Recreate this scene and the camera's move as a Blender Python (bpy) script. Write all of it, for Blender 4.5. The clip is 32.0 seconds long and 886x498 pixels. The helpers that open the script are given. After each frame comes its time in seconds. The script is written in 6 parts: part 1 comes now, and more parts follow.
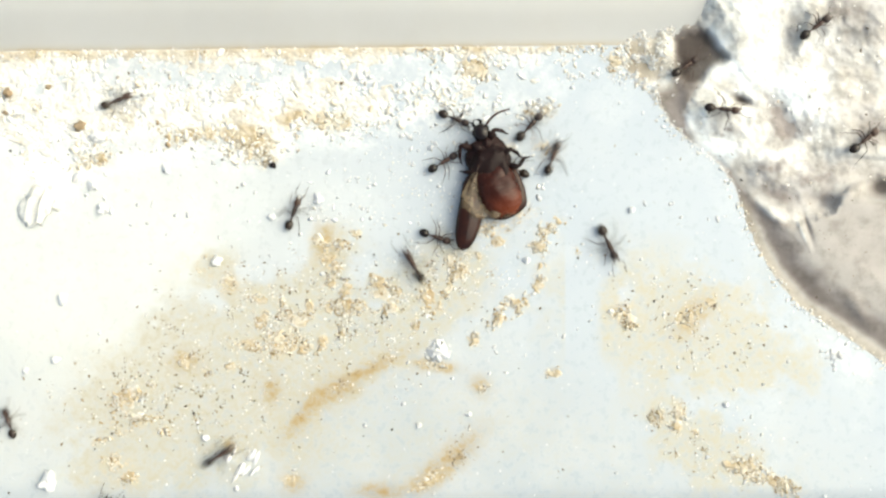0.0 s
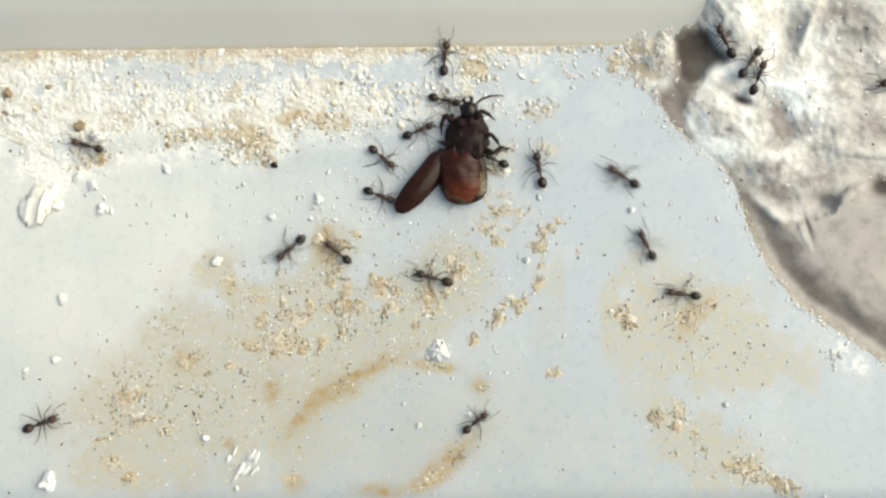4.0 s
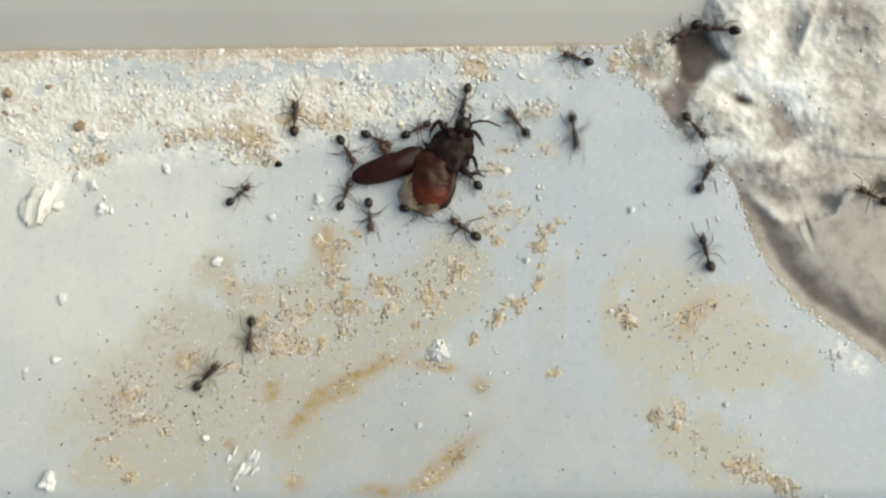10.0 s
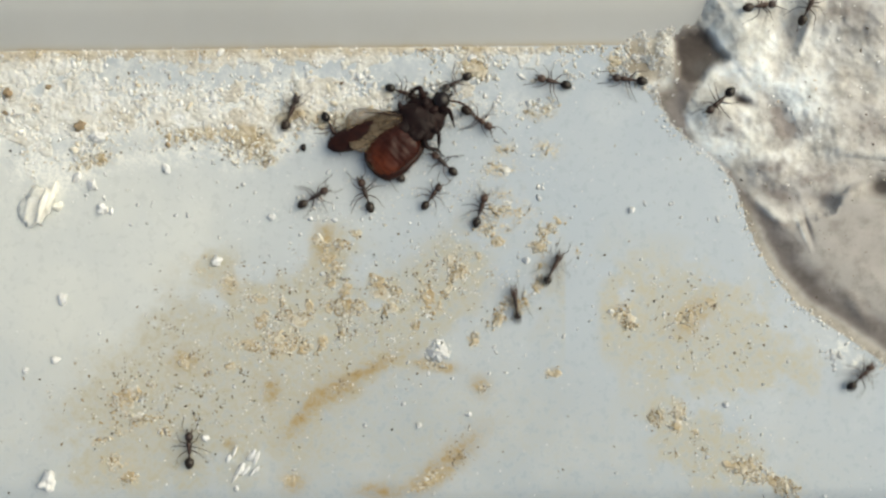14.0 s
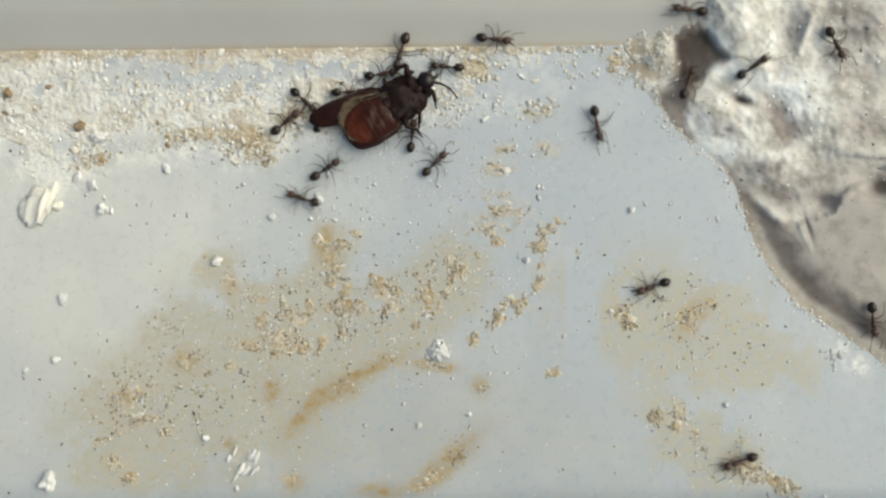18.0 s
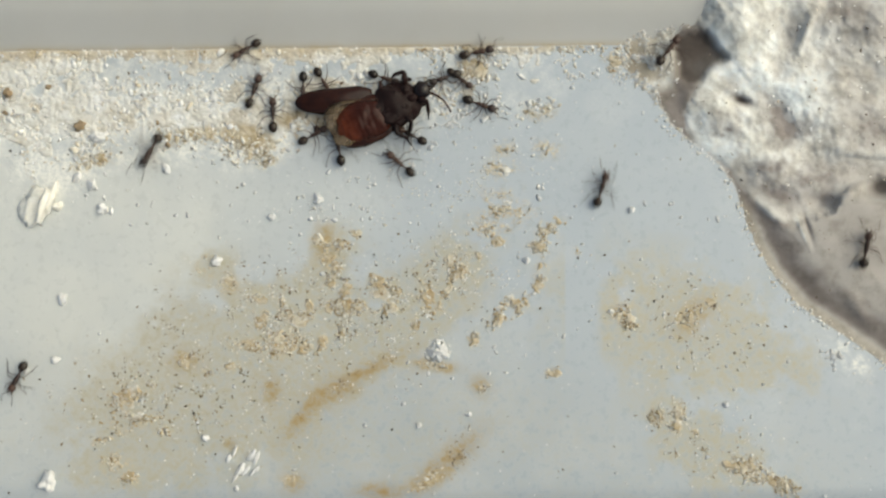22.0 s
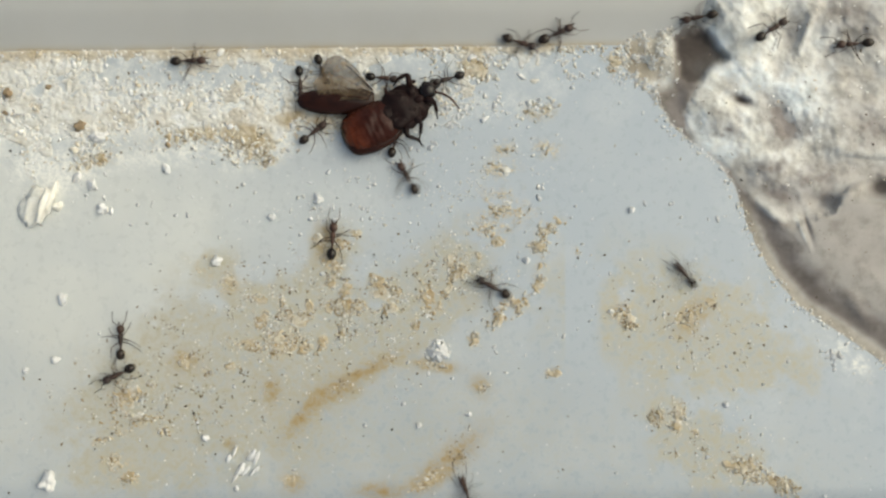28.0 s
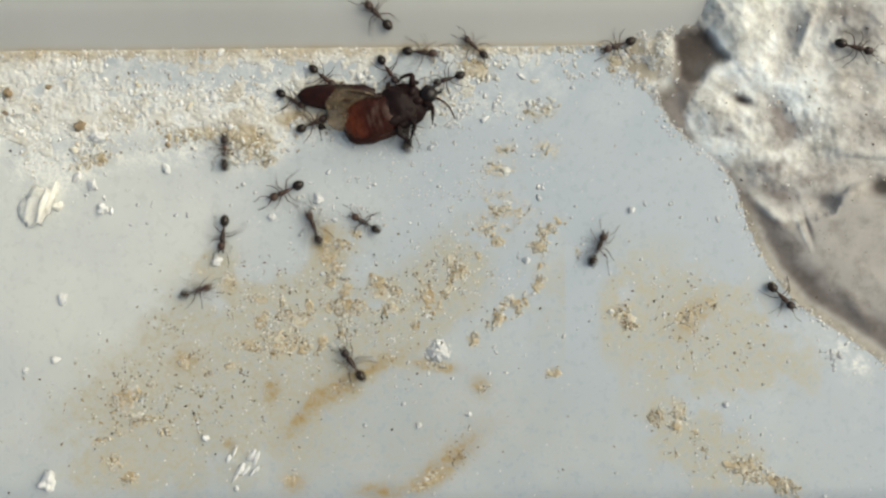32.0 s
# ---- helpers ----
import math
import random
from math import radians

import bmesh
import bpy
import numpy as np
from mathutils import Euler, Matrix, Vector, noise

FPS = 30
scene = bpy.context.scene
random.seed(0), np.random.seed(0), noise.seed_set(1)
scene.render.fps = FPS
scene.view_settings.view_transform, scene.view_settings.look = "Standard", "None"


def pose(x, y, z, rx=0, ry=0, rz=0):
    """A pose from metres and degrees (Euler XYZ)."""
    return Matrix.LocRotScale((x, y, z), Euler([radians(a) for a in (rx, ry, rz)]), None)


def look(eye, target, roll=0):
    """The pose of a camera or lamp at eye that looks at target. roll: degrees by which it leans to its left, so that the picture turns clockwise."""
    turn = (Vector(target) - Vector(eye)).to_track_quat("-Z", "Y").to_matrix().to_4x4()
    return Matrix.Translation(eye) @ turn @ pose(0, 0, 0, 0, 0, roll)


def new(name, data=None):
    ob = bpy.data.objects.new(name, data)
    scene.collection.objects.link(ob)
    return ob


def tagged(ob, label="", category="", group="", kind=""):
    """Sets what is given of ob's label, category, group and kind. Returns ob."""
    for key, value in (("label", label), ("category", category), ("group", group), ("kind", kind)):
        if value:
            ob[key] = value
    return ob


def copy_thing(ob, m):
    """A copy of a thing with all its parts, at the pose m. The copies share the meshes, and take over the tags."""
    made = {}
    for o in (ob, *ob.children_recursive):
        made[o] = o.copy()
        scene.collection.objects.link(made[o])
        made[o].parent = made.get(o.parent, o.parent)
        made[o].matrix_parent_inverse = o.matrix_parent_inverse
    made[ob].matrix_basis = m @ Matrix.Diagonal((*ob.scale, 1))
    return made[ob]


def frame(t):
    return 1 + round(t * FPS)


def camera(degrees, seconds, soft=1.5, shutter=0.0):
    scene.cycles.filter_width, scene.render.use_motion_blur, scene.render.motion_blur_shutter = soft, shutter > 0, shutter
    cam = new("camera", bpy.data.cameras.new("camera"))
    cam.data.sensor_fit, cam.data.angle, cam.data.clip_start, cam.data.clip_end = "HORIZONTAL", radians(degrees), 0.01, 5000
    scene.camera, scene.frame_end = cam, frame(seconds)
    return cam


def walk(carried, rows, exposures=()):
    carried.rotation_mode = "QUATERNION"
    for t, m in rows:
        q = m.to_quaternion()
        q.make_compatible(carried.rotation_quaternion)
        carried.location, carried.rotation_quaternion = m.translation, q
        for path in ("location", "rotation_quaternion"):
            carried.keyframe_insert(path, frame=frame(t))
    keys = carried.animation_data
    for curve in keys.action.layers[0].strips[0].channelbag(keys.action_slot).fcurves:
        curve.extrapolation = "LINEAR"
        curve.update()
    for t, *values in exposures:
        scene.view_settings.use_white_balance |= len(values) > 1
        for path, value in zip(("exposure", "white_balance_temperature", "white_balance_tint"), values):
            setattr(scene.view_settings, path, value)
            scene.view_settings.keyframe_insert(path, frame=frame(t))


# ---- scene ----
# The camera hangs still, straight above a glazed window sill, 10 cm up.
D = 0.1                      # lens above the sill
K = D * math.tan(radians(28)) / 784   # one plan unit in metres (0.068 mm)
MM = 0.001
cam = camera(56, 32.0, soft=2.5, shutter=1.1)
walk(cam, [(0.0, pose(0, 0, D)), (32.0, pose(0, 0, D))],
     exposures=[(0.0, 0.79, 6720, -1), (1.0, 0.73, 6720, -1), (1.5, 0.57, 6720, -1), (2.0, 0.42, 6720, -1), (3.0, 0.40, 6720, -1), (6.0, 0.36, 6720, -1), (7.0, 0.31, 6720, -1), (8.0, 0.23, 6720, -1), (9.0, 0.12, 6720, -1), (10.0, 0.12, 6720, -1), (11.0, 0.00, 6720, -1), (12.0, 0.08, 6720, -1), (13.0, 0.00, 6720, -1), (14.0, 0.06, 6720, -1), (17.0, -0.05, 6720, -1), (20.0, -0.05, 6720, -1), (21.0, 0.10, 6720, -1), (22.0, -0.05, 6720, -1), (23.0, 0.00, 6720, -1), (24.0, -0.06, 6720, -1), (30.0, -0.06, 6720, -1), (31.0, 0.00, 6720, -1), (32.0, -0.06, 6720, -1)])

# ---- light: hazy sun from one side, open sky
SUN_EL, SUN_AZ = radians(46), radians(72)     # azimuth clockwise from +y
world = bpy.data.worlds.new("sky")
scene.world = world
world.use_nodes = True
wn = world.node_tree
sky = wn.nodes.new("ShaderNodeTexSky")
sky.sky_type, sky.sun_disc = "NISHITA", False
sky.dust_density, sky.ozone_density, sky.air_density = 5.0, 0.6, 1.0
sky.sun_elevation, sky.sun_rotation = SUN_EL, SUN_AZ
wn.nodes["Background"].inputs["Strength"].default_value = 0.118
wn.links.new(sky.outputs["Color"], wn.nodes["Background"].inputs["Color"])
sun = new("sun", bpy.data.lights.new("sun", "SUN"))
sun.data.energy, sun.data.angle, sun.data.color = 1.75, radians(80), (1.0, 0.94, 0.86)
sun.matrix_world = look((math.sin(SUN_AZ) * math.cos(SUN_EL), math.cos(SUN_AZ) * math.cos(SUN_EL), math.sin(SUN_EL)), (0, 0, 0))

# ---- materials
def shader(name):
    m = bpy.data.materials.new(name)
    m.use_nodes = True
    t = m.node_tree
    return m, t, t.nodes["Principled BSDF"]


def add(t, kind, **sets):
    n = t.nodes.new(kind)
    for key, value in sets.items():
        n.inputs[key.replace("_", " ")].default_value = value
    return n


def noise_node(t, scale, detail=4.0, rough=0.6, coords="Object"):
    c = t.nodes.new("ShaderNodeTexCoord")
    n = add(t, "ShaderNodeTexNoise", Scale=scale, Detail=detail, Roughness=rough)
    t.links.new(c.outputs[coords], n.inputs["Vector"])
    return n


def ramp(t, source, stops):
    r = t.nodes.new("ShaderNodeValToRGB")
    e = r.color_ramp.elements
    while len(e) < len(stops):
        e.new(0.5)
    for k, (p, c) in zip(e, stops):
        k.position, k.color = p, (*c, 1)
    t.links.new(source, r.inputs["Fac"])
    return r.outputs["Color"]


def blend(t, fac, a, b, mode="MIX"):
    m = t.nodes.new("ShaderNodeMix")
    m.data_type, m.blend_type = "RGBA", mode
    for value, slot in ((fac, 0), (a, 6), (b, 7)):
        if isinstance(value, bpy.types.NodeSocket):
            t.links.new(value, m.inputs[slot])
        else:
            m.inputs[slot].default_value = value if slot == 0 else (*value, 1)
    return m.outputs[2]


def bumped(t, bsdf, source, strength, distance):
    b = add(t, "ShaderNodeBump", Strength=strength, Distance=distance)
    t.links.new(source, b.inputs["Height"])
    t.links.new(b.outputs["Normal"], bsdf.inputs["Normal"])


def attribute(t, name):
    a = t.nodes.new("ShaderNodeAttribute")
    a.attribute_name = name
    return a.outputs["Fac"]


def maths(t, op, a, b):
    n = t.nodes.new("ShaderNodeMath")
    n.operation, n.use_clamp = op, op in ("MULTIPLY", "ADD", "SUBTRACT")
    for value, slot in ((a, 0), (b, 1)):
        if isinstance(value, bpy.types.NodeSocket):
            t.links.new(value, n.inputs[slot])
        else:
            n.inputs[slot].default_value = value
    return n.outputs[0]


def sill_material():
    m, t, b = shader("glazed_sill")
    wide = noise_node(t, 60, 3)
    base = ramp(t, wide.outputs["Fac"], [(0.3, (0.405, 0.455, 0.505)), (0.7, (0.445, 0.485, 0.52))])
    base = blend(t, attribute(t, "haze"), base, (0.615, 0.625, 0.60))
    fine = noise_node(t, 900, 6, 0.7)
    grime = ramp(t, fine.outputs["Fac"], [(0.36, (0.28, 0.28, 0.28)), (0.62, (1, 1, 1))])
    speckle = noise_node(t, 2300, 5, 0.75)
    mottle = ramp(t, speckle.outputs["Fac"], [(0.36, (0.72,) * 3), (0.60, (1,) * 3)])
    film = maths(t, "MULTIPLY", maths(t, "MULTIPLY", attribute(t, "film"), grime), mottle)
    powder = maths(t, "MULTIPLY", attribute(t, "powder"), ramp(t, speckle.outputs["Fac"], [(0.40, (0.25,) * 3), (0.60, (1,) * 3)]))
    cake = maths(t, "MULTIPLY", attribute(t, "cake"), ramp(t, speckle.outputs["Fac"], [(0.44, (0.0,) * 3), (0.54, (1,) * 3)]))
    tint = blend(t, film, blend(t, powder, base, (0.90, 0.885, 0.82)), (0.445, 0.405, 0.29))
    rust = maths(t, "MULTIPLY", attribute(t, "rust"), grime)
    caked = blend(t, cake, blend(t, rust, tint, (0.37, 0.26, 0.105)), ramp(t, fine.outputs["Fac"], [(0.4, (0.46, 0.34, 0.17)), (0.6, (0.70, 0.61, 0.43))]))
    t.links.new(caked, b.inputs["Base Color"])
    dust = noise_node(t, 2600, 4, 0.8)
    t.links.new(ramp(t, fine.outputs["Fac"], [(0.3, (0.22,) * 3), (0.8, (0.42,) * 3)]), b.inputs["Roughness"])
    relief_map = maths(t, "ADD", maths(t, "MULTIPLY", dust.outputs["Fac"], 0.04), maths(t, "ADD", maths(t, "MULTIPLY", cake, 0.9), maths(t, "MULTIPLY", powder, 0.5)))
    bumped(t, b, relief_map, 0.5, 0.0001)
    return m


def ledge_material():
    m, t, b = shader("ledge_paint")
    wide = noise_node(t, 45, 4)
    base = ramp(t, wide.outputs["Fac"], [(0.3, (0.41, 0.41, 0.395)), (0.7, (0.45, 0.45, 0.435))])
    streak = noise_node(t, 400, 5, 0.7)
    dirt_shade = maths(t, "MULTIPLY", attribute(t, "film"), ramp(t, streak.outputs["Fac"], [(0.3, (0.4,) * 3), (0.65, (1,) * 3)]))
    t.links.new(blend(t, dirt_shade, base, (0.36, 0.29, 0.18)), b.inputs["Base Color"])
    b.inputs["Roughness"].default_value = 0.38
    bumped(t, b, streak.outputs["Fac"], 0.08, 0.0003)
    return m


def plaster_material():
    m, t, b = shader("crumbled_plaster")
    patch = noise_node(t, 210, 5, 0.65)
    white = ramp(t, patch.outputs["Fac"], [(0.32, (0.71, 0.68, 0.62)), (0.44, (0.875, 0.86, 0.80)), (0.52, (0.93, 0.93, 0.90)), (0.62, (0.89, 0.93, 0.935))])
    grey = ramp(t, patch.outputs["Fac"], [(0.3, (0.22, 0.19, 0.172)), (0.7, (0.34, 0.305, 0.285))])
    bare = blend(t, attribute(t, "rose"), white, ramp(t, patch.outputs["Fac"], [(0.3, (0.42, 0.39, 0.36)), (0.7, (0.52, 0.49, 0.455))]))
    # near-black brown carries the pit's own brown and its deep shade
    worn_shaded = blend(t, attribute(t, "pit_shade"), blend(t, attribute(t, "mortar_shade"), bare, grey), (0.065, 0.05, 0.042))
    cream = blend(t, attribute(t, "cream"), worn_shaded, ramp(t, patch.outputs["Fac"], [(0.35, (0.34, 0.29, 0.22)), (0.6, (0.58, 0.53, 0.44))]))
    mottle = noise_node(t, 520, 6, 0.6)
    cream = blend(t, 0.6, cream, ramp(t, mottle.outputs["Fac"], [(0.33, (0.58, 0.56, 0.52)), (0.47, (0.90, 0.885, 0.86)), (0.56, (1.0, 1.0, 0.99))]), "MULTIPLY")
    speck = noise_node(t, 1500, 3, 0.5)
    dark = ramp(t, speck.outputs["Fac"], [(0.70, (0, 0, 0)), (0.78, (0.5, 0.5, 0.5))])
    t.links.new(blend(t, dark, cream, (0.22, 0.18, 0.15)), b.inputs["Base Color"])
    b.inputs["Roughness"].default_value = 0.92
    fine = noise_node(t, 2600, 8, 0.8)
    bumped(t, b, fine.outputs["Fac"], 0.12, 0.0003)
    b.inputs["Subsurface Weight"].default_value, b.inputs["Subsurface Scale"].default_value = 0.35, 0.0006
    b.inputs["Subsurface Radius"].default_value = (1, 0.95, 0.85)
    return m


def grain_material(name, stops, rough=0.85):
    m, t, b = shader(name)
    g = t.nodes.new("ShaderNodeNewGeometry")
    tone = ramp(t, g.outputs["Random Per Island"], stops)
    n = noise_node(t, 3000, 3)
    t.links.new(blend(t, 0.35, tone, ramp(t, n.outputs["Fac"], [(0.3, (0.55,) * 3), (0.7, (1,) * 3)]), "MULTIPLY"), b.inputs["Base Color"])
    b.inputs["Roughness"].default_value = rough
    if rough > 0.8:
        b.inputs["Subsurface Weight"].default_value, b.inputs["Subsurface Scale"].default_value = 0.5, 0.0004
        b.inputs["Subsurface Radius"].default_value = (1, 0.95, 0.85)
    bumped(t, b, n.outputs["Fac"], 0.12, 0.0001)
    return m


def crust_material():
    m, t, b = shader("crumb_crust")
    n, fine = noise_node(t, 420, 4, 0.6), noise_node(t, 2400, 4, 0.7)
    pale = ramp(t, n.outputs["Fac"], [(0.33, (0.62, 0.60, 0.54)), (0.5, (0.73, 0.72, 0.675)), (0.68, (0.84, 0.84, 0.82))])
    warm = ramp(t, n.outputs["Fac"], [(0.32, (0.40, 0.30, 0.165)), (0.5, (0.56, 0.485, 0.355)), (0.68, (0.72, 0.68, 0.58))])
    tone = blend(t, attribute(t, "ochre"), pale, warm)
    t.links.new(blend(t, 0.3, tone, ramp(t, fine.outputs["Fac"], [(0.35, (0.5, 0.45, 0.38)), (0.6, (1, 1, 1))]), "MULTIPLY"), b.inputs["Base Color"])
    b.inputs["Roughness"].default_value = 0.95
    b.inputs["Subsurface Weight"].default_value, b.inputs["Subsurface Scale"].default_value = 0.4, 0.0003
    b.inputs["Subsurface Radius"].default_value = (1, 0.93, 0.8)
    bumped(t, b, fine.outputs["Fac"], 0.25, 0.0001)
    return m


def chitin_material(name, dark, light, rough=0.25, grain=2200, bump=0.15, gloss=0.5):
    m, t, b = shader(name)
    o = t.nodes.new("ShaderNodeObjectInfo")
    n = noise_node(t, grain, 4)
    mixed = maths(t, "ADD", maths(t, "MULTIPLY", o.outputs["Random"], 0.5), maths(t, "MULTIPLY", n.outputs["Fac"], 0.5))
    t.links.new(ramp(t, mixed, [(0.2, dark), (0.8, light)]), b.inputs["Base Color"])
    b.inputs["Roughness"].default_value, b.inputs["Specular IOR Level"].default_value = rough, gloss
    bumped(t, b, n.outputs["Fac"], bump, 0.0001)
    return m


M_SILL, M_LEDGE, M_PLASTER = sill_material(), ledge_material(), plaster_material()
M_CRUST = crust_material()
M_CREAM = grain_material("cream_crumb", [(0.0, (0.68, 0.58, 0.43)), (0.16, (0.83, 0.76, 0.62)), (0.45, (0.91, 0.88, 0.80)), (1.0, (0.95, 0.94, 0.91))])
M_OCHRE = grain_material("ochre_crumb", [(0.0, (0.30, 0.20, 0.10)), (0.15, (0.46, 0.345, 0.20)), (0.4, (0.63, 0.54, 0.38)), (0.7, (0.76, 0.71, 0.58)), (1.0, (0.86, 0.84, 0.77))])
M_WHITE = grain_material("white_crumb", [(0.0, (0.66, 0.65, 0.61)), (0.6, (0.78, 0.77, 0.75)), (1.0, (0.90, 0.90, 0.89))])
M_BROWN = grain_material("brown_fleck", [(0.0, (0.13, 0.09, 0.05)), (0.6, (0.31, 0.23, 0.14)), (1.0, (0.48, 0.39, 0.26))])
M_FLAKE = grain_material("flake_plaster", [(0.0, (0.88, 0.85, 0.76)), (1.0, (0.92, 0.89, 0.81))])
M_DARK = grain_material("dark_crumb", [(0.0, (0.05, 0.038, 0.028)), (0.5, (0.16, 0.12, 0.08)), (1.0, (0.34, 0.26, 0.17))], 0.7)


def belly_material():
    """Dark near the chest, orange-red towards the tip, with pale scuffs."""
    m, t, b = shader("beetle_belly")
    c = t.nodes.new("ShaderNodeTexCoord")
    x = t.nodes.new("ShaderNodeSeparateXYZ")
    t.links.new(c.outputs["Object"], x.inputs[0])
    along = maths(t, "ADD", maths(t, "MULTIPLY", x.outputs["X"], -125.0), 0.24)
    n = noise_node(t, 900, 5)
    shade = ramp(t, maths(t, "ADD", along, maths(t, "MULTIPLY", n.outputs["Fac"], 0.22)), [(0.22, (0.016, 0.007, 0.005)), (0.42, (0.046, 0.012, 0.007)), (0.66, (0.115, 0.027, 0.011)), (1.0, (0.22, 0.058, 0.018))])
    t.links.new(shade, b.inputs["Base Color"])
    t.links.new(ramp(t, n.outputs["Fac"], [(0.35, (0.16,) * 3), (0.7, (0.42,) * 3)]), b.inputs["Roughness"])
    b.inputs["Specular IOR Level"].default_value = 0.18
    bumped(t, b, n.outputs["Fac"], 0.2, 0.0002)
    return m

# ---- plan: u runs to the right, v towards the viewer, in units of K
def soft(a, b, x):
    x = np.clip((np.asarray(x, float) - a) / (b - a), 0, 1)
    return x * x * (3 - 2 * x)


def lattice(u, v, seed):
    i, j = np.floor(u).astype(np.int64), np.floor(v).astype(np.int64)
    fu, fv = u - i, v - j
    fu, fv = fu * fu * (3 - 2 * fu), fv * fv * (3 - 2 * fv)

    def dice(a, b):
        h = (a * 374761393 + b * 668265263 + seed * 1442695041) & 0xFFFFFFFF
        h = ((h ^ (h >> 13)) * 1274126177) & 0xFFFFFFFF
        return ((h ^ (h >> 16)) & 0xFFFF) / 65535.0
    return (dice(i, j) * (1 - fu) + dice(i + 1, j) * fu) * (1 - fv) + (dice(i, j + 1) * (1 - fu) + dice(i + 1, j + 1) * fu) * fv


def fbm(u, v, size, seed=1, octaves=4, gain=0.5):
    total, amp, norm = 0.0, 1.0, 0.0
    for k in range(octaves):
        total = total + amp * lattice(u / size + 17.3 * k, v / size - 9.1 * k, seed + k)
        norm, amp, size = norm + amp, amp * gain, size / 2.03
    return total / norm


def blob(u, v, cu, cv, ru, rv, turn=0.0):
    c, s = math.cos(radians(turn)), math.sin(radians(turn))
    a, b = (u - cu) * c + (v - cv) * s, -(u - cu) * s + (v - cv) * c
    return np.exp(-((a / ru) ** 2 + (b / rv) ** 2))


def ledge_line(u):
    return 93 - 0.0105 * u


# The plaster's edge, followed from the far side to the near one.
EDGE = [(1262, -160), (1250, -20), (1215, 30), (1178, 48), (1132, 62), (1102, 86), (1096, 116), (1126, 140), (1152, 152), (1164, 180), (1180, 218), (1216, 250),
        (1262, 284), (1293, 322), (1312, 374), (1334, 432), (1372, 496), (1412, 542), (1470, 580), (1532, 622), (1600, 668), (1760, 760),
        (2100, 860), (2100, -160)]


def ledge_height(u, v):
    return 0.8 * soft(0, 80, ledge_line(u) - v) - 0.06 * soft(0.5, -0.5, ledge_line(u) - v)


def inside(outline, u, v):
    """Distance to a closed outline, positive inside."""
    best, odd = np.full(np.shape(u), 1e9), np.zeros(np.shape(u), bool)
    for (a, b), (c, d) in zip(outline, outline[1:] + outline[:1]):
        k = np.clip(((u - a) * (c - a) + (v - b) * (d - b)) / ((c - a) ** 2 + (d - b) ** 2), 0, 1)
        best = np.minimum(best, np.hypot(u - a - k * (c - a), v - b - k * (d - b)))
        if b != d:
            odd ^= ((b > v) != (d > v)) & (u < (c - a) * (v - b) / (d - b) + a)
    return np.where(odd, best, -best)


def inside_plaster(u, v):
    return inside(EDGE, u, v)


def bank(a, b, x):
    """A rounded bank: steep at its foot, flat on top."""
    x = np.clip((x - a) / (b - a), 0, 1)
    return np.sqrt(1 - (1 - x) ** 2)


CRUST = [(1246, -160), (1240, 0), (1246, 30), (1254, 55), (1270, 80), (1286, 103), (1268, 118), (1250, 130), (1243, 145), (1230, 160), (1220, 180), (1212, 205), (1220, 235), (1238, 260),
         (1268, 285), (1294, 300), (1310, 330), (1325, 345), (1345, 368), (1370, 390), (1395, 398), (1418, 388), (1445, 378), (1468, 366), (1488, 342), (1530, 318), (1570, 300), (2100, 300), (2100, -160)]
PIT = [(1196, 68), (1222, 58), (1252, 52), (1268, 76), (1286, 103), (1264, 117), (1246, 132), (1228, 144), (1204, 138), (1194, 104)]


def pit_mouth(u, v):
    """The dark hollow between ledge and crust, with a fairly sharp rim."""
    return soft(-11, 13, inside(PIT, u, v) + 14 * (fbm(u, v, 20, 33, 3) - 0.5))


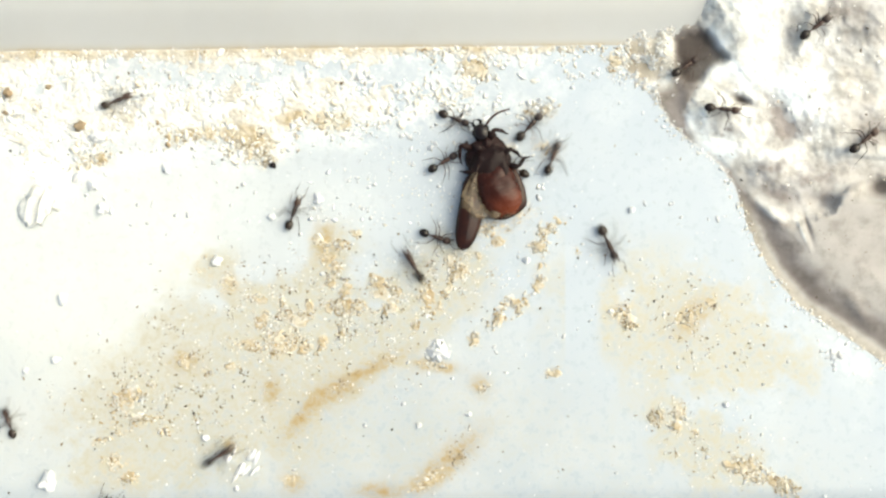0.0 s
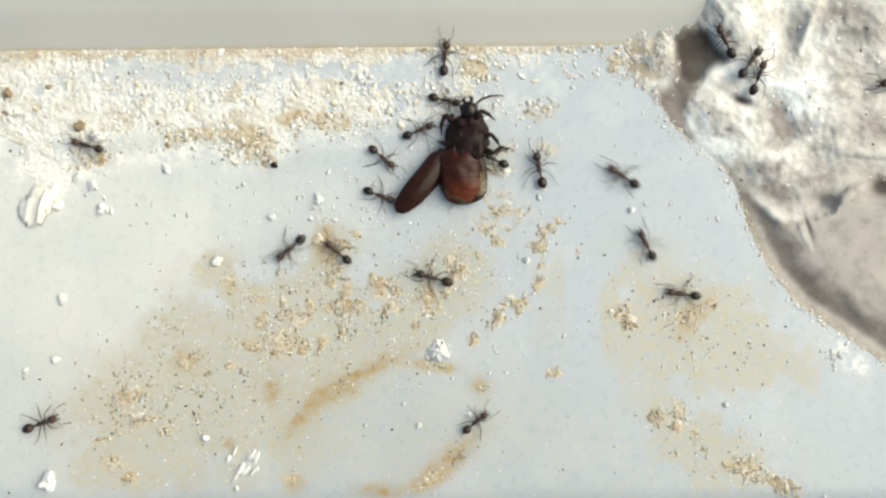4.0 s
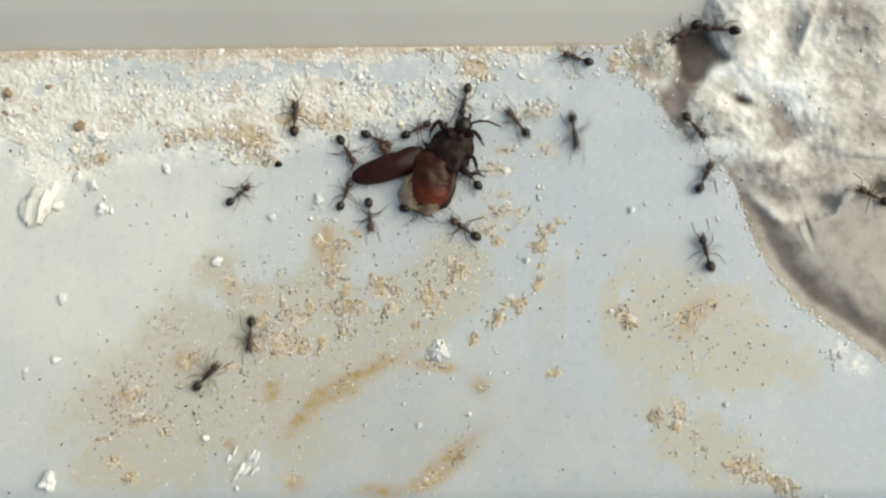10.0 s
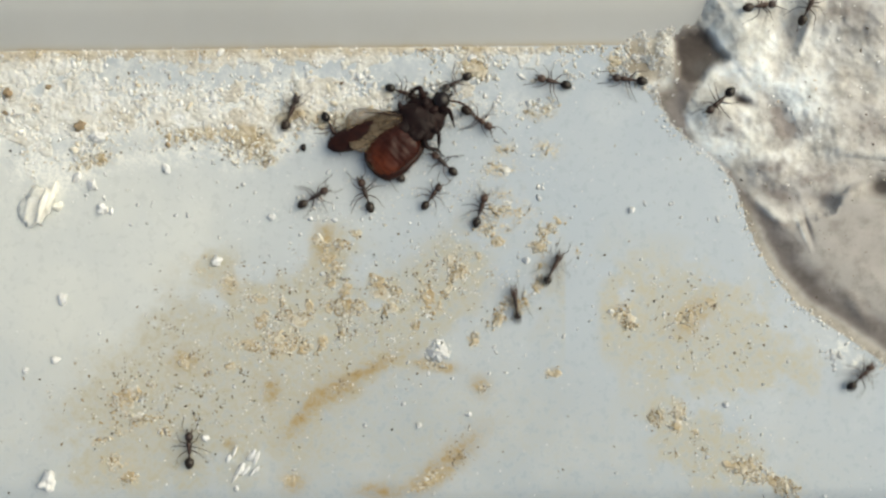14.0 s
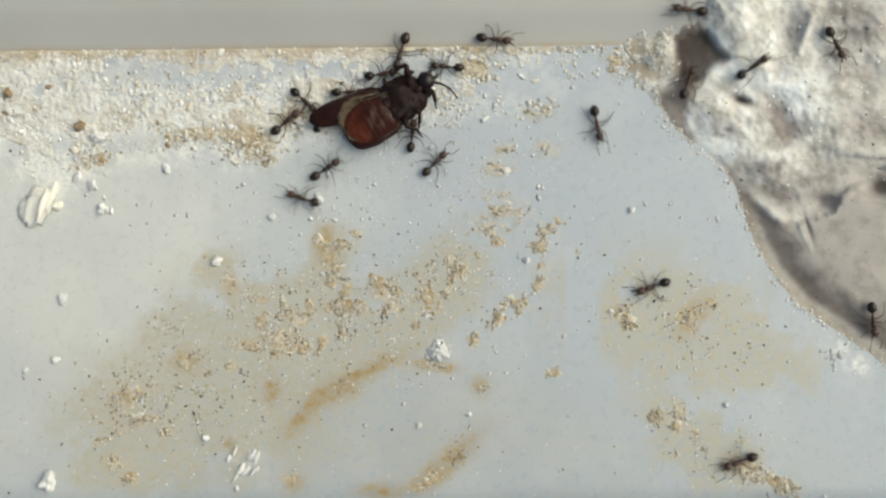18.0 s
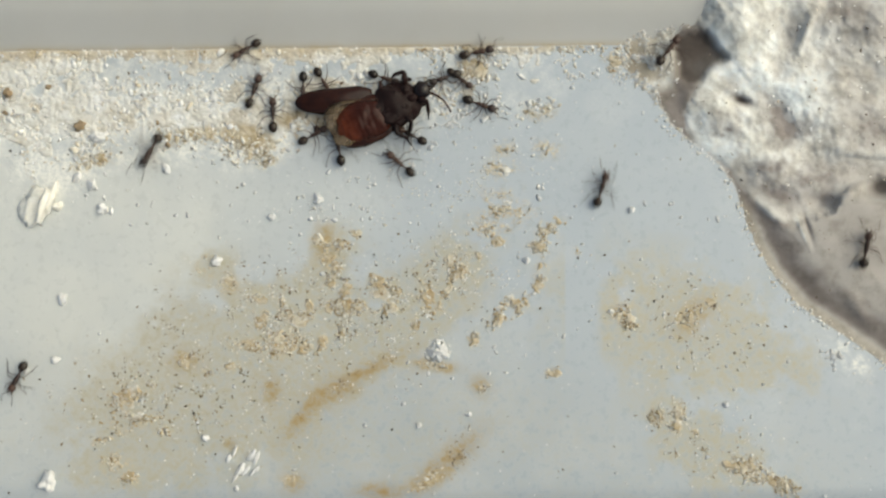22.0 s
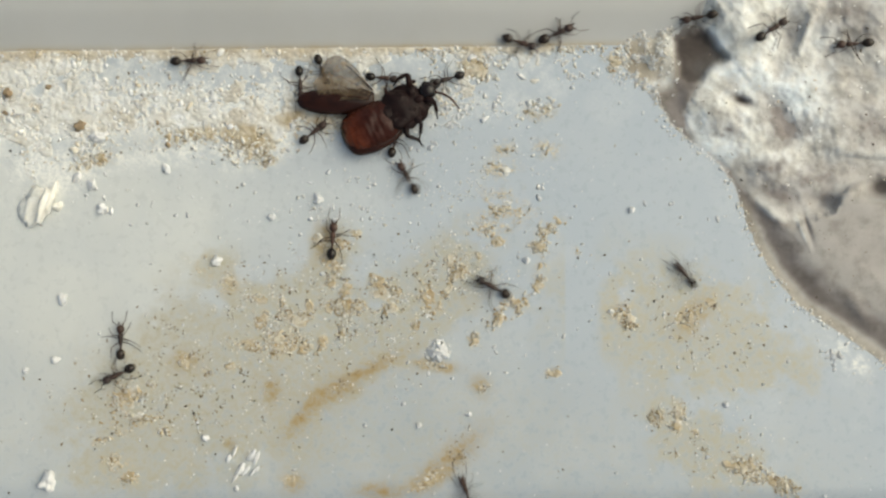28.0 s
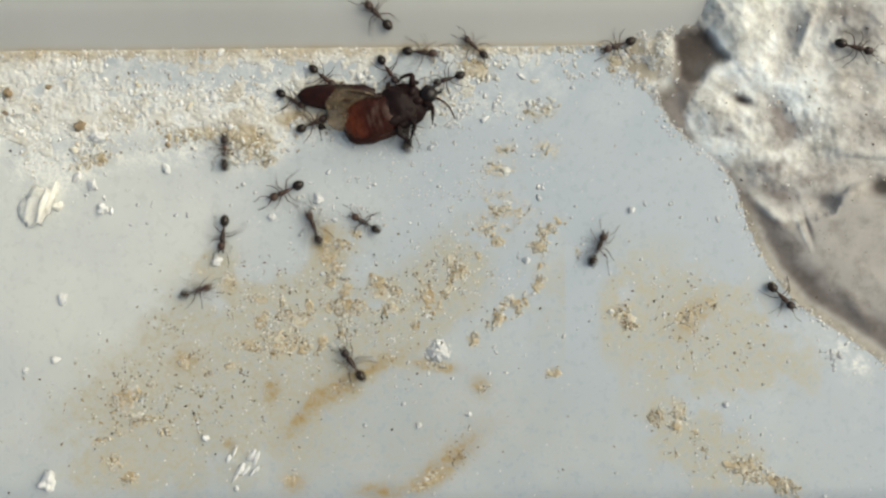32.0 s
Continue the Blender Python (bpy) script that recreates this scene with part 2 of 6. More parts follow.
def plaster_height(u, v):
    """Height of the plaster in millimetres, with the masks of crust and trowelled hollow."""
    wob = 15 * (fbm(u, v, 42, 5) - 0.5) + (13 + 22 * soft(175, 120, v) * soft(1230, 1190, u)) * (fbm(u, v, 15, 9, 3, 0.55) - 0.5)
    d = inside_plaster(u + 0.8 * wob, v + 0.6 * wob) - 1
    rim = 0.10 * soft(-4, 22, d) + 0.65 * soft(12, 74, d)
    # broken upper crust: a plateau with a torn front
    torn = inside(CRUST, u + 1.1 * wob, v + 0.7 * wob)
    crust = 0.4 * bank(0, 54, torn) + 0.6 * soft(-10, 70, torn)
    rough = fbm(u, v, 62, 21, 4, 0.5)
    h = rim + crust * (0.62 + 1.1 * (rough - 0.42))
    h -= 0.5 * crust * soft(290, 372, v + 0.15 * (u - 1400) + 30 * (fbm(u, v, 30, 12) - 0.5))
    h += crust * (0.55 * blob(u, v, 1302, 66, 44, 66, 15) + 0.35 * blob(u, v, 1270, 208, 50, 46) + 0.9 * blob(u, v, 1338, 128, 30, 28))
    # higher slab whose torn edge runs across the crust
    edge = np.interp(v, [-160, 60, 100, 130, 150, 165, 190, 215, 235, 260, 275, 288, 300], [1420, 1412, 1400, 1382, 1366, 1374, 1398, 1408, 1416, 1440, 1472, 1600, 1900])
    slab = soft(-14, np.interp(v, [95, 150], [180, 56]), u + 1.2 * wob - edge) * soft(296, 270, v + 0.6 * wob)
    h += slab * (0.42 + 0.8 * (fbm(u, v, 48, 88, 3) - 0.4))
    h -= 0.5 * blob(u, v, 1392, 62, 24, 46, 15) - 0.6 * blob(u, v, 1428, 55, 8, 46, 21)
    h -= 0.5 * blob(u, v, 1388, 214, 20, 64, -34) + 0.35 * blob(u, v, 1500, 292, 80, 22, 4) + 1.0 * blob(u, v, 1558, 332, 26, 20)
    h += 0.75 * blob(u, v, 1503, 342, 40, 11, -33) + 0.4 * blob(u, v, 1362, 376, 32, 9, 38) - 0.6 * blob(u, v, 1452, 356, 26, 12, 10)
    h -= 0.35 * crust * blob(u, v, 1372, 345, 40, 20, 20)
    h += np.maximum(ledge_height(u, v), 0) * soft(0, 10, d)
    # pit beside the crust, and the powder heap in front of it
    h -= (0.6 + 0.5 * blob(u, v, 1258, 90, 40, 30)) * pit_mouth(u, v) + 0.8 * blob(u, v, 1312, 177, 19, 7, 20)
    h += 0.45 * blob(u, v, 1165, 98, 26, 34)
    # smooth trowelled hollow behind a thin lip
    smooth = soft(335, 392, v + 0.3 * (u - 1400)) * (1 - soft(-14, 4, torn))
    h += smooth * (0.8 * soft(30, 120, d) + 0.6 * soft(100, 320, d)) + 0.05 * np.exp(-((d - 9) / 8) ** 2)
    h += 0.12 * blob(u, v, 1422, 414, 4, 28, -22) - 0.25 * blob(u, v, 1430, 402, 4, 24, -18) + 0.25 * smooth * blob(u, v, 1520, 550, 12, 40, -35)
    grit = 1 - 0.88 * smooth
    h += grit * (0.36 * (fbm(u, v, 34, 31, 3, 0.5) - 0.5) + 0.17 * (crust + 0.6 * blob(u, v, 1140, 105, 50, 50)) * (fbm(u, v, 10, 41, 3, 0.55) - 0.5) + 0.025 * crust * (fbm(u, v, 5, 47, 2) - 0.5))
    h += 0.7 * soft(20, 190, 175 - v) * soft(0, 60, d)
    h *= 1 - 0.55 * blob(u, v, 1130, 105, 50, 52)
    return np.maximum(h, 0.06) * soft(-4, np.where(v < 150, 34, 18), d) - 0.12 * (1 - soft(-6, 1, d)), d, crust, smooth, soft(-10, 8, torn)


def mortar_shade(u, v):
    """Bare grey-brown mortar: a strip along the edge, the shaded-in crevices, and the darker foot of the hollow."""
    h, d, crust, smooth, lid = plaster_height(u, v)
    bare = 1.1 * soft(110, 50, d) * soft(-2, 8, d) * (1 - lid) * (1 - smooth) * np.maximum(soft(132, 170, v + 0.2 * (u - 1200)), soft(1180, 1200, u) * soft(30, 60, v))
    dark_foot = smooth * soft(14, 30, d + 3 * (fbm(u, v, 20, 44) - 0.5)) * soft(88, 40, d + 36 * (fbm(u, v, 34, 18) - 0.5))
    # shade of the slit, the slab's valley and the grooves, as grey colour
    crack_shade = 0.9 * blob(u, v, 1312, 178, 18, 8, 20) + 0.55 * blob(u, v, 1382, 208, 20, 52, -34) + 0.55 * blob(u, v, 1460, 354, 30, 12, 10) + 0.6 * blob(u, v, 1375, 345, 44, 22, 20)
    # dirt patches, with shading below the slab and round the slit painted in
    dirt_shade = crust * (0.45 * soft(0.5, 0.68, fbm(u, v, 46, 14)) * soft(150, 230, v) + 0.15 * soft(0.56, 0.72, fbm(u, v, 14, 17)) + 0.5 * blob(u, v, 1368, 212, 36, 50, -20) + 0.45 * blob(u, v, 1294, 154, 22, 13) + 0.5 * blob(u, v, 1238, 34, 16, 30) + 0.5 * blob(u, v, 1500, 20, 90, 26) + 0.6 * (blob(u, v, 1291, 230, 7, 5) + blob(u, v, 1264, 239, 6, 5) + blob(u, v, 1278, 240, 5, 4)) + 0.55 * blob(u, v, 1545, 225, 50, 36) + 0.5 * blob(u, v, 1305, 330, 20, 40) + 0.45 * soft(262, 300, v) * soft(0.3, 0.6, fbm(u, v, 50, 24)) + 0.25 * soft(1380, 1480, u) * soft(0.4, 0.6, fbm(u, v, 60, 25)))
    # last two terms paint the upright flake's lit side and the dark crevice beside it
    return np.clip(bare + dark_foot + crack_shade + dirt_shade + 0.9 * blob(u, v, 1431, 402, 4, 24, -18) - 1.2 * blob(u, v, 1421, 414, 5, 28, -22), 0, 1)


def rose(u, v):
    """Smooth pinkish grey of the trowelled face, and the beige hollow of the crust."""
    smooth = plaster_height(u, v)[3]
    # left off the upright flake, whose lit side is painted white
    return np.clip(smooth - blob(u, v, 1421, 414, 5, 28, -22) + 0.85 * blob(u, v, 1400, 58, 24, 44, 8) + 0.5 * blob(u, v, 1378, 120, 28, 16) + 0.6 * blob(u, v, 1540, 60, 90, 30) + 0.4 * soft(1400, 1500, u) + 0.5 * soft(265, 310, v), 0, 1)


def pit_shade(u, v):
    # Brown and painted deep shade of pit and holes, plus a dark smudge.
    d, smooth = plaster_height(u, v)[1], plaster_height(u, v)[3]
    # deepens the brown band along the hollow's foot
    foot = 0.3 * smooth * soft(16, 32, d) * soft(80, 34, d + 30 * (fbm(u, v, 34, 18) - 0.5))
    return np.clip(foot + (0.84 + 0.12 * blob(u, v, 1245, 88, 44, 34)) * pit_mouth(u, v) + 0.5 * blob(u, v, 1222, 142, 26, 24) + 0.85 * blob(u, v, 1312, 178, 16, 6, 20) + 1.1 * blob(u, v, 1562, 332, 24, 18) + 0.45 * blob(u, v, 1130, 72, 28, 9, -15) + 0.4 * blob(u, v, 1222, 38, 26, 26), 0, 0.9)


def nose(v):
    """Height in millimetres of the sill, which rounds off at its front edge and drops away."""
    x = np.clip((np.asarray(v, float) - 860) / 60, 0, 0.96)
    return -60 * K / MM * (1 - np.sqrt(1 - x * x)) - 25 * soft(918, 960, v)


def relief(u, v):
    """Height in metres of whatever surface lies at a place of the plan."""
    u, v = np.asarray(u, float), np.asarray(v, float)
    bare = np.maximum(ledge_height(u, v), nose(v))
    h, d = plaster_height(u, v)[:2]
    return np.where(d > 8, h, np.where(d > -20, np.maximum(h, bare), bare)) * MM


def spot(u, v, h=0.0):
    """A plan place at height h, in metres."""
    s = K * (1 - h / D)
    return Vector(((u - 784) * s, (441 - v) * s, h))


def sheet(name, us, vs, heights, material, keep=None, **marks):
    """A grid of ground over the plan, with named wear and shade maps."""
    U, V = np.meshgrid(us, vs)
    h = heights(U, V)
    s = K * (1 - h / D)
    pts = np.stack([(U - 784) * s, (441 - V) * s, h], -1).reshape(-1, 3)
    n, m = len(us), len(vs)
    idx = np.arange(n * m).reshape(m, n)
    quads = np.stack([idx[:-1, :-1], idx[1:, :-1], idx[1:, 1:], idx[:-1, 1:]], -1).reshape(-1, 4)
    if keep is not None:
        ok = keep(U, V).reshape(-1)
        quads = quads[ok[quads].any(1)]
        used, back = np.unique(quads, return_inverse=True)
        pts, quads = pts[used], back.reshape(-1, 4)
    else:
        used = np.arange(n * m)
    mesh = bpy.data.meshes.new(name)
    mesh.from_pydata(pts.tolist(), [], quads.tolist())
    mesh.polygons.foreach_set("use_smooth", np.ones(len(quads), bool))
    for key, fn in marks.items():
        mesh.attributes.new(key, "FLOAT", "POINT").data.foreach_set("value", fn(U, V).reshape(-1)[used].astype(np.float32))
    mesh.materials.append(material)
    mesh.update()
    return new(name, mesh)


# ---- the sill, its stains and the heaps on it
FAR_HEAPS = [(1085, 110, 16, 16, 0, 40), (440, 252, 48, 26, 18, 260), (475, 285, 14, 10, 0, 30), (340, 240, 60, 14, -6, 90), (560, 215, 70, 16, 4, 190), (840, 122, 24, 20, 0, 90), (955, 196, 24, 14, 0, 20),
             (885, 300, 26, 16, 0, 18), (890, 262, 18, 12, 0, 10), (968, 265, 20, 14, 0, 9), (890, 365, 44, 26, 0, 46), (160, 285, 34, 14, -10, 60), (970, 400, 18, 18, 0, 28)]
WESTERN_HEAPS = [(368, 472, 16, 16, 0, 20), (405, 503, 14, 16, 30, 20), (458, 534, 17, 12, 0, 60), (462, 567, 20, 9, -50, 40), (500, 535, 5, 9, 0, 8), (505, 557, 14, 6, 10, 14), (534, 565, 20, 14, 0, 45), (548, 541, 7, 13, 0, 16),
                 (563, 426, 13, 9, 0, 22), (582, 462, 13, 26, 0, 50), (583, 500, 12, 9, 0, 20), (584, 547, 12, 9, 0, 24), (594, 476, 18, 7, 0, 20), (602, 432, 15, 9, 0, 26)]
CENTRAL_HEAPS = [(606, 541, 20, 17, 0, 60), (613, 510, 10, 16, 20, 24), (634, 413, 14, 8, -10, 26), (636, 546, 16, 13, 0, 40), (672, 510, 15, 25, -15, 90), (692, 546, 18, 10, 20, 50), (700, 516, 11, 9, 0, 16), (735, 577, 11, 11, 0, 26),
                 (757, 526, 12, 23, -10, 50), (766, 646, 22, 6, 8, 20), (775, 541, 10, 10, 0, 22), (790, 515, 7, 20, 30, 26), (796, 460, 8, 13, 0, 20), (812, 480, 15, 14, 0, 44)]
EASTERN_HEAPS = [(840, 602, 9, 13, 0, 14), (845, 455, 5, 7, 0, 8), (868, 408, 30, 14, 0, 16), (880, 428, 15, 9, 0, 34), (884, 565, 20, 10, -25, 56), (912, 540, 24, 13, -20, 80), (952, 437, 14, 10, 0, 30), (953, 502, 10, 16, 20, 24),
                 (960, 472, 9, 7, 0, 12), (966, 411, 13, 8, -15, 24), (985, 391, 13, 8, 15, 24), (1024, 444, 9, 6, 0, 8)]
NEAR_WEST_HEAPS = [(190, 775, 26, 8, -15, 14), (205, 822, 24, 17, 0, 40), (216, 706, 22, 20, 20, 60), (228, 845, 16, 12, 0, 24), (240, 745, 40, 12, -10, 30), (250, 690, 26, 9, -25, 20), (290, 766, 12, 9, 0, 14), (330, 640, 15, 11, 0, 30),
                   (366, 661, 9, 6, 0, 10), (408, 650, 14, 7, -20, 20), (440, 612, 22, 11, 10, 34), (495, 619, 20, 13, 0, 44), (497, 596, 24, 13, -15, 50), (515, 852, 14, 12, 0, 22), (535, 618, 24, 14, 0, 56), (570, 606, 9, 15, 10, 20)]
NEAR_EAST_HEAPS = [(602, 585, 7, 15, 0, 16), (745, 860, 14, 9, 0, 12), (770, 842, 26, 9, -20, 16), (852, 688, 7, 6, 40, 8), (980, 660, 15, 8, -10, 24), (1098, 552, 24, 16, 0, 6), (1115, 570, 11, 12, 0, 26), (1160, 740, 11, 11, 0, 36),
                   (1196, 756, 14, 8, 0, 14), (1202, 730, 10, 16, 0, 30), (1216, 563, 19, 14, -35, 44), (1236, 766, 10, 8, 0, 14), (1256, 537, 11, 12, 0, 16), (1285, 822, 20, 8, 20, 20), (1328, 832, 34, 16, 22, 120), (1383, 858, 30, 12, 25, 80)]
MID_HEAPS = WESTERN_HEAPS + CENTRAL_HEAPS + EASTERN_HEAPS
NEAR_HEAPS = NEAR_WEST_HEAPS + NEAR_EAST_HEAPS
FILM = [(560, 540, 150, 60, -8), (500, 618, 120, 58, 5), (590, 450, 40, 50, 0), (350, 705, 150, 62, 12), (1190, 560, 190, 88, 12), (1290, 640, 130, 45, 12),
        (670, 610, 120, 40, -25), (800, 480, 50, 70, 25), (300, 590, 40, 60, 0), (225, 730, 60, 45, 0), (220, 825, 80, 40, 0), (1250, 790, 110, 60, 30), (380, 480, 50, 35, 30), (320, 775, 170, 70, 0), (520, 700, 150, 34, -25)]
NEAR_RUST = [(408, 787, 10, 7, 0), (750, 645, 16, 9, 0), (790, 652, 14, 7, 10)]
RUST = NEAR_RUST + [(12, 172, 16, 14, 0), (58, 192, 16, 9, 10), (30, 200, 12, 8, 0), (440, 255, 26, 16, 10), (595, 692, 48, 19, -25), (535, 737, 46, 14, -52), (660, 652, 60, 12, -25), (797, 812, 66, 20, -40), (670, 868, 38, 14, 0), (765, 845, 40, 16, -25), (850, 684, 18, 16, 40),
        (775, 648, 32, 9, 8), (1225, 560, 40, 22, -40), (520, 855, 20, 16, 0), (575, 432, 18, 34, 0), (480, 690, 16, 24, 0), (1160, 740, 12, 12, 0), (330, 640, 24, 20, 0), (408, 500, 10, 14, 0)]


def stain(spots, size, cut):
    def fn(u, v):
        total = sum(blob(u, v, *s) for s in spots)
        n = fbm(u, v, size, 61, 5, 0.6)
        return np.clip(1.15 * total, 0, 1.0) * soft(cut + 0.1, cut + 0.4, n + 0.25 * np.clip(total, 0, 1))
    return fn


def film(u, v):
    near = np.clip((ledge_line(u) + 190 - v) / 180, 0, 1) * np.clip((760 - u) / 500, 0.1, 1)
    dried = np.where((u > 1000) & (u < 1130), soft(1044, 1084, u + 26 * (fbm(u, v, 30, 63, 3) - 0.5)), 1)
    return np.clip(2.0 * dried * stain(FILM, 48, 0.31)(u, v) + 0.35 * near * fbm(u, v, 45, 3) + (0.34 * blob(u, v, 300, 780, 420, 200) + 0.30 * blob(u, v, 1150, 860, 420, 130) + 0.38 * blob(u, v, 720, 740, 330, 150)) * (0.4 + fbm(u, v, 120, 19)), 0, 1)


# where the drift is packed, and where the glaze shows through
PACKED = [(60, 125, 60, 30), (70, 185, 50, 30), (180, 195, 60, 24), (330, 205, 50, 40), (150, 275, 60, 16), (95, 320, 18, 34), (440, 250, 50, 30), (250, 175, 40, 18), (560, 170, 60, 40), (660, 190, 50, 24), (840, 130, 40, 30)]
SWEPT = [(270, 128, 110, 26), (410, 135, 60, 26), (110, 258, 34, 16), (640, 128, 90, 22), (240, 250, 60, 18), (520, 120, 40, 16), (740, 120, 50, 18), (900, 150, 60, 30), (20, 265, 30, 20)]


def powder(u, v):
    """White dust worked into the drift along the ledge, and smeared beside the plaster with its reflection painted in.
    """
    edge = np.interp(u, [-40, 0, 60, 130, 200, 330, 420, 490, 530, 640, 700, 830, 960, 1030], [290, 300, 365, 350, 310, 300, 312, 300, 265, 272, 250, 225, 220, 155])
    drift = (1 - 0.75 * np.clip(sum(blob(u, v, *p) for p in SWEPT), 0, 1)) * soft(12, -45, v - edge) * np.interp(u, [450, 700, 1060], [1.0, 0.7, 0.15])
    # first term whitens the glaze where the plaster mirrors; the rest is loose powder
    smear_sheen = soft(0.3, 0.8, blob(u, v, 1495, 632, 60, 26, 35)) + 0.6 * blob(u, v, 435, 822, 30, 30) + 0.5 * blob(u, v, 775, 622, 30, 26) + 0.5 * blob(u, v, 70, 360, 60, 50)
    return np.clip(1.25 * drift * soft(0.34, 0.58, fbm(u, v, 22, 71, 5, 0.7)) + smear_sheen * soft(0.35, 0.6, fbm(u, v, 18, 73)) + 0.10 * soft(0.5, 0.7, fbm(u, v, 90, 75)), 0, 1)


def cake(u, v):
    """Fused crumbs that line the heaps."""
    total = 0.0
    for x, y, ru, rv, turn, n in FAR_HEAPS + MID_HEAPS + NEAR_HEAPS:
        near = (abs(u - x) < 3 * max(ru, rv)) & (abs(v - y) < 3 * max(ru, rv))
        total = total + np.where(near, blob(u, v, x, y, ru, rv, turn), 0)
    return np.clip(1.3 * total * soft(0.34, 0.6, fbm(u, v, 15, 91, 4, 0.65)), 0, 1)


def band_edge(u):
    return np.interp(u, [-40, 0, 60, 130, 200, 330, 420, 490, 530, 640, 700, 830, 960, 1030], [250, 255, 320, 300, 262, 258, 285, 280, 238, 245, 215, 200, 205, 140])


def crust_cover(u, v):
    """How far the fused crumbs cover the glaze, and how ochre they are."""
    heap, lump = np.zeros(np.shape(u)), 0.45 * fbm(u, v, 17, 191, 2) + 0.55 * fbm(u, v, 6.5, 192, 2)
    for x, y, ru, rv, turn, n in FAR_HEAPS + MID_HEAPS + NEAR_HEAPS:
        r = 2.2 * max(ru, rv)
        near = (abs(u - x) < r) & (abs(v - y) < r)
        heap = np.maximum(heap, np.where(near, min(1.0, n / (0.13 * ru * rv)) * blob(u, v, x, y, 1.15 * ru, 1.15 * rv, turn), 0))
    depth = (v - ledge_line(u)) / (band_edge(u) - ledge_line(u))
    thick = np.interp(u, [-40, 400, 620, 800, 1000, 1060], [0.03, 0.03, 0.0, -0.04, -0.07, -0.2])
    foot = 0.16 * np.exp(-(depth / 0.14) ** 2) * soft(1080, 1000, u)
    foot = foot + sum(0.10 * blob(u, v, *p) for p in PACKED) - sum(0.16 * blob(u, v, *p) for p in SWEPT)
    drift = fbm(u, v, 60, 193, 3) * 0.4 + 0.32 * fbm(u, v, 21, 195, 2) + 0.28 * fbm(u, v, 8, 196, 3) + thick + foot - 0.6 * soft(0.72, 1.15, depth) - soft(0, -0.02, depth)
    ochre = np.clip(1.2 * soft(0.2, 0.7, heap) + 0.7 * soft(0.14, 0.0, depth) + 0.3 * soft(0.45, 0.65, fbm(u, v, 70, 197)), 0, 1)
    return np.maximum(soft(0.50, 0.62, 0.34 * heap + 0.62 * lump * (0.35 + 0.65 * soft(0.02, 0.2, heap))), soft(0.50, 0.58, drift)), ochre


def crust_height(u, v):
    """Lumpy thickness of the crumb crust, in metres."""
    cover = crust_cover(u, v)[0]
    return nose(v) * MM + K * (cover * (0.5 + 1.7 * soft(0.3, 0.75, fbm(u, v, 7, 201, 3, 0.5)) + 1.8 * fbm(u, v, 22, 203, 2)) - 0.5)


def haze(u, v):
    """Pale milky tone over the glaze, strongest on the side away from the plaster."""
    return np.clip(1.0 * blob(u, v, 60, 440, 480, 260) * (0.6 + fbm(u, v, 110, 53)) + 0.5 * blob(u, v, 120, 780, 260, 200) * fbm(u, v, 110, 55) + 0.25 * blob(u, v, 620, 330, 260, 90) * fbm(u, v, 60, 54), 0, 1)


def spread(lo, hi, far_lo, far_hi, step):
    near = np.arange(lo, hi + step, step)
    return np.concatenate([lo - np.geomspace(far_lo, step * 2, 18), near, near[-1] + np.geomspace(step * 2, far_hi, 18)])


def build_place():
    sill = sheet("sill", spread(-30, 1600, 14000, 14000, 4), spread(60, 980, 100, 14000, 4), lambda u, v: nose(v) * MM + 0.0 * u, M_SILL, film=film, rust=stain(RUST, 26, 0.14), powder=powder, cake=cake, haze=haze)
    tagged(sill, "glossy white glazed window sill with ochre stains and dust", "window sill", kind="structure")
    crust = sheet("crumb_crust", np.arange(-30, 1600, 1.5), np.arange(78, 890, 1.5), crust_height, M_CRUST, keep=lambda u, v: crust_cover(u, v)[0] > 0.04, ochre=lambda u, v: crust_cover(u, v)[1])
    tagged(crust, "fused cream and ochre crumbs caked on the glaze", "crumbs", kind="stuff")
    us = spread(-30, 1600, 14000, 14000, 8)
    edge = sheet("ledge", us, np.concatenate([-np.geomspace(9000, 60, 16), np.arange(-50, 110, 1.5)]), lambda u, v: ledge_height(u, v) * MM, M_LEDGE,
                 keep=lambda u, v: (v < ledge_line(u) + 1) & (inside_plaster(u, v) < 18), film=lambda u, v: 0.8 * np.exp(-((ledge_line(u) - 2 - v) / 7) ** 2) + 0.12 * fbm(u, v, 80, 8))
    tagged(edge, "raised off-white painted ledge with a grimy rounded edge", "ledge", kind="structure")
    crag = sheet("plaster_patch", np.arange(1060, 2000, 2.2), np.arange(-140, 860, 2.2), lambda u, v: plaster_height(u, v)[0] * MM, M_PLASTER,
                 keep=lambda u, v: inside_plaster(u, v) > -16, mortar_shade=mortar_shade, pit_shade=pit_shade, rose=rose,
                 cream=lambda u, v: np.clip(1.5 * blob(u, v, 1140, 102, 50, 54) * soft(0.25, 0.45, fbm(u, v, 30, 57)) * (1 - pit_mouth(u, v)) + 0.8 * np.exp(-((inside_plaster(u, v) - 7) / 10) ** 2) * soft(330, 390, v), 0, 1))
    tagged(crag, "crumbling white and grey plaster spilled over the sill", "plaster", kind="structure")


build_place()


# ---- helpers for things
def part(name, bm, material, parent=None, label=""):
    """Links a bmesh, given in plan units, as one mesh object."""
    bmesh.ops.scale(bm, vec=(K, K, K), verts=bm.verts)
    bmesh.ops.recalc_face_normals(bm, faces=bm.faces)
    mesh = bpy.data.meshes.new(name)
    bm.to_mesh(mesh)
    bm.free()
    mesh.polygons.foreach_set("use_smooth", np.ones(len(mesh.polygons), bool))
    mesh.materials.append(material)
    ob = new(name, mesh)
    if parent:
        ob.parent = parent
    if label:
        ob["label"] = label
    return ob


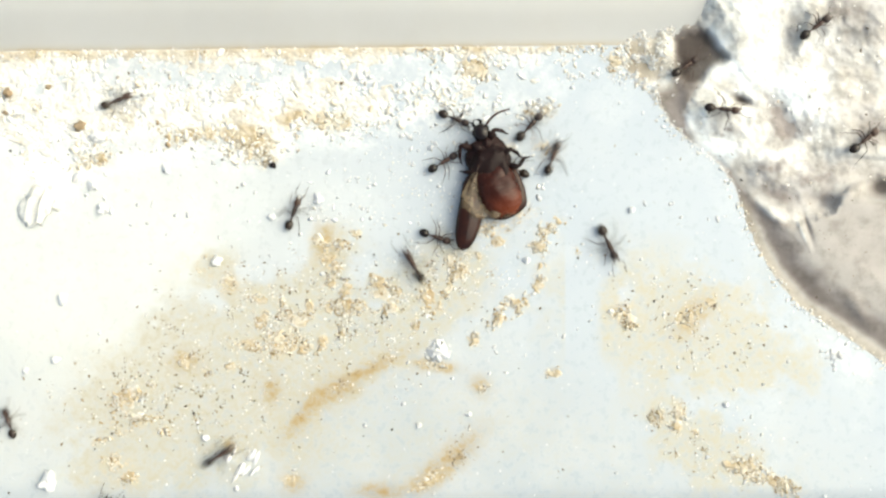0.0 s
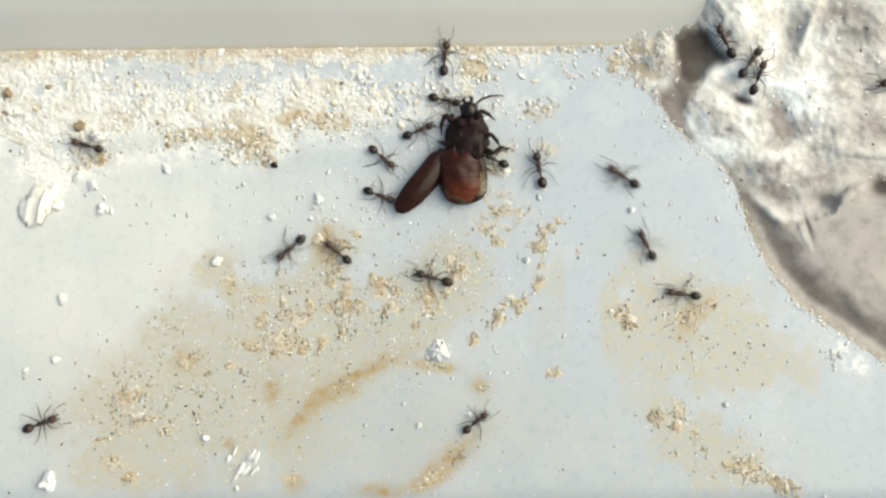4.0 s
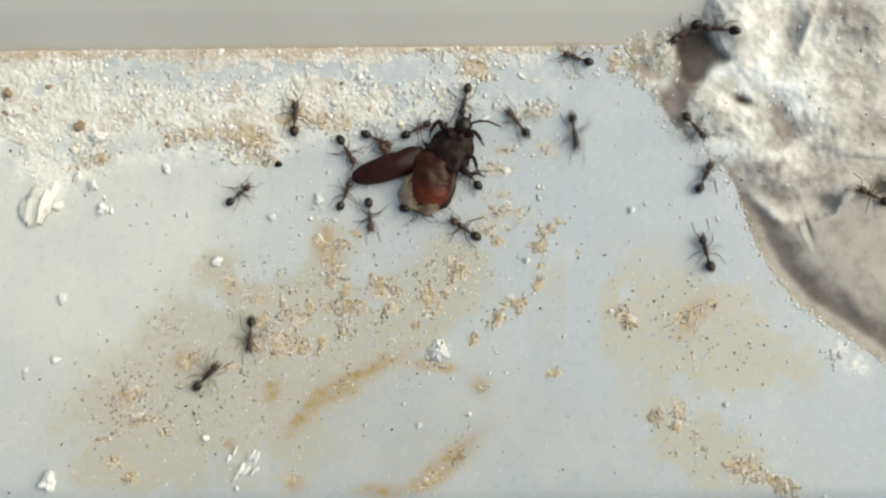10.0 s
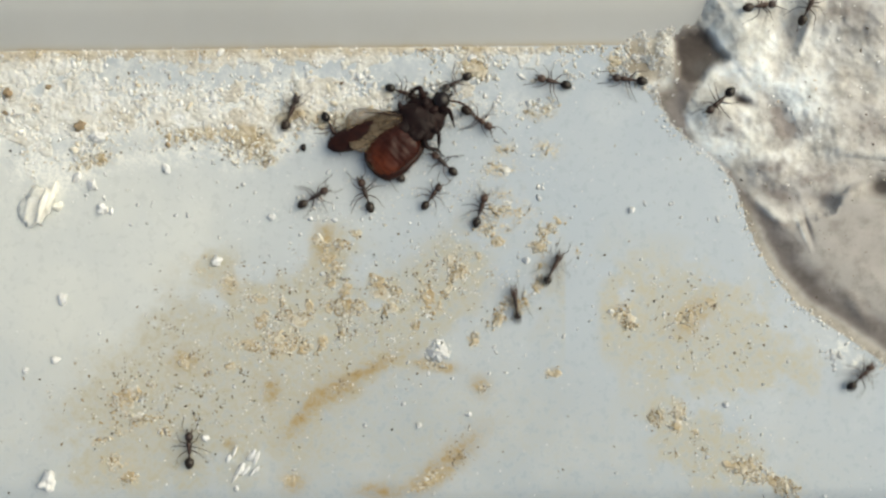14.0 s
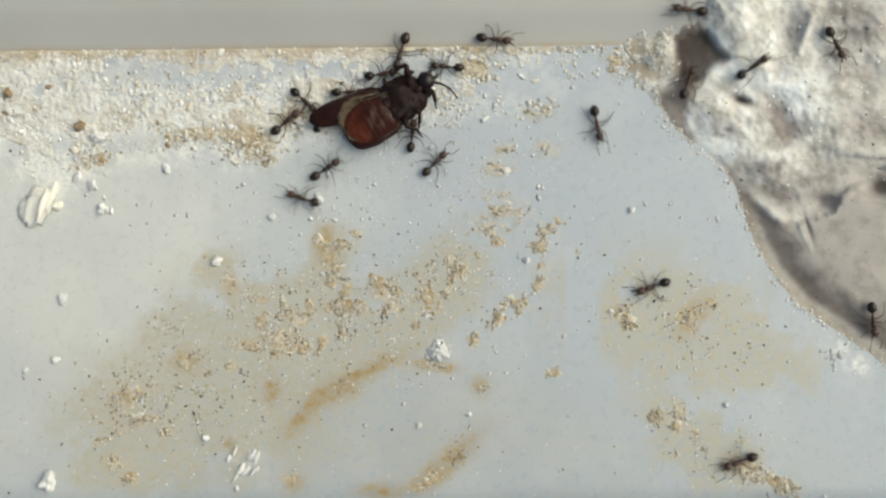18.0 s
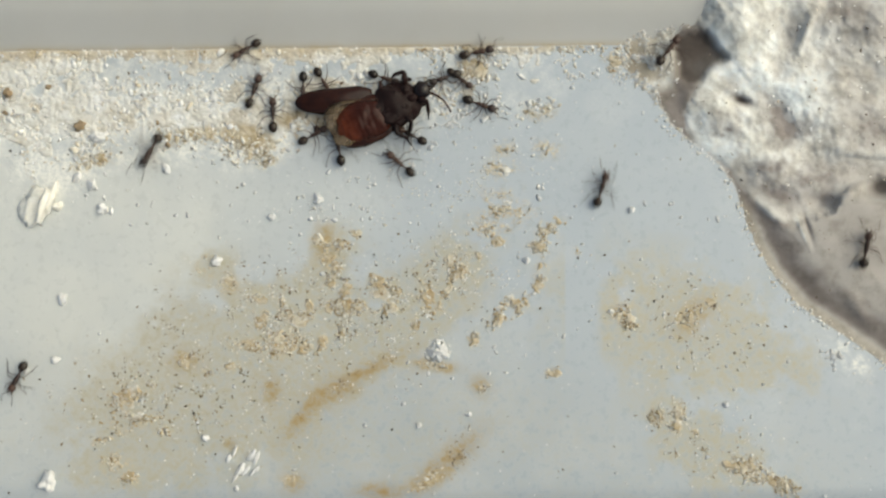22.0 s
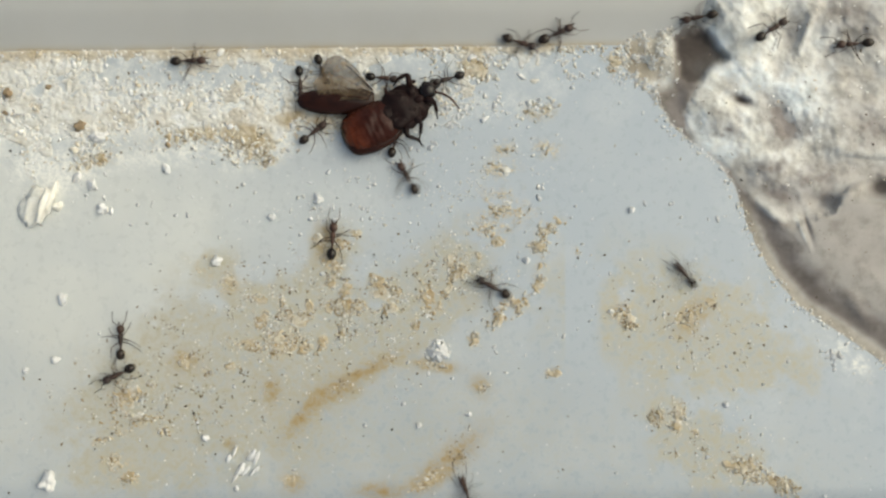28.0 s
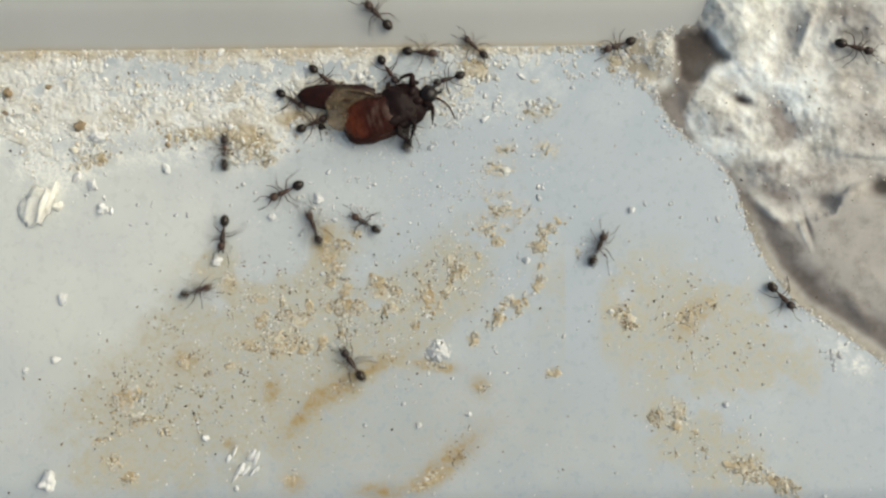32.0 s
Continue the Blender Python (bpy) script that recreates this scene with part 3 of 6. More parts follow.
def ball(bm, centre, radii, turn=(0, 0, 0), rings=10, sides=16, shape=None):
    """A rounded body; shape(p) bends the unit ball's points before scaling."""
    made = bmesh.ops.create_uvsphere(bm, u_segments=sides, v_segments=rings, radius=1)["verts"]
    m = Matrix.Translation(centre) @ Euler([radians(a) for a in turn]).to_matrix().to_4x4()
    for v in made:
        p = Vector((v.co.z, v.co.x, v.co.y))     # poles along x
        if shape:
            p = shape(p)
        v.co = m @ Vector((p.x * radii[0], p.y * radii[1], p.z * radii[2]))
    return made


def boxy(p, k=0.55):
    """Squares the unit ball's outline off a little."""
    n = (abs(p.x) ** 4 + abs(p.y) ** 4) ** 0.25 + 1e-6
    r = math.hypot(p.x, p.y) / n
    return Vector((p.x * (1 - k + k * r), p.y * (1 - k + k * r), p.z)) * 0.96


def tube(bm, pts, rads, sides=7):
    """A tapered limb through the points."""
    pts = [Vector(p) for p in pts]
    loops = []
    for i, p in enumerate(pts):
        way = (pts[min(i + 1, len(pts) - 1)] - pts[max(i - 1, 0)]).normalized()
        a = way.cross(Vector((0.13, 0.21, 1))).normalized()
        b = way.cross(a)
        loops.append([bm.verts.new(p + rads[i] * (math.cos(2 * math.pi * k / sides) * a + math.sin(2 * math.pi * k / sides) * b)) for k in range(sides)])
    for lo, hi in zip(loops, loops[1:]):
        for k in range(sides):
            bm.faces.new((lo[k], lo[(k + 1) % sides], hi[(k + 1) % sides], hi[k]))
    bm.faces.new(loops[0])
    bm.faces.new(loops[-1][::-1])


def smoothed(pts, rads, n=4):
    """The same limb with a rounded bend at each joint."""
    out, rr = [], []
    for i in range(len(pts) - 1):
        p0, p1, p2, p3 = (Vector(pts[min(max(j, 0), len(pts) - 1)]) for j in (i - 1, i, i + 1, i + 2))
        for k in range(n):
            s = k / n
            c = p1 + 0.35 * (p2 - p0) * s * (1 - s) ** 2 + (p2 - p1) * (3 * s * s - 2 * s ** 3) - 0.35 * (p3 - p1) * s * s * (1 - s)
            out.append(c)
            rr.append(rads[i] * (1 - s) + rads[i + 1] * s)
    return out + [Vector(pts[-1])], rr + [rads[-1]]


M_ANT_DARK = chitin_material("ant_gaster", (0.010, 0.007, 0.005), (0.030, 0.019, 0.012), 0.20, gloss=0.34)
M_ANT_BODY = chitin_material("ant_body", (0.014, 0.007, 0.005), (0.062, 0.028, 0.016), 0.42)
M_ANT_LIMB = chitin_material("ant_limb", (0.016, 0.009, 0.006), (0.065, 0.031, 0.017), 0.45)


# ---- the ants
def leg_path(kind):
    """Hip, knee, shin end and foot of a left leg, from the hip."""
    turns, lengths = {"fore": ((62, 34, 24), (12, 11, 8)), "mid": ((84, 112, 116), (14, 13, 10)), "hind": ((116, 148, 152), (17, 16, 11))}[kind]
    pts = [Vector((0, 0, 0))]
    for turn, length, z in zip(turns, lengths, (5.5, -4.0, -8.4)):
        pts.append(Vector((pts[-1].x + length * math.cos(radians(turn)), pts[-1].y + length * math.sin(radians(turn)), z)))
    return [tuple(p) for p in pts]


HIPS = {"fore": (10, 3.2), "mid": (4, 3.4), "hind": (-2, 3.2)}
HIP_Z = 9.0


def build_ant():
    ant = new("ant")
    bm = bmesh.new()
    ball(bm, (0, 0, 0), (8.6, 7.6, 6.0), shape=lambda p: Vector((p.x, p.y * (1.0 - 0.16 * p.x), p.z)))
    ball(bm, (3.2, 6.2, 2.4), (1.7, 1.2, 1.5), rings=5, sides=8)
    ball(bm, (3.2, -6.2, 2.4), (1.7, 1.2, 1.5), rings=5, sides=8)
    part("head", bm, M_ANT_BODY, ant).location = (23 * K, 0, 11.5 * K)
    for side in (1, -1):
        bm = bmesh.new()
        tube(bm, *smoothed([(0, 0, 0), (4.4, 1.6 * side, -0.6), (6.6, -0.6 * side, -1)], [1.5, 1.2, 0.4], 3), 6)
        part("mandible", bm, M_ANT_LIMB, ant).location = (30.5 * K, 3.2 * side * K, 9.5 * K)
    bm = bmesh.new()
    ball(bm, (8.5, 0, 11.6), (7.2, 5.0, 5.0))
    ball(bm, (0.5, 0, 11.2), (7.5, 4.0, 4.3))
    ball(bm, (-5, 0, 10.4), (5.2, 3.3, 3.9))
    part("thorax", bm, M_ANT_BODY, ant)
    bm = bmesh.new()
    ball(bm, (-11.5, 0, 10), (3.2, 2.0, 2.8), rings=6, sides=10)
    ball(bm, (-15, 0, 10.2), (2.6, 2.2, 2.6), rings=6, sides=10)
    part("petiole", bm, M_ANT_BODY, ant)
    bm = bmesh.new()
    ball(bm, (0, 0, 0), (11.0, 8.8, 7.8), rings=16, sides=18, shape=lambda p: Vector((p.x, p.y * (1 + 0.10 * p.x), p.z * (1 + 0.08 * p.x))) * (1 - 0.022 * max(0, math.cos(9 * p.x + 0.6)) ** 8))
    part("gaster", bm, M_ANT_DARK, ant, "glossy dark gaster").location = (-26 * K, 0, 10.8 * K)
    for side in (1, -1):
        bm = bmesh.new()
        tube(bm, *smoothed([(0, 0, 0), (10, 9 * side, 4), (18, 10 * side, 1), (28, 11 * side, -4)], [0.6, 0.6, 0.62, 0.75], 4), 6)
        part("antenna", bm, M_ANT_LIMB, ant).location = (29 * K, 3.4 * side * K, 13 * K)
    for kind, (hx, hy) in HIPS.items():
        for side in (1, -1):
            bm = bmesh.new()
            pts = [(x, y * side, z) for x, y, z in leg_path(kind)]
            tube(bm, *smoothed(pts, [1.25, 0.85, 0.55, 0.3], 4), 6)
            part("leg", bm, M_ANT_LIMB, ant).location = (hx * K, hy * side * K, HIP_Z * K)
    return tagged(ant, "small dark brown ant walking over the dusty sill", "ant", "foraging ants")


# ---- the beetle: lying on its back, one wing case torn open
M_SHELL = chitin_material("beetle_shell", (0.012, 0.005, 0.004), (0.060, 0.018, 0.008), 0.15, 900, 0.15, 0.24)
M_BELLY = belly_material()
M_CHEST = chitin_material("beetle_chest", (0.008, 0.005, 0.005), (0.026, 0.011, 0.009), 0.45, 1000, 0.15, 0.14)
M_BLACK = chitin_material("beetle_head", (0.005, 0.004, 0.004), (0.014, 0.009, 0.008), 0.14, 1200, 0.1, 0.3)


def wing_material():
    m, t, b = shader("wing_membrane")
    n = noise_node(t, 700, 4)
    t.links.new(ramp(t, n.outputs["Fac"], [(0.35, (0.17, 0.115, 0.062)), (0.65, (0.33, 0.25, 0.16))]), b.inputs["Base Color"])
    b.inputs["Roughness"].default_value, b.inputs["Alpha"].default_value = 0.35, 0.60
    return m


M_WING = wing_material()


def shell(bm, length, half, rise, thick, pinch=0.35, n=26, m=12):
    """A domed wing case that runs back from its hinge, with a turned rim."""
    def at(i, j, off):
        s, w = i / n, 2 * j / m - 1
        wide = half * (min(1, 0.62 + 2.6 * s) * (1 - max(0, (s - 0.45) / 0.55) ** 2.6) ** 0.5) + 0.6
        y = w * wide - 5 * math.sin(math.pi * s) * pinch
        z = rise * math.sqrt(max(0, 1 - 0.93 * w * w)) * math.sin(math.pi * min(1, 0.12 + 0.9 * s)) ** 0.55 + off
        z += 0.35 * math.cos(9 * math.pi * w) * (1 - abs(w))
        return bm.verts.new((-length * s, y, z))
    up = [[at(i, j, 0) for j in range(m + 1)] for i in range(n + 1)]
    dn = [[at(i, j, -thick) for j in range(m + 1)] for i in range(n + 1)]
    for i in range(n):
        for j in range(m):
            bm.faces.new((up[i][j], up[i][j + 1], up[i + 1][j + 1], up[i + 1][j]))
            bm.faces.new((dn[i][j], dn[i + 1][j], dn[i + 1][j + 1], dn[i][j + 1]))
        for j in (0, m):
            bm.faces.new((up[i][j], up[i + 1][j], dn[i + 1][j], dn[i][j]))
    for j in range(m):
        for i in (0, n):
            bm.faces.new((up[i][j], dn[i][j], dn[i][j + 1], up[i][j + 1]))


HINGE_Z, WING_Z = 15, 37


def build_beetle():
    beetle = new("beetle")
    def rumple(verts, amount, scale, seed):
        for w in verts:
            n = noise.fractal(w.co * scale + Vector((seed, 2 * seed, 0)), 0.9, 2.0, 4)
            w.co += w.co.normalized() * amount * n
    bm = bmesh.new()      # belly plates, each lapping over the next
    made = ball(bm, (2, 1, 0), (54, 39, 23), rings=72, sides=36,
                shape=lambda p: boxy(p, 0.4) * (1 - 0.028 * ((5.6 * p.x + 0.25 * p.y * p.y) % 1) * (1 if p.x < 0.45 else 0)))
    rumple(made, 3.0, 0.045, 3)
    belly = part("abdomen", bm, M_BELLY, beetle, "red-brown ringed abdomen")
    belly.location = (-24 * K, -4 * K, 25 * K)
    bm = bmesh.new()      # closed wing case, a cup under the belly
    made = ball(bm, (2, 1, 0), (57, 44, 21), rings=34, sides=36, shape=lambda p: Vector((*boxy(p).xy, min(boxy(p).z, 0.42 - 0.12 * p.x))))
    rumple(made, 1.0, 0.06, 5)
    part("closed_wing_case", bm, M_SHELL, belly).location = (0, -2 * K, -5 * K)
    bm = bmesh.new()      # torn skin at the tip
    n, m = 16, 7
    grid = [[bm.verts.new((-62 + 9 * j / m - 4 * math.cos(2.6 * i / n - 1.3) * (1 - j / m) + 7 - 7 * math.cos(2.4 * (i / n - 0.5)), 26 * (2 * i / n - 1) * (1 - 0.1 * j / m), 27 + 9 * math.sin(math.pi * i / n) + 2.5 * math.sin(9 * i / n + 2 * j))) for j in range(m + 1)] for i in range(n + 1)]
    for i in range(n):
        for j in range(m):
            bm.faces.new((grid[i][j], grid[i][j + 1], grid[i + 1][j + 1], grid[i + 1][j]))
    bmesh.ops.solidify(bm, geom=bm.faces[:], thickness=0.6)
    part("torn_skin", bm, M_WING, belly, "pale tan torn skin").location = (17 * K, 2 * K, -31 * K)
    bm = bmesh.new()
    made = ball(bm, (20, 2, 22), (32, 39, 22), rings=24, sides=30)
    made += ball(bm, (4, 13, 33), (18, 13, 10), (0, 12, 24), 12, 18)
    made += ball(bm, (6, -15, 33), (19, 12, 10), (0, 12, -24), 12, 18)
    made += ball(bm, (30, 10, 35), (12, 8, 7), (0, 0, 40), 10, 14)
    made += ball(bm, (31, -11, 35), (12, 8, 7), (0, 0, -40), 10, 14)
    made += ball(bm, (16, 0, 37), (22, 4, 6), (0, 0, 0), 10, 12)
    made += ball(bm, (12, 27, 30), (17, 6, 6), (0, 0, 24), 10, 12)
    made += ball(bm, (14, -29, 30), (17, 6, 6), (0, 0, -20), 10, 12)
    rumple(made, 4.5, 0.085, 7)
    part("chest", bm, M_CHEST, beetle)
    bm = bmesh.new()
    made = ball(bm, (49, -2, 19), (21, 36, 15), rings=24, sides=32, shape=lambda p: Vector((boxy(p, 0.75).x * (1 - 0.14 * abs(p.y)), boxy(p, 0.75).y * (1 - 0.20 * max(0, p.x)), p.z * (1 - 0.45 * p.y * p.y))))
    rumple(made, 3.0, 0.085, 9)
    shield = part("pronotum", bm, M_CHEST, beetle)
    for x, y, z, radii, turn, name in ((44, 33, 14, (14, 5, 5), -14, "hind_corner"), (68, 25, 15, (9, 5, 5), -35, "front_corner"), (55, 9, 32, (9, 7, 6), 30, "coxa")):
        for side in (1, -1):
            bm = bmesh.new()
            rumple(ball(bm, (x, y * side, z), radii, (0, 0, turn * side)), 2.0, 0.085, 9)
            part(name, bm, M_CHEST, shield)
    head = None
    bm = bmesh.new()
    ball(bm, (0, 0, 0), (16.5, 15.5, 13), rings=14, sides=20)
    head = part("head", bm, M_BLACK, beetle, "glossy black head")
    head.location = (76 * K, -8 * K, 26 * K)
    for side in (1, -1):
        bm = bmesh.new()
        ball(bm, (0, 0, 0), (5.5, 4, 5.5), rings=8, sides=12)
        part("eye", bm, M_BLACK, head).location = (4 * K, 12 * side * K, 3 * K)
        bm = bmesh.new()
        tube(bm, *smoothed([(0, 0, 0), (9, 2 * side, -1), (13, -3 * side, -2)], [3.4, 2.6, 0.8], 4), 8)
        part("mandible", bm, M_BLACK, head).location = (12 * K, 5 * side * K, -2 * K)
        if side > 0:      # one feeler is torn off
            continue
        bm = bmesh.new()
        pts = [(0, 0, 0), (8, -14, 4), (12, -30, 6), (10, -52, 2)]
        line, rad = smoothed(pts, [2.2, 1.9, 1.8, 1.3], 8)
        tube(bm, line, [r * (1.18 if i % 3 else 0.85) for i, r in enumerate(rad)], 8)
        part("antenna", bm, M_SHELL, head).location = (7 * K, 10 * side * K, 0)
    # legs: a thick thigh, a spined shin and a jointed foot; some folded over the chest, some torn short
    for (x, y), side, thigh, shin, foot, reach in (((60, 18), 1, 58, 150, 170, 0.7), ((60, 16), -1, -52, -118, -130, 0.62), ((28, 24), 1, 120, 60, 40, 0.5), ((26, 24), -1, -82, -140, -150, 0.6),
                                                   ((6, 22), 1, 150, 60, 80, 0.45), ((4, 24), -1, -112, -60, -96, 0.7)):
        bm = bmesh.new()
        pts, z = [Vector((0, 0, 0))], 0
        for turn, length, z in ((thigh, 13, 8), (thigh, 15, 10), (shin, 24, -2), (foot, 10, -14), (foot + 8, 10, -20)):
            pts.append(Vector((pts[-1].x + length * reach * math.cos(radians(turn)), pts[-1].y + length * reach * math.sin(radians(turn)), z)))
        line, rad = smoothed(pts, [4.4, 6.0, 3.6, 3.0, 1.6, 0.9], 5)
        tube(bm, line, rad, 9)
        for k in range(11, 16):
            way = (line[k] - line[k - 1]).normalized().cross(Vector((0, 0, side))).normalized()
            tube(bm, [line[k], line[k] + way * 3.6 + Vector((0, 0, -2)), line[k] + way * 5.6 + Vector((0, 0, -3.4))], [1.0, 0.7, 0.2], 5)
        part("leg", bm, M_CHEST, beetle).location = (x * K, y * side * K, 24 * K)
    bm = bmesh.new()
    shell(bm, 136, 22, 15, 2.2)
    part("open_wing_case", bm, M_SHELL, beetle, "dark brown open wing case")
    bm = bmesh.new()
    n, m = 22, 12
    grid = [[None] * (m + 1) for _ in range(n + 1)]
    for i in range(n + 1):
        for j in range(m + 1):
            s, w = i / n, 2 * j / m - 1
            wide = (11 + 28 * math.sin(min(1, s * 1.25) * math.pi / 2) ** 1.3) * (1 - max(0, (s - 0.8) / 0.2) ** 2 * 0.35)
            grid[i][j] = bm.verts.new((-100 * s, w * wide, 5 * math.sin(5 * w + 6 * s) * s + 3.2 * abs(math.sin(6 * w + 2 * s)) * (1 - 0.4 * s)))
    for i in range(n):
        for j in range(m):
            bm.faces.new((grid[i][j], grid[i][j + 1], grid[i + 1][j + 1], grid[i + 1][j]))
    bmesh.ops.solidify(bm, geom=bm.faces[:], thickness=0.5)
    wing = part("wing", bm, M_WING, beetle, "translucent tan folded wing")
    for k, w in ((-0.85, 1.0), (-0.3, 0.6), (0.2, 0.6), (0.88, 1.2)):
        bm = bmesh.new()
        tube(bm, [(-100 * s, k * (9 + 25 * math.sin(min(1, s * 1.25) * math.pi / 2) ** 1.3), 3.6 + 1.2 * math.sin(6 * s)) for s in (0.02, 0.2, 0.4, 0.6, 0.8)], [1.4 * w, 1.2 * w, 1.0 * w, 0.8 * w, 0.4 * w], 6)
        part("vein", bm, M_SHELL, wing)
    return tagged(beetle, "dead brown beetle on its back with one wing case open", "beetle")


# ---- crumbs and dust
ICO = None


def ico():
    global ICO
    if ICO is None:
        bm = bmesh.new()
        bmesh.ops.create_icosphere(bm, subdivisions=1, radius=1)
        bm.verts.ensure_lookup_table()
        ICO = np.array([v.co[:] for v in bm.verts]), np.array([[v.index for v in f.verts] for f in bm.faces])
        bm.free()
    return ICO


def crumbs(name, places, sizes, material, label, seed, flat=(0.24, 0.5)):
    """Many loose grains as one mesh of stuff; places in plan units, sizes are radii."""
    rng = np.random.default_rng(seed)
    base, faces = ico()
    n = len(places)
    m = len(base)
    shape = base[None] * (1 + rng.uniform(-0.45, 0.45, (n, m, 1)))
    stretch = np.stack([rng.uniform(0.8, 1.9, n), rng.uniform(0.5, 1.1, n), rng.uniform(*flat, n)], -1)
    a = rng.uniform(0, 2 * math.pi, n)
    pts = shape * stretch[:, None] * sizes[:, None, None]
    x = pts[..., 0] * np.cos(a)[:, None] - pts[..., 1] * np.sin(a)[:, None]
    y = pts[..., 0] * np.sin(a)[:, None] + pts[..., 1] * np.cos(a)[:, None]
    h = relief(places[:, 0], places[:, 1])
    s = K * (1 - h / D)
    z = pts[..., 2] * K + (h + sizes * stretch[:, 2] * 0.72 * K)[:, None]
    out = np.stack([x * K + ((places[:, 0] - 784) * s)[:, None], y * K + ((441 - places[:, 1]) * s)[:, None], z], -1).reshape(-1, 3)
    tri = (faces[None] + (np.arange(n) * m)[:, None, None]).reshape(-1, 3)
    mesh = bpy.data.meshes.new(name)
    mesh.from_pydata(out.tolist(), [], tri.tolist())
    mesh.polygons.foreach_set("use_smooth", np.ones(len(tri), bool))
    mesh.materials.append(material)
    mesh.update()
    return tagged(new(name, mesh), label, "crumbs", kind="stuff")


def sized(rng, n, lo, hi, power=2.0):
    return lo + (hi - lo) * rng.random(n) ** power


def band(rng, n, u0=-40, u1=1060):
    """Places in the drift of crumbs along the foot of the ledge."""
    got = []
    while sum(map(len, got)) < n:
        u = rng.uniform(u0, u1, 4 * n)
        v = ledge_line(u) + 2 + rng.random(4 * n) ** 1.15 * (band_edge(u) + 12 - ledge_line(u))
        depth = (v - ledge_line(u)) / (band_edge(u) - ledge_line(u))
        thick = np.interp(u, [-40, 450, 620, 800, 1060], [1.0, 1.0, 0.8, 0.55, 0.25])
        clump = soft(0.36, 0.62, fbm(u, v, 40, 77, 4) + 0.12 * np.exp(-((depth - 0.85) / 0.2) ** 2) + 0.25 * np.exp(-(depth / 0.08) ** 2))
        ok = rng.random(4 * n) < clump * thick * np.clip((1.12 - depth) * 4, 0, 1) * (1 - 0.8 * np.clip(sum(blob(u, v, *p) for p in SWEPT), 0, 1))
        got.append(np.stack([u[ok], v[ok]], -1))
    return np.concatenate(got)[:n]


def heaps(rng, spots, density=1.0):
    out = []
    for u, v, ru, rv, turn, n in spots:
        a = rng.normal(0, 0.52, (int(3 * n * density), 2)) * (ru, rv)
        c, s = math.cos(radians(turn)), math.sin(radians(turn))
        p = np.stack([u + a[:, 0] * c - a[:, 1] * s, v + a[:, 0] * s + a[:, 1] * c], -1)
        out.append(p[rng.random(len(p)) < soft(0.42, 0.66, fbm(p[:, 0], p[:, 1], 15, 91, 4, 0.65))])
    return np.concatenate(out)


def clumped(rng, places, n, reach):
    """Each place grown into a little clump of n grains at most."""
    out = [places]
    for k in range(1, n):
        keep = places[rng.random(len(places)) < 0.9 - 0.1 * k]
        out.append(keep + rng.normal(0, 0.5 * reach, keep.shape))
    return np.concatenate(out)


def scatter(rng, n, u0=-20, u1=1590, v0=95, v1=900):
    p = np.stack([rng.uniform(u0, u1, 2 * n), rng.uniform(v0, v1, 2 * n)], -1)
    return p[inside_plaster(p[:, 0], p[:, 1]) < -3][:n]


def along_edge(rng, n):
    """Crumbs that line the near edge of the plaster."""
    line = np.array(EDGE[8:22], float)
    k = rng.uniform(0, len(line) - 1.001, n)
    i = k.astype(int)
    return line[i] + (k - i)[:, None] * (line[i + 1] - line[i]) + rng.normal(0, 5.5, (n, 2))


# single specks that stand out on the clean glaze: place and radius
WHITE_WEST = [(440, 392, 3), (532, 415, 5), (515, 403, 3), (478, 453, 3), (530, 460, 4), (540, 458, 3), (570, 485, 5), (593, 390, 5), (625, 432, 3), (303, 517, 3), (365, 597, 3), (268, 467, 3),
              (295, 415, 3), (328, 458, 2), (258, 558, 3), (640, 388, 4), (648, 475, 2), (665, 605, 4), (247, 780, 3), (415, 685, 4), (460, 640, 4), (535, 660, 3), (370, 660, 4), (350, 757, 3), (170, 738, 3), (520, 832, 3)]
WHITE_MIDDLE = [(725, 395, 4), (724, 410, 3), (728, 427, 3), (742, 398, 3), (775, 453, 4), (768, 467, 4), (720, 533, 3), (917, 455, 3), (893, 436, 3), (865, 588, 3), (878, 624, 4), (970, 580, 3), (840, 588, 3), (752, 588, 3),
                (866, 661, 4), (895, 660, 4), (722, 642, 5), (720, 690, 3), (700, 705, 3), (685, 720, 3), (605, 737, 3), (612, 625, 3), (800, 670, 4), (868, 683, 3), (735, 712, 3), (930, 630, 3)]
WHITE_EAST = [(1022, 583, 4), (998, 595, 4), (985, 592, 3), (1018, 472, 3), (1080, 484, 4), (1060, 488, 3), (1160, 492, 4), (1225, 485, 4), (1272, 564, 3), (1175, 555, 3), (1188, 597, 4), (1055, 558, 3), (1200, 650, 4),
              (1301, 690, 5), (1172, 649, 3), (1146, 690, 3), (1286, 648, 3), (1395, 640, 3), (1048, 388, 3), (1140, 360, 4), (1205, 385, 5), (1270, 388, 4)]
DARK_WEST = [(283, 480, 3), (275, 505, 2), (519, 443, 2), (405, 550, 3), (410, 437, 2), (608, 403, 3), (630, 447, 3), (520, 590, 2), (528, 545, 2), (632, 472, 2), (603, 492, 3), (614, 508, 3), (650, 508, 3), (287, 548, 2),
             (412, 500, 3), (175, 620, 2), (185, 650, 2), (268, 724, 4), (215, 753, 4), (365, 683, 3), (380, 727, 3), (410, 702, 3), (455, 676, 2), (492, 775, 3), (530, 792, 3), (168, 795, 3), (200, 865, 3), (462, 766, 3), (450, 710, 3)]
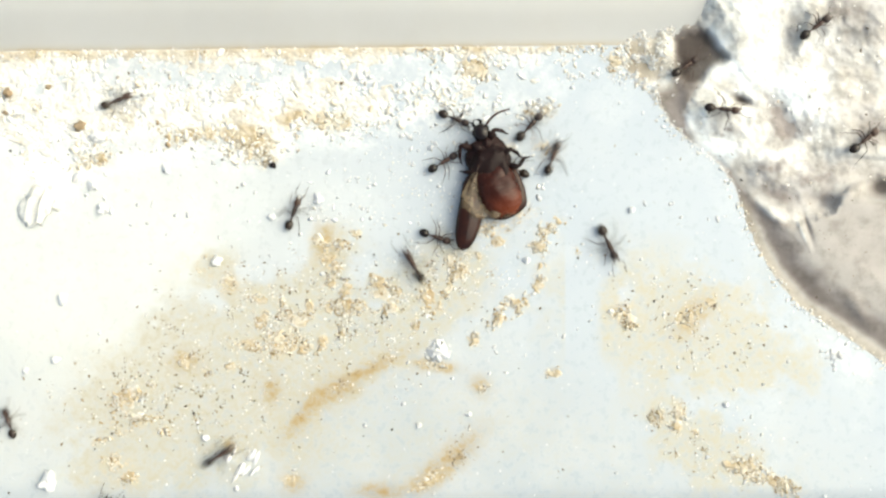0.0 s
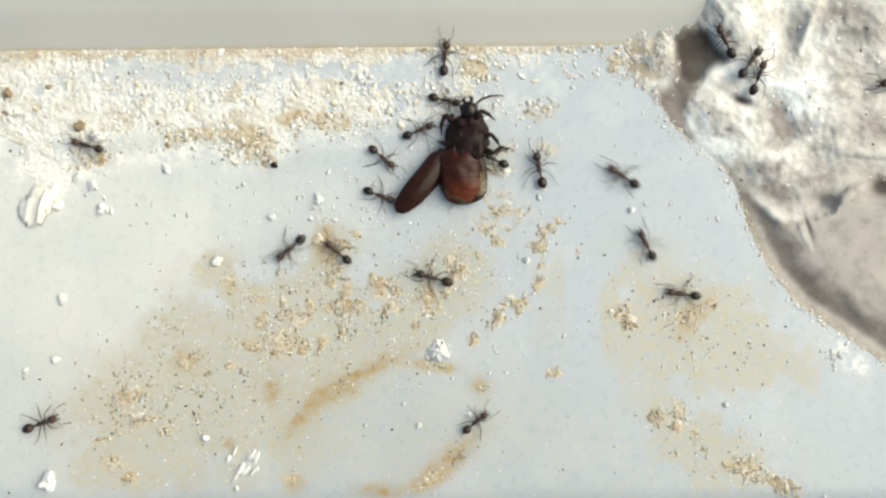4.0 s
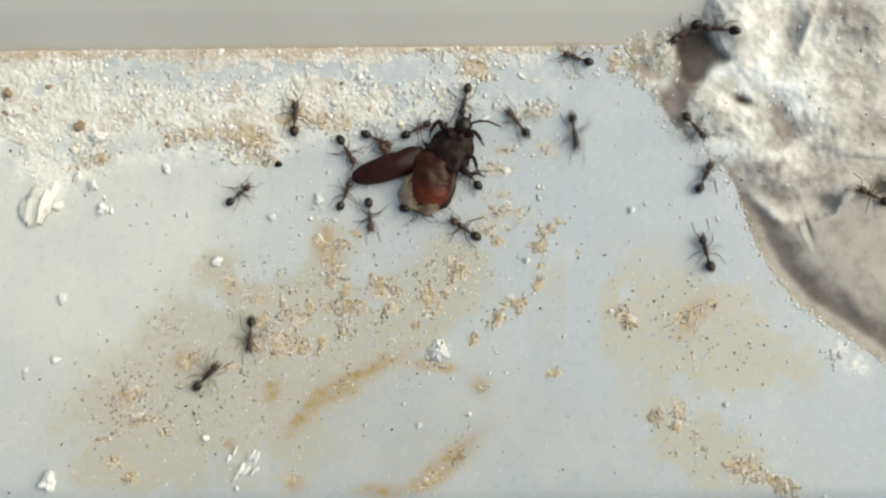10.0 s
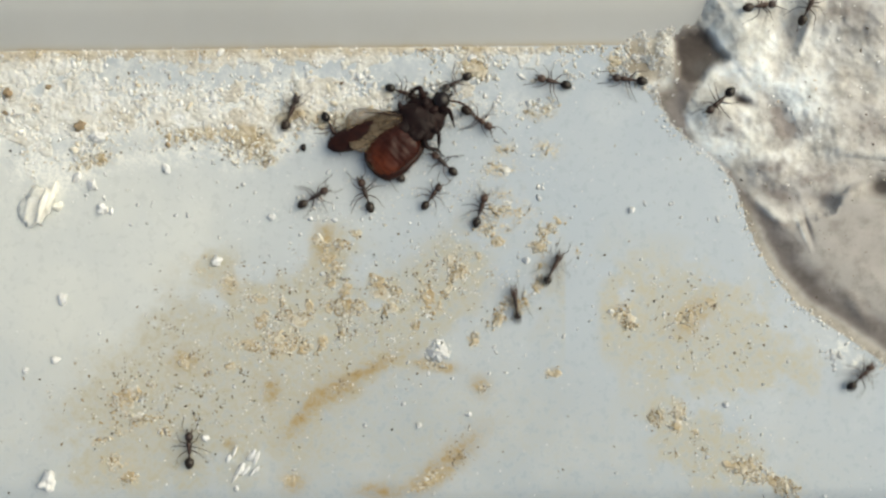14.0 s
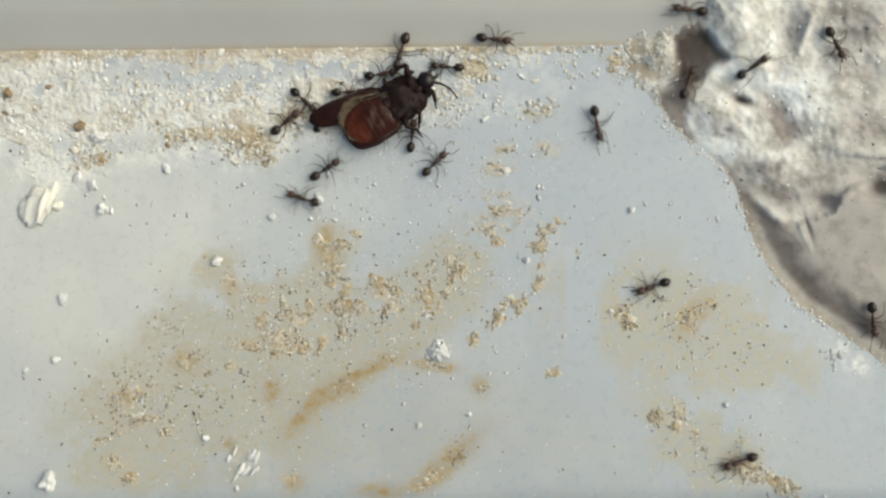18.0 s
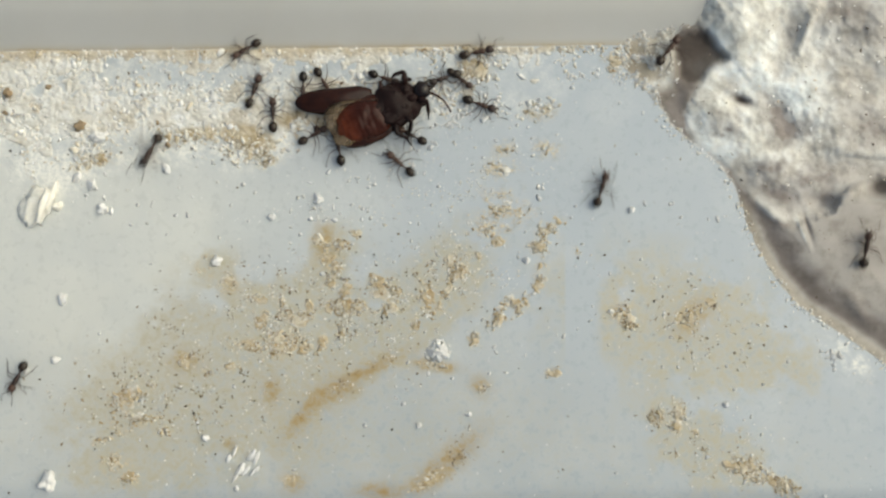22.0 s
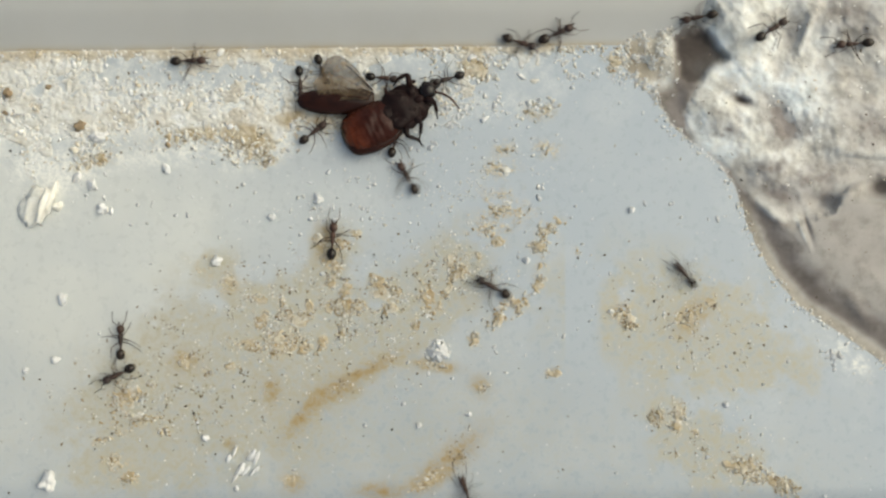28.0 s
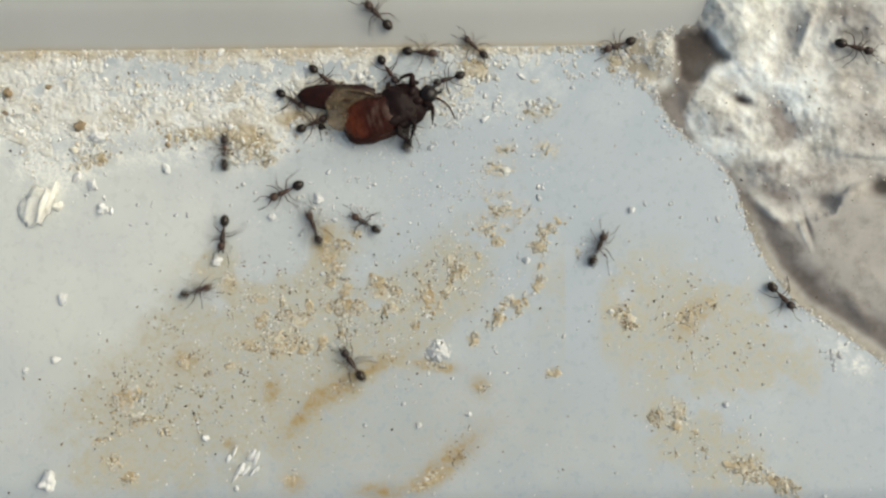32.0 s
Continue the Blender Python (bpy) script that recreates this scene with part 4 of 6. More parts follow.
DARK_MIDDLE = [(921, 387, 3), (802, 500, 2), (767, 493, 2), (720, 488, 2), (970, 568, 2), (738, 485, 4), (833, 547, 3), (877, 400, 3), (693, 427, 2), (787, 458, 3), (822, 502, 3), (890, 540, 3), (565, 657, 3), (590, 800, 2),
               (918, 652, 3), (745, 680, 3), (739, 661, 4), (643, 772, 3), (988, 835, 3), (890, 800, 3), (1005, 737, 3), (825, 652, 2), (883, 818, 2), (686, 637, 2), (833, 438, 3)]
DARK_EAST = [(1105, 475, 3), (1147, 475, 2), (1085, 497, 2), (1183, 508, 3), (1146, 541, 3), (1107, 541, 3), (1212, 520, 3), (1296, 461, 3), (1240, 540, 3), (1191, 585, 3), (1070, 563, 3), (1122, 573, 3), (1325, 608, 4),
             (1300, 625, 4), (1322, 633, 3), (1346, 592, 3), (1358, 577, 3), (1210, 635, 4), (1224, 625, 4), (1180, 670, 3), (1305, 655, 3), (1165, 612, 3), (1173, 525, 3), (1270, 388, 2)]


def build_specks():
    for seed, places, material, name, label in ((21, WHITE_WEST + WHITE_MIDDLE + WHITE_EAST, M_WHITE, "white_grains", "larger white plaster grains on the glaze"),
                                                (22, DARK_WEST + DARK_MIDDLE + DARK_EAST, M_DARK, "dark_grains", "larger dark grit on the glaze")):
        p = np.array(places, float)
        crumbs(name, p[:, :2], (0.8 if material is M_WHITE else 0.56) * p[:, 2], material, label, seed, (0.16, 0.32))


def build_dust():
    rng = np.random.default_rng(4)
    p = clumped(rng, band(rng, 1900), 3, 4.0)
    crumbs("cream_crumbs", p, sized(rng, len(p), 0.8, 3.5, 2.2) * np.where(rng.random(len(p)) < 0.035, 2.0, 1.0), M_CREAM, "drift of cream plaster crumbs along the ledge", 1)
    p = np.stack([rng.uniform(-30, 1120, 900), np.zeros(900)], -1)
    p[:, 1] = ledge_line(p[:, 0]) + 1 + np.abs(rng.normal(0, 6, 900))
    p = np.concatenate([p, clumped(rng, np.concatenate([heaps(rng, FAR_HEAPS, 1.0), heaps(rng, MID_HEAPS, 1.2), heaps(rng, NEAR_HEAPS, 1.1)]), 3, 4.0)])
    crumbs("ochre_crumbs", p, sized(rng, len(p), 0.6, 2.7, 1.8), M_OCHRE, "small heaps of ochre crumbs", 2)
    p = np.concatenate([scatter(rng, 330), scatter(rng, 380, 0, 700, 90, 400), scatter(rng, 300, 480, 1020, 180, 400), heaps(rng, [(790, 220, 70, 40, -30, 160), (570, 375, 40, 30, 0, 30), (1490, 640, 40, 16, 35, 120)]), (776, 620) + rng.normal(0, 9, (160, 2))])
    crumbs("white_specks", p, sized(rng, len(p), 0.8, 4.2, 3.4), M_WHITE, "scattered white plaster specks", 3, (0.15, 0.32))
    p = np.concatenate([scatter(rng, 150), scatter(rng, 110, 0, 520, 90, 320), heaps(rng, [(600, 530, 150, 90, 0, 60), (1240, 570, 150, 70, 10, 20), (300, 720, 200, 100, 0, 50), (450, 262, 40, 22, 0, 20)]), heaps(rng, FAR_HEAPS + MID_HEAPS + NEAR_HEAPS, 0.06)])
    crumbs("dark_specks", p, sized(rng, len(p), 0.6, 2.5, 2.6), M_DARK, "scattered dark grit", 5)
    p = np.concatenate([heaps(rng, [(560, 560, 190, 100, 0, 800), (330, 700, 210, 120, 0, 260), (1220, 570, 160, 90, 10, 160), (820, 470, 90, 70, 0, 330), (1270, 780, 110, 70, 20, 200), (820, 330, 200, 90, 0, 260)])])
    crumbs("fine_dust", p, sized(rng, len(p), 0.5, 2.2, 2.4), M_CREAM, "fine cream dust on the glaze", 6)
    p = heaps(rng, [(560, 545, 180, 85, 0, 420), (330, 690, 210, 110, 0, 330), (1195, 565, 160, 85, 12, 150), (790, 480, 70, 60, 20, 130), (1270, 790, 110, 60, 25, 110), (640, 650, 120, 30, -25, 90), (810, 805, 24, 50, 38, 70), (300, 590, 40, 70, 0, 50)])
    crumbs("brown_flecks", p, sized(rng, len(p), 0.6, 2.0, 2.0), M_BROWN, "fine brown flecks in the stains", 9)
    # grit that has fallen onto the plaster
    p = np.stack([rng.uniform(1180, 1590, 900), rng.uniform(20, 640, 900)], -1)
    p = p[inside_plaster(p[:, 0], p[:, 1]) > 14][:110]
    crumbs("plaster_grit", p, sized(rng, len(p), 0.7, 2.4, 2.5), M_DARK, "dark grit lodged in the plaster", 7)
    p = np.stack([rng.uniform(1180, 1600, 3000), rng.uniform(0, 330, 3000)], -1)
    p = np.concatenate([p[(inside_plaster(p[:, 0], p[:, 1]) > 8) & (pit_mouth(p[:, 0], p[:, 1]) < 0.1)][:90], heaps(rng, [(1160, 100, 30, 34, 0, 60), (1115, 108, 40, 30, 10, 90), (1100, 125, 40, 20, 0, 90), (1150, 140, 34, 16, 30, 60)]), along_edge(rng, 300)])
    crumbs("plaster_crumbs", p, sized(rng, len(p), 1.0, 3.4, 2.6), M_CREAM, "loose crumbs on the broken plaster", 8, (0.18, 0.4))
    p = clumped(rng, heaps(rng, [(1110, 122, 22, 14, 10, 60), (1134, 145, 20, 10, 35, 60), (1158, 162, 18, 12, 50, 50), (1128, 72, 30, 10, -20, 60), (1150, 105, 36, 30, 0, 120), (1180, 60, 26, 8, -25, 40)]), 3, 5.0)
    crumbs("mound_crumbs", p, sized(rng, len(p), 0.6, 2.8, 2.2), M_CREAM, "beige crumbs at the foot of the plaster", 10, (0.18, 0.4))


def lump(name, u, v, ru, rv, rh, turn, material, label, category, seed, rough=0.35, curl=0.0):
    """One broken piece: a rough, flattened lump, or a curled flake."""
    bm = bmesh.new()
    bmesh.ops.create_icosphere(bm, subdivisions=3, radius=1)
    off = Vector((seed * 3.1, seed * 1.7, seed * 0.9))
    for w in bm.verts:
        n = noise.fractal(w.co * 1.4 + off, 0.8, 2.1, 4)
        p = w.co * (1 + rough * n)
        w.co = (p.x * ru, p.y * rv + curl * p.x * p.x, max(-0.6, p.z) * rh + 0.18 * curl * p.x * p.x)
    low = min(w.co.z for w in bm.verts)
    for w in bm.verts:
        w.co.z -= low
    ob = part(name, bm, material)
    h = float(relief(u, v))
    ob.matrix_basis = Matrix.Translation(spot(u, v, h)) @ pose(0, 0, 0, 0, 0, -turn)
    return tagged(ob, label, category, category + "s on the sill")


def build_pieces():
    flake = "pale curled plaster flake lying on the sill"
    lump("plaster_flake", 62, 366, 21, 33, 7, 22, M_FLAKE, flake, "plaster flake", 1, 0.45)
    lump("plaster_flake", 88, 358, 8, 36, 13, 20, M_FLAKE, flake, "plaster flake", 2, 0.7)
    lump("plaster_flake", 104, 366, 6, 9, 5, 60, M_FLAKE, flake, "plaster flake", 3, 0.8)
    chip = "small white plaster chip resting on the glaze"
    chips = [(176, 243, 14, 10), (182, 370, 9, 7), (112, 529, 9, 6), (100, 637, 6, 5), (46, 656, 5, 4), (385, 463, 8, 7), (365, 775, 6, 5), (296, 300, 8, 6), (138, 315, 8, 6), (165, 328, 7, 9),
             (86, 852, 10, 17), (1118, 372, 5, 6), (932, 461, 5, 5), (482, 384, 5, 5), (563, 353, 8, 7), (742, 752, 4, 4), (1284, 716, 4, 4), (830, 733, 4, 5)]
    for i, (u, v, ru, rv) in enumerate(chips):
        lump("plaster_chip", u, v, ru, rv, 0.55 * min(ru, rv) + 1, 37 * i % 180, M_WHITE, chip, "plaster chip", 10 + i, 0.85)
    rng = random.Random(8)
    for i in range(26):      # a tight little heap
        a, r = rng.uniform(0, 6.28), 17 * rng.random() ** 0.6
        ob = lump("plaster_chip", 776 + 0.8 * r * math.cos(a), 620 + r * math.sin(a), rng.uniform(4, 7.5), rng.uniform(3, 6), rng.uniform(3, 5), rng.uniform(0, 180), M_WHITE, "rough white plaster chip in a small heap", "plaster chip", 40 + i, 0.9)
        ob.location.z += K * max(0, 5 - 0.4 * r)
    for i in range(12):
        lump("plaster_chip", 437 + rng.gauss(0, 12), 822 + rng.gauss(0, 13), rng.uniform(4, 11), rng.uniform(2, 4), rng.uniform(1.5, 3.5), rng.uniform(-75, -45), M_WHITE, "thin white plaster sliver in a loose cluster", "plaster chip", 60 + i, 0.5)
    for i, (u, v, r) in enumerate([(142, 224, 13), (298, 257, 7), (280, 218, 6), (605, 148, 5), (10, 200, 6), (15, 165, 11), (1265, 541, 4), (86, 154, 7), (228, 130, 3), (513, 518, 4), (600, 596, 3), (705, 414, 3), (996, 831, 3), (956, 546, 3), (432, 608, 4)]):
        lump("brown_crumb", u, v, 0.8 * r, 0.55 * r, 0.4 * r, 50 * i, M_BROWN if r > 5 else M_DARK, "brown crumb lying among the pale dust", "crumb", 80 + i, 0.7)


def build_seed():
    return lump("seed", 483, 293, 6.5, 5.5, 4, 0, M_BLACK, "small dark seed pushed about by the ants", "seed", 99, 0.3)


# ---- what moves
def crawl(ant, keys, size, phase):
    """Walks an ant along its keys (seconds, plan place, heading) over the relief and swings its legs."""
    fine = [keys[0]]
    for a, b in zip(keys, keys[1:]):
        rough = max(a[1], b[1]) > 1080 or min(a[2], b[2]) < 112
        n = max(1, min(8, int((b[0] - a[0]) / 0.12))) if rough and (a[1], a[2]) != (b[1], b[2]) else 1
        for k in range(1, n + 1):
            f = k / n
            fine.append(tuple(p + f * (q - p) for p, q in zip(a, b)))
    tt, uu, vv, hh = (np.array(c, float) for c in zip(*fine))
    fu, fv = 20 * np.cos(np.radians(hh)), -20 * np.sin(np.radians(hh))
    mid, fore, aft = relief(uu, vv), relief(uu + fu, vv + fv), relief(uu - fu, vv - fv)
    pitch = np.clip(np.degrees(np.arctan2(fore - aft, 40 * K)), -40, 40)
    rows = []
    for t, u, v, h, a, b, c, p in zip(tt, uu, vv, hh, mid, fore, aft, pitch):
        rows.append((float(t), Matrix.Translation(spot(u, v, max(a, 0.5 * (b + c)))) @ pose(0, 0, 0, 0, 0, h) @ pose(0, 0, 0, 0, -p, 0)))
    walk(ant, rows)
    ant.scale = (size, size, size)
    ts = np.arange(0, 32.01, 0.1)
    us, vs = np.interp(ts, tt, uu), np.interp(ts, tt, vv)
    step = np.minimum(np.hypot(np.diff(us), np.diff(vs)) / 40, 0.34)
    seen = (us > -60) & (us < 1630) & (vs > -60) & (vs < 940)
    cycle = phase + np.concatenate([[0], np.cumsum(step)])
    busy = np.concatenate([[True], (step > 0.03) & seen[1:]])
    busy[:-1] |= busy[1:]
    busy[-1] = True
    legs = [o for o in ant.children if o.name.startswith("leg")]
    for i, leg in enumerate(legs):
        side = 1 if leg.location.y > 0 else -1
        shift = 0.5 * ((i // 2 + (side > 0)) % 2)
        place = leg.location.copy()
        rows = []
        for k in np.nonzero(busy)[0]:
            w = 2 * math.pi * (cycle[k] + shift)
            rows.append((float(ts[k]), Matrix.Translation(place) @ pose(0, 0, 0, side * 7 * max(0, math.cos(w)), 0, side * -21 * math.sin(w))))
        walk(leg, rows)
    for i, feeler in enumerate([o for o in ant.children if o.name.startswith("antenna")]):
        place = feeler.location.copy()
        walk(feeler, [(t, Matrix.Translation(place) @ pose(0, 0, 0, 0, 6 * math.sin(2.3 * t + i), 14 * math.sin(3.1 * t + 2 * i + 9 * phase))) for t in np.arange(0, 32.01, 0.4).tolist()])


def drag(beetle, keys, case_keys, wing_keys, belly_keys):
    """Hauls the beetle over the sill; its belly bends, its open wing case and its wing swing on their hinges."""
    walk(beetle, [(t, Matrix.Translation(spot(u, v)) @ pose(0, 0, 0, 3 * math.sin(1.7 * t), 0, h)) for t, u, v, h in keys])
    case = next(o for o in beetle.children if o.name.startswith("open_wing_case"))
    walk(case, [(t, pose(x * K, y * K, HINGE_Z * K, 8, 4, a)) for t, x, y, a in case_keys])
    wing = next(o for o in beetle.children if o.name.startswith("wing"))
    walk(wing, [(t, pose(x * K, y * K, WING_Z * K, 0, -4, a)) for t, x, y, a in wing_keys])
    belly = next(o for o in beetle.children if o.name.startswith("abdomen"))
    walk(belly, [(t, pose(x * K, y * K, 25 * K, 0, 0, a)) for t, x, y, a in belly_keys])


def motions():
    drag(build_beetle(), [(0, 876.0, 311.5, 115.2), (1, 868.0, 309.0, 104.2), (2, 842.0, 298.0, 90.0), (3, 837.0, 275.5, 100.6), (6, 813.0, 278.5, 86.6), (7, 808.0, 272.0, 90.0), (8, 802.5, 271.0, 88.2), (9, 786.5, 267.5, 77.1), (10, 790.0, 297.5, 72.7), (11, 765.0, 290.0, 58.4), (12, 770.0, 288.5, 62.2), (13, 757.5, 275.0, 52.8), (14, 728.0, 238.5, 51.6), (17, 681.5, 206.5, 37.6), (18, 695.5, 198.5, 45.5), (19, 691.0, 200.0, 44.0), (20, 684.5, 201.5, 41.1), (21, 683.0, 201.0, 41.1), (22, 682.0, 206.0, 38.0), (23, 682.5, 207.0, 21.5), (24, 682.5, 223.0, 38.1), (25, 682.0, 196.0, 34.1), (25.5, 684.5, 203.0, 36.9), (27.5, 690.5, 217.0, 42.6), (28, 697.5, 214.5, 45.0), (29, 695.5, 218.0, 43.6), (30, 689.0, 216.5, 41.6), (31, 688.0, 216.5, 41.1), (32, 690.0, 207.5, 32.4)],
         [(0, 15.1, 29.5, -36.1), (1, 12.9, 30.6, -34.2), (2, 2.6, 39.5, -37.6), (3, 9.1, 39.9, -48.5), (6, 4.1, 41.9, -43.5), (7, 5.3, 51.4, -56.7), (8, 3.4, 48.8, -51.5), (9, 2.8, 39.9, -38.5), (10, 10.2, 42.0, -53.9), (11, 0.9, 48.0, -47.3), (12, 3.4, 50.1, -52.8), (13, -0.0, 47.1, -45.1), (14, 8.0, 31.9, -29.1), (17, 15.1, 27.5, -26.9), (18, 6.4, 31.2, -25.1), (19, 6.1, 32.5, -27.9), (20, 5.2, 36.5, -35.7), (21, 1.4, 35.9, -29.8), (22, 1.9, 37.3, -33.0), (23, -5.3, 34.3, -21.1), (24, 0.8, 40.7, -37.4), (25, -3.7, 37.3, -27.3), (25.5, -2.3, 38.8, -31.0), (27.5, -0.9, 46.1, -42.9), (28, -0.3, 46.8, -44.4), (29, 0.3, 47.4, -45.9), (30, 3.6, 40.3, -40.3), (31, -0.8, 44.7, -41.3), (32, -2.9, 40.3, -32.8)],
         [(0, 28.8, 6.7, -29.7), (1, 24.6, 11.8, -14.5), (2, 19.1, 13.6, -8.0), (3, 23.1, 14.3, 2.1), (6, 5.7, 16.3, -12.8), (7, -9.3, 23.6, -20.8), (8, -1.9, 18.9, -15.3), (9, 11.6, 16.0, -24.2), (10, 8.3, 15.2, -9.0), (11, 16.3, 13.7, -39.7), (12, 8.5, 17.7, -26.1), (13, 16.7, 13.6, -33.9), (14, 7.7, 20.7, -38.9), (17, 9.1, 19.2, -36.9), (18, 13.3, 14.7, -13.6), (19, 15.0, 14.2, -13.9), (20, 15.4, 14.2, -14.6), (21, 8.3, 15.4, -10.1), (22, 4.5, 16.0, -10.1), (23, -12.7, 26.7, -23.8), (24, 16.0, 4.0, -22.0), (25, 4.5, 30.3, -54.9), (25.5, 10.5, 31.0, -72.1), (27.5, 8.5, 23.7, -52.0), (28, 1.8, 53.5, -70.3), (29, -16.6, 57.2, -115.6), (30, -9.2, 47.6, -53.1), (31, -0.0, 31.2, -47.0), (32, 2.5, 20.3, -25.3)],
         [(0, -26.5, 5.9, 0), (2, -29.0, 3.0, 0), (3, -33.2, 10.3, 0), (6, -32.2, 20.7, 0), (8, -34.5, 15.4, 0), (9, -41.7, 15.1, 0), (10, -29.6, 16.0, 8), (11, -34.9, 18.5, 0), (12, -31.4, 20.9, -5), (14, -43.3, 4.0, -7.4), (17, -35.0, 6.2, -10.0), (18, -39.5, 12.4, -15.0), (19, -37.7, 11.4, -14.5), (20, -42.0, 14.7, -16.6), (21, -43.2, 13.6, -15.4), (22, -36.5, 13.3, -16.4), (23, -30.7, 2.5, -6.6), (24, -30.0, 0.0, -20.0), (25, -29.3, 6.6, -11.1), (25.5, -38.6, 12.7, -15.5), (27.5, -35.7, 19.2, -21.8), (28, -38.6, 17.5, -19.7), (29, -35.1, 19.5, -22.3), (30, -33.9, 16.1, -19.5), (31, -34.8, 16.4, -19.6), (32, -29.7, 11.1, -15.7)])
    seed = build_seed()
    walk(seed, [(t, Matrix.Translation(spot(u, v)) @ pose(0, 0, 0, 0, 0, h)) for t, u, v, h in [(0, 483, 293, 0), (3.5, 484, 293, 4), (5.5, 492, 292, 30), (12.0, 493, 291, 34), (13.0, 494, 299, 60), (14.0, 537, 262, 110), (17.0, 560, 230, 150), (32.0, 570, 225, 170)]])
    first = build_ant()
    ants = [first] + [copy_thing(first, pose(0, 0, 0)) for _ in range(45)]
    crawl(ants[0], [(0, 210, 180, 22), (0.5, 320, 135, 0), (1, 412, 163, -13), (1.5, 498, 178, -24), (2, 487, 186, -50), (2.5, 523, 245, -38), (3, 602, 276, -10), (3.5, 670, 276, -19), (4.5, 680, 288, -68), (5.5, 690, 300, -117), (6, 678, 303, -106), (6.17, 679, 282, -159), (6.33, 679, 261, -212), (6.5, 680, 240, -266), (6.67, 677, 227, -325), (6.83, 675, 215, -385), (7, 672, 202, -444), (7.5, 645, 236, -445), (8, 670, 245, -387), (8.5, 660, 258, -328), (9, 650, 270, -270), (10, 612, 345, -293), (10.5, 640, 320, -327), (11, 680, 300, -305), (11.7, 754, 324, -299), (12, 756, 324, -298), (13, 738, 308, -307), (14, 708, 271, -308), (16.3, 666, 242, -319), (17, 700, 240, -350), (17.5, 745, 275, -395), (17.75, 758, 282, -355), (18, 770, 290, -315), (18.5, 831, 142, -304), (19, 898, 72, -241), (19.5, 780, 50, -172), (20, 728, 72, -179), (20.5, 605, 38, -176), (21, 525, 67, -165), (21.5, 462, 80, -165), (22, 437, 90, -149), (22.5, 305, 182, -125), (23, 232, 403, -109), (23.5, 145, 642, -56), (24, 268, 675, 3), (24.5, 612, 567, 12), (25, 900, 532, 18), (25.25, 934, 572, -34), (25.5, 968, 612, -86), (26.5, 896, 771, -153), (27.5, 825, 930, -219), (28, 825, 868, -251), (28.5, 680, 660, -238), (29, 580, 485, -282), (29.5, 648, 416, -241), (30, 540, 395, -249), (30.5, 456, 340, -254), (30.67, 463, 314, -197), (30.83, 471, 288, -141), (31, 478, 262, -84), (31.5, 455, 378, -116), (31.75, 402, 446, -50), (32, 350, 515, 16)], 0.85, 0.54)
    crawl(ants[1], [(0, 521, 378, 69), (0.5, 548, 308, 41), (0.75, 562, 310, 105), (1, 577, 313, 170), (1.25, 560, 358, 208), (1.5, 544, 402, 246), (1.67, 532, 426, 305), (1.83, 519, 451, 364), (2, 507, 475, 423), (2.25, 478, 465, 462), (2.5, 450, 455, 500), (3, 380, 347, 500), (3.5, 262, 290, 519), (4.5, 60, 230, 525), (5.3, -60, 200, 526), (32, -60, 200, 526)], 0.87, 0.60)
    crawl(ants[2], [(0, 733, 470, 120), (0.5, 636, 300, 108), (1, 623, 209, 131), (1.5, 535, 172, 142), (2, 553, 170, 104), (2.25, 582, 145, 61), (2.5, 612, 120, 18), (3, 732, 118, 5), (3.5, 793, 109, 47), (4.17, 786, 102, 96), (4.83, 779, 95, 146), (5.5, 772, 88, 195), (6, 770, 110, 187), (6.5, 724, 124, 197), (7, 627, 155, 158), (7.25, 586, 192, 198), (7.5, 544, 230, 237), (8, 487, 380, 225), (8.5, 378, 432, 197), (8.67, 355, 436, 144), (8.83, 333, 441, 90), (9, 310, 445, 36), (9.25, 340, 458, -3), (9.5, 370, 470, -43), (10, 445, 592, -95), (10.5, 470, 640, -28), (11, 605, 650, 1), (11.5, 698, 642, -10), (12, 895, 718, -37), (12.5, 1000, 844, 16), (13, 1027, 790, 45), (13.5, 948, 628, 95), (14, 978, 475, 63), (14.5, 1072, 364, 83), (16.5, 1016, 208, 54), (17, 1118, 185, -0), (17.5, 1195, 200, 33), (18, 1215, 148, 68), (18.5, 1240, 90, 75), (19, 1250, 20, 82), (19.5, 1260, -60, 83), (32, 1260, -60, 83)], 0.92, 0.07)
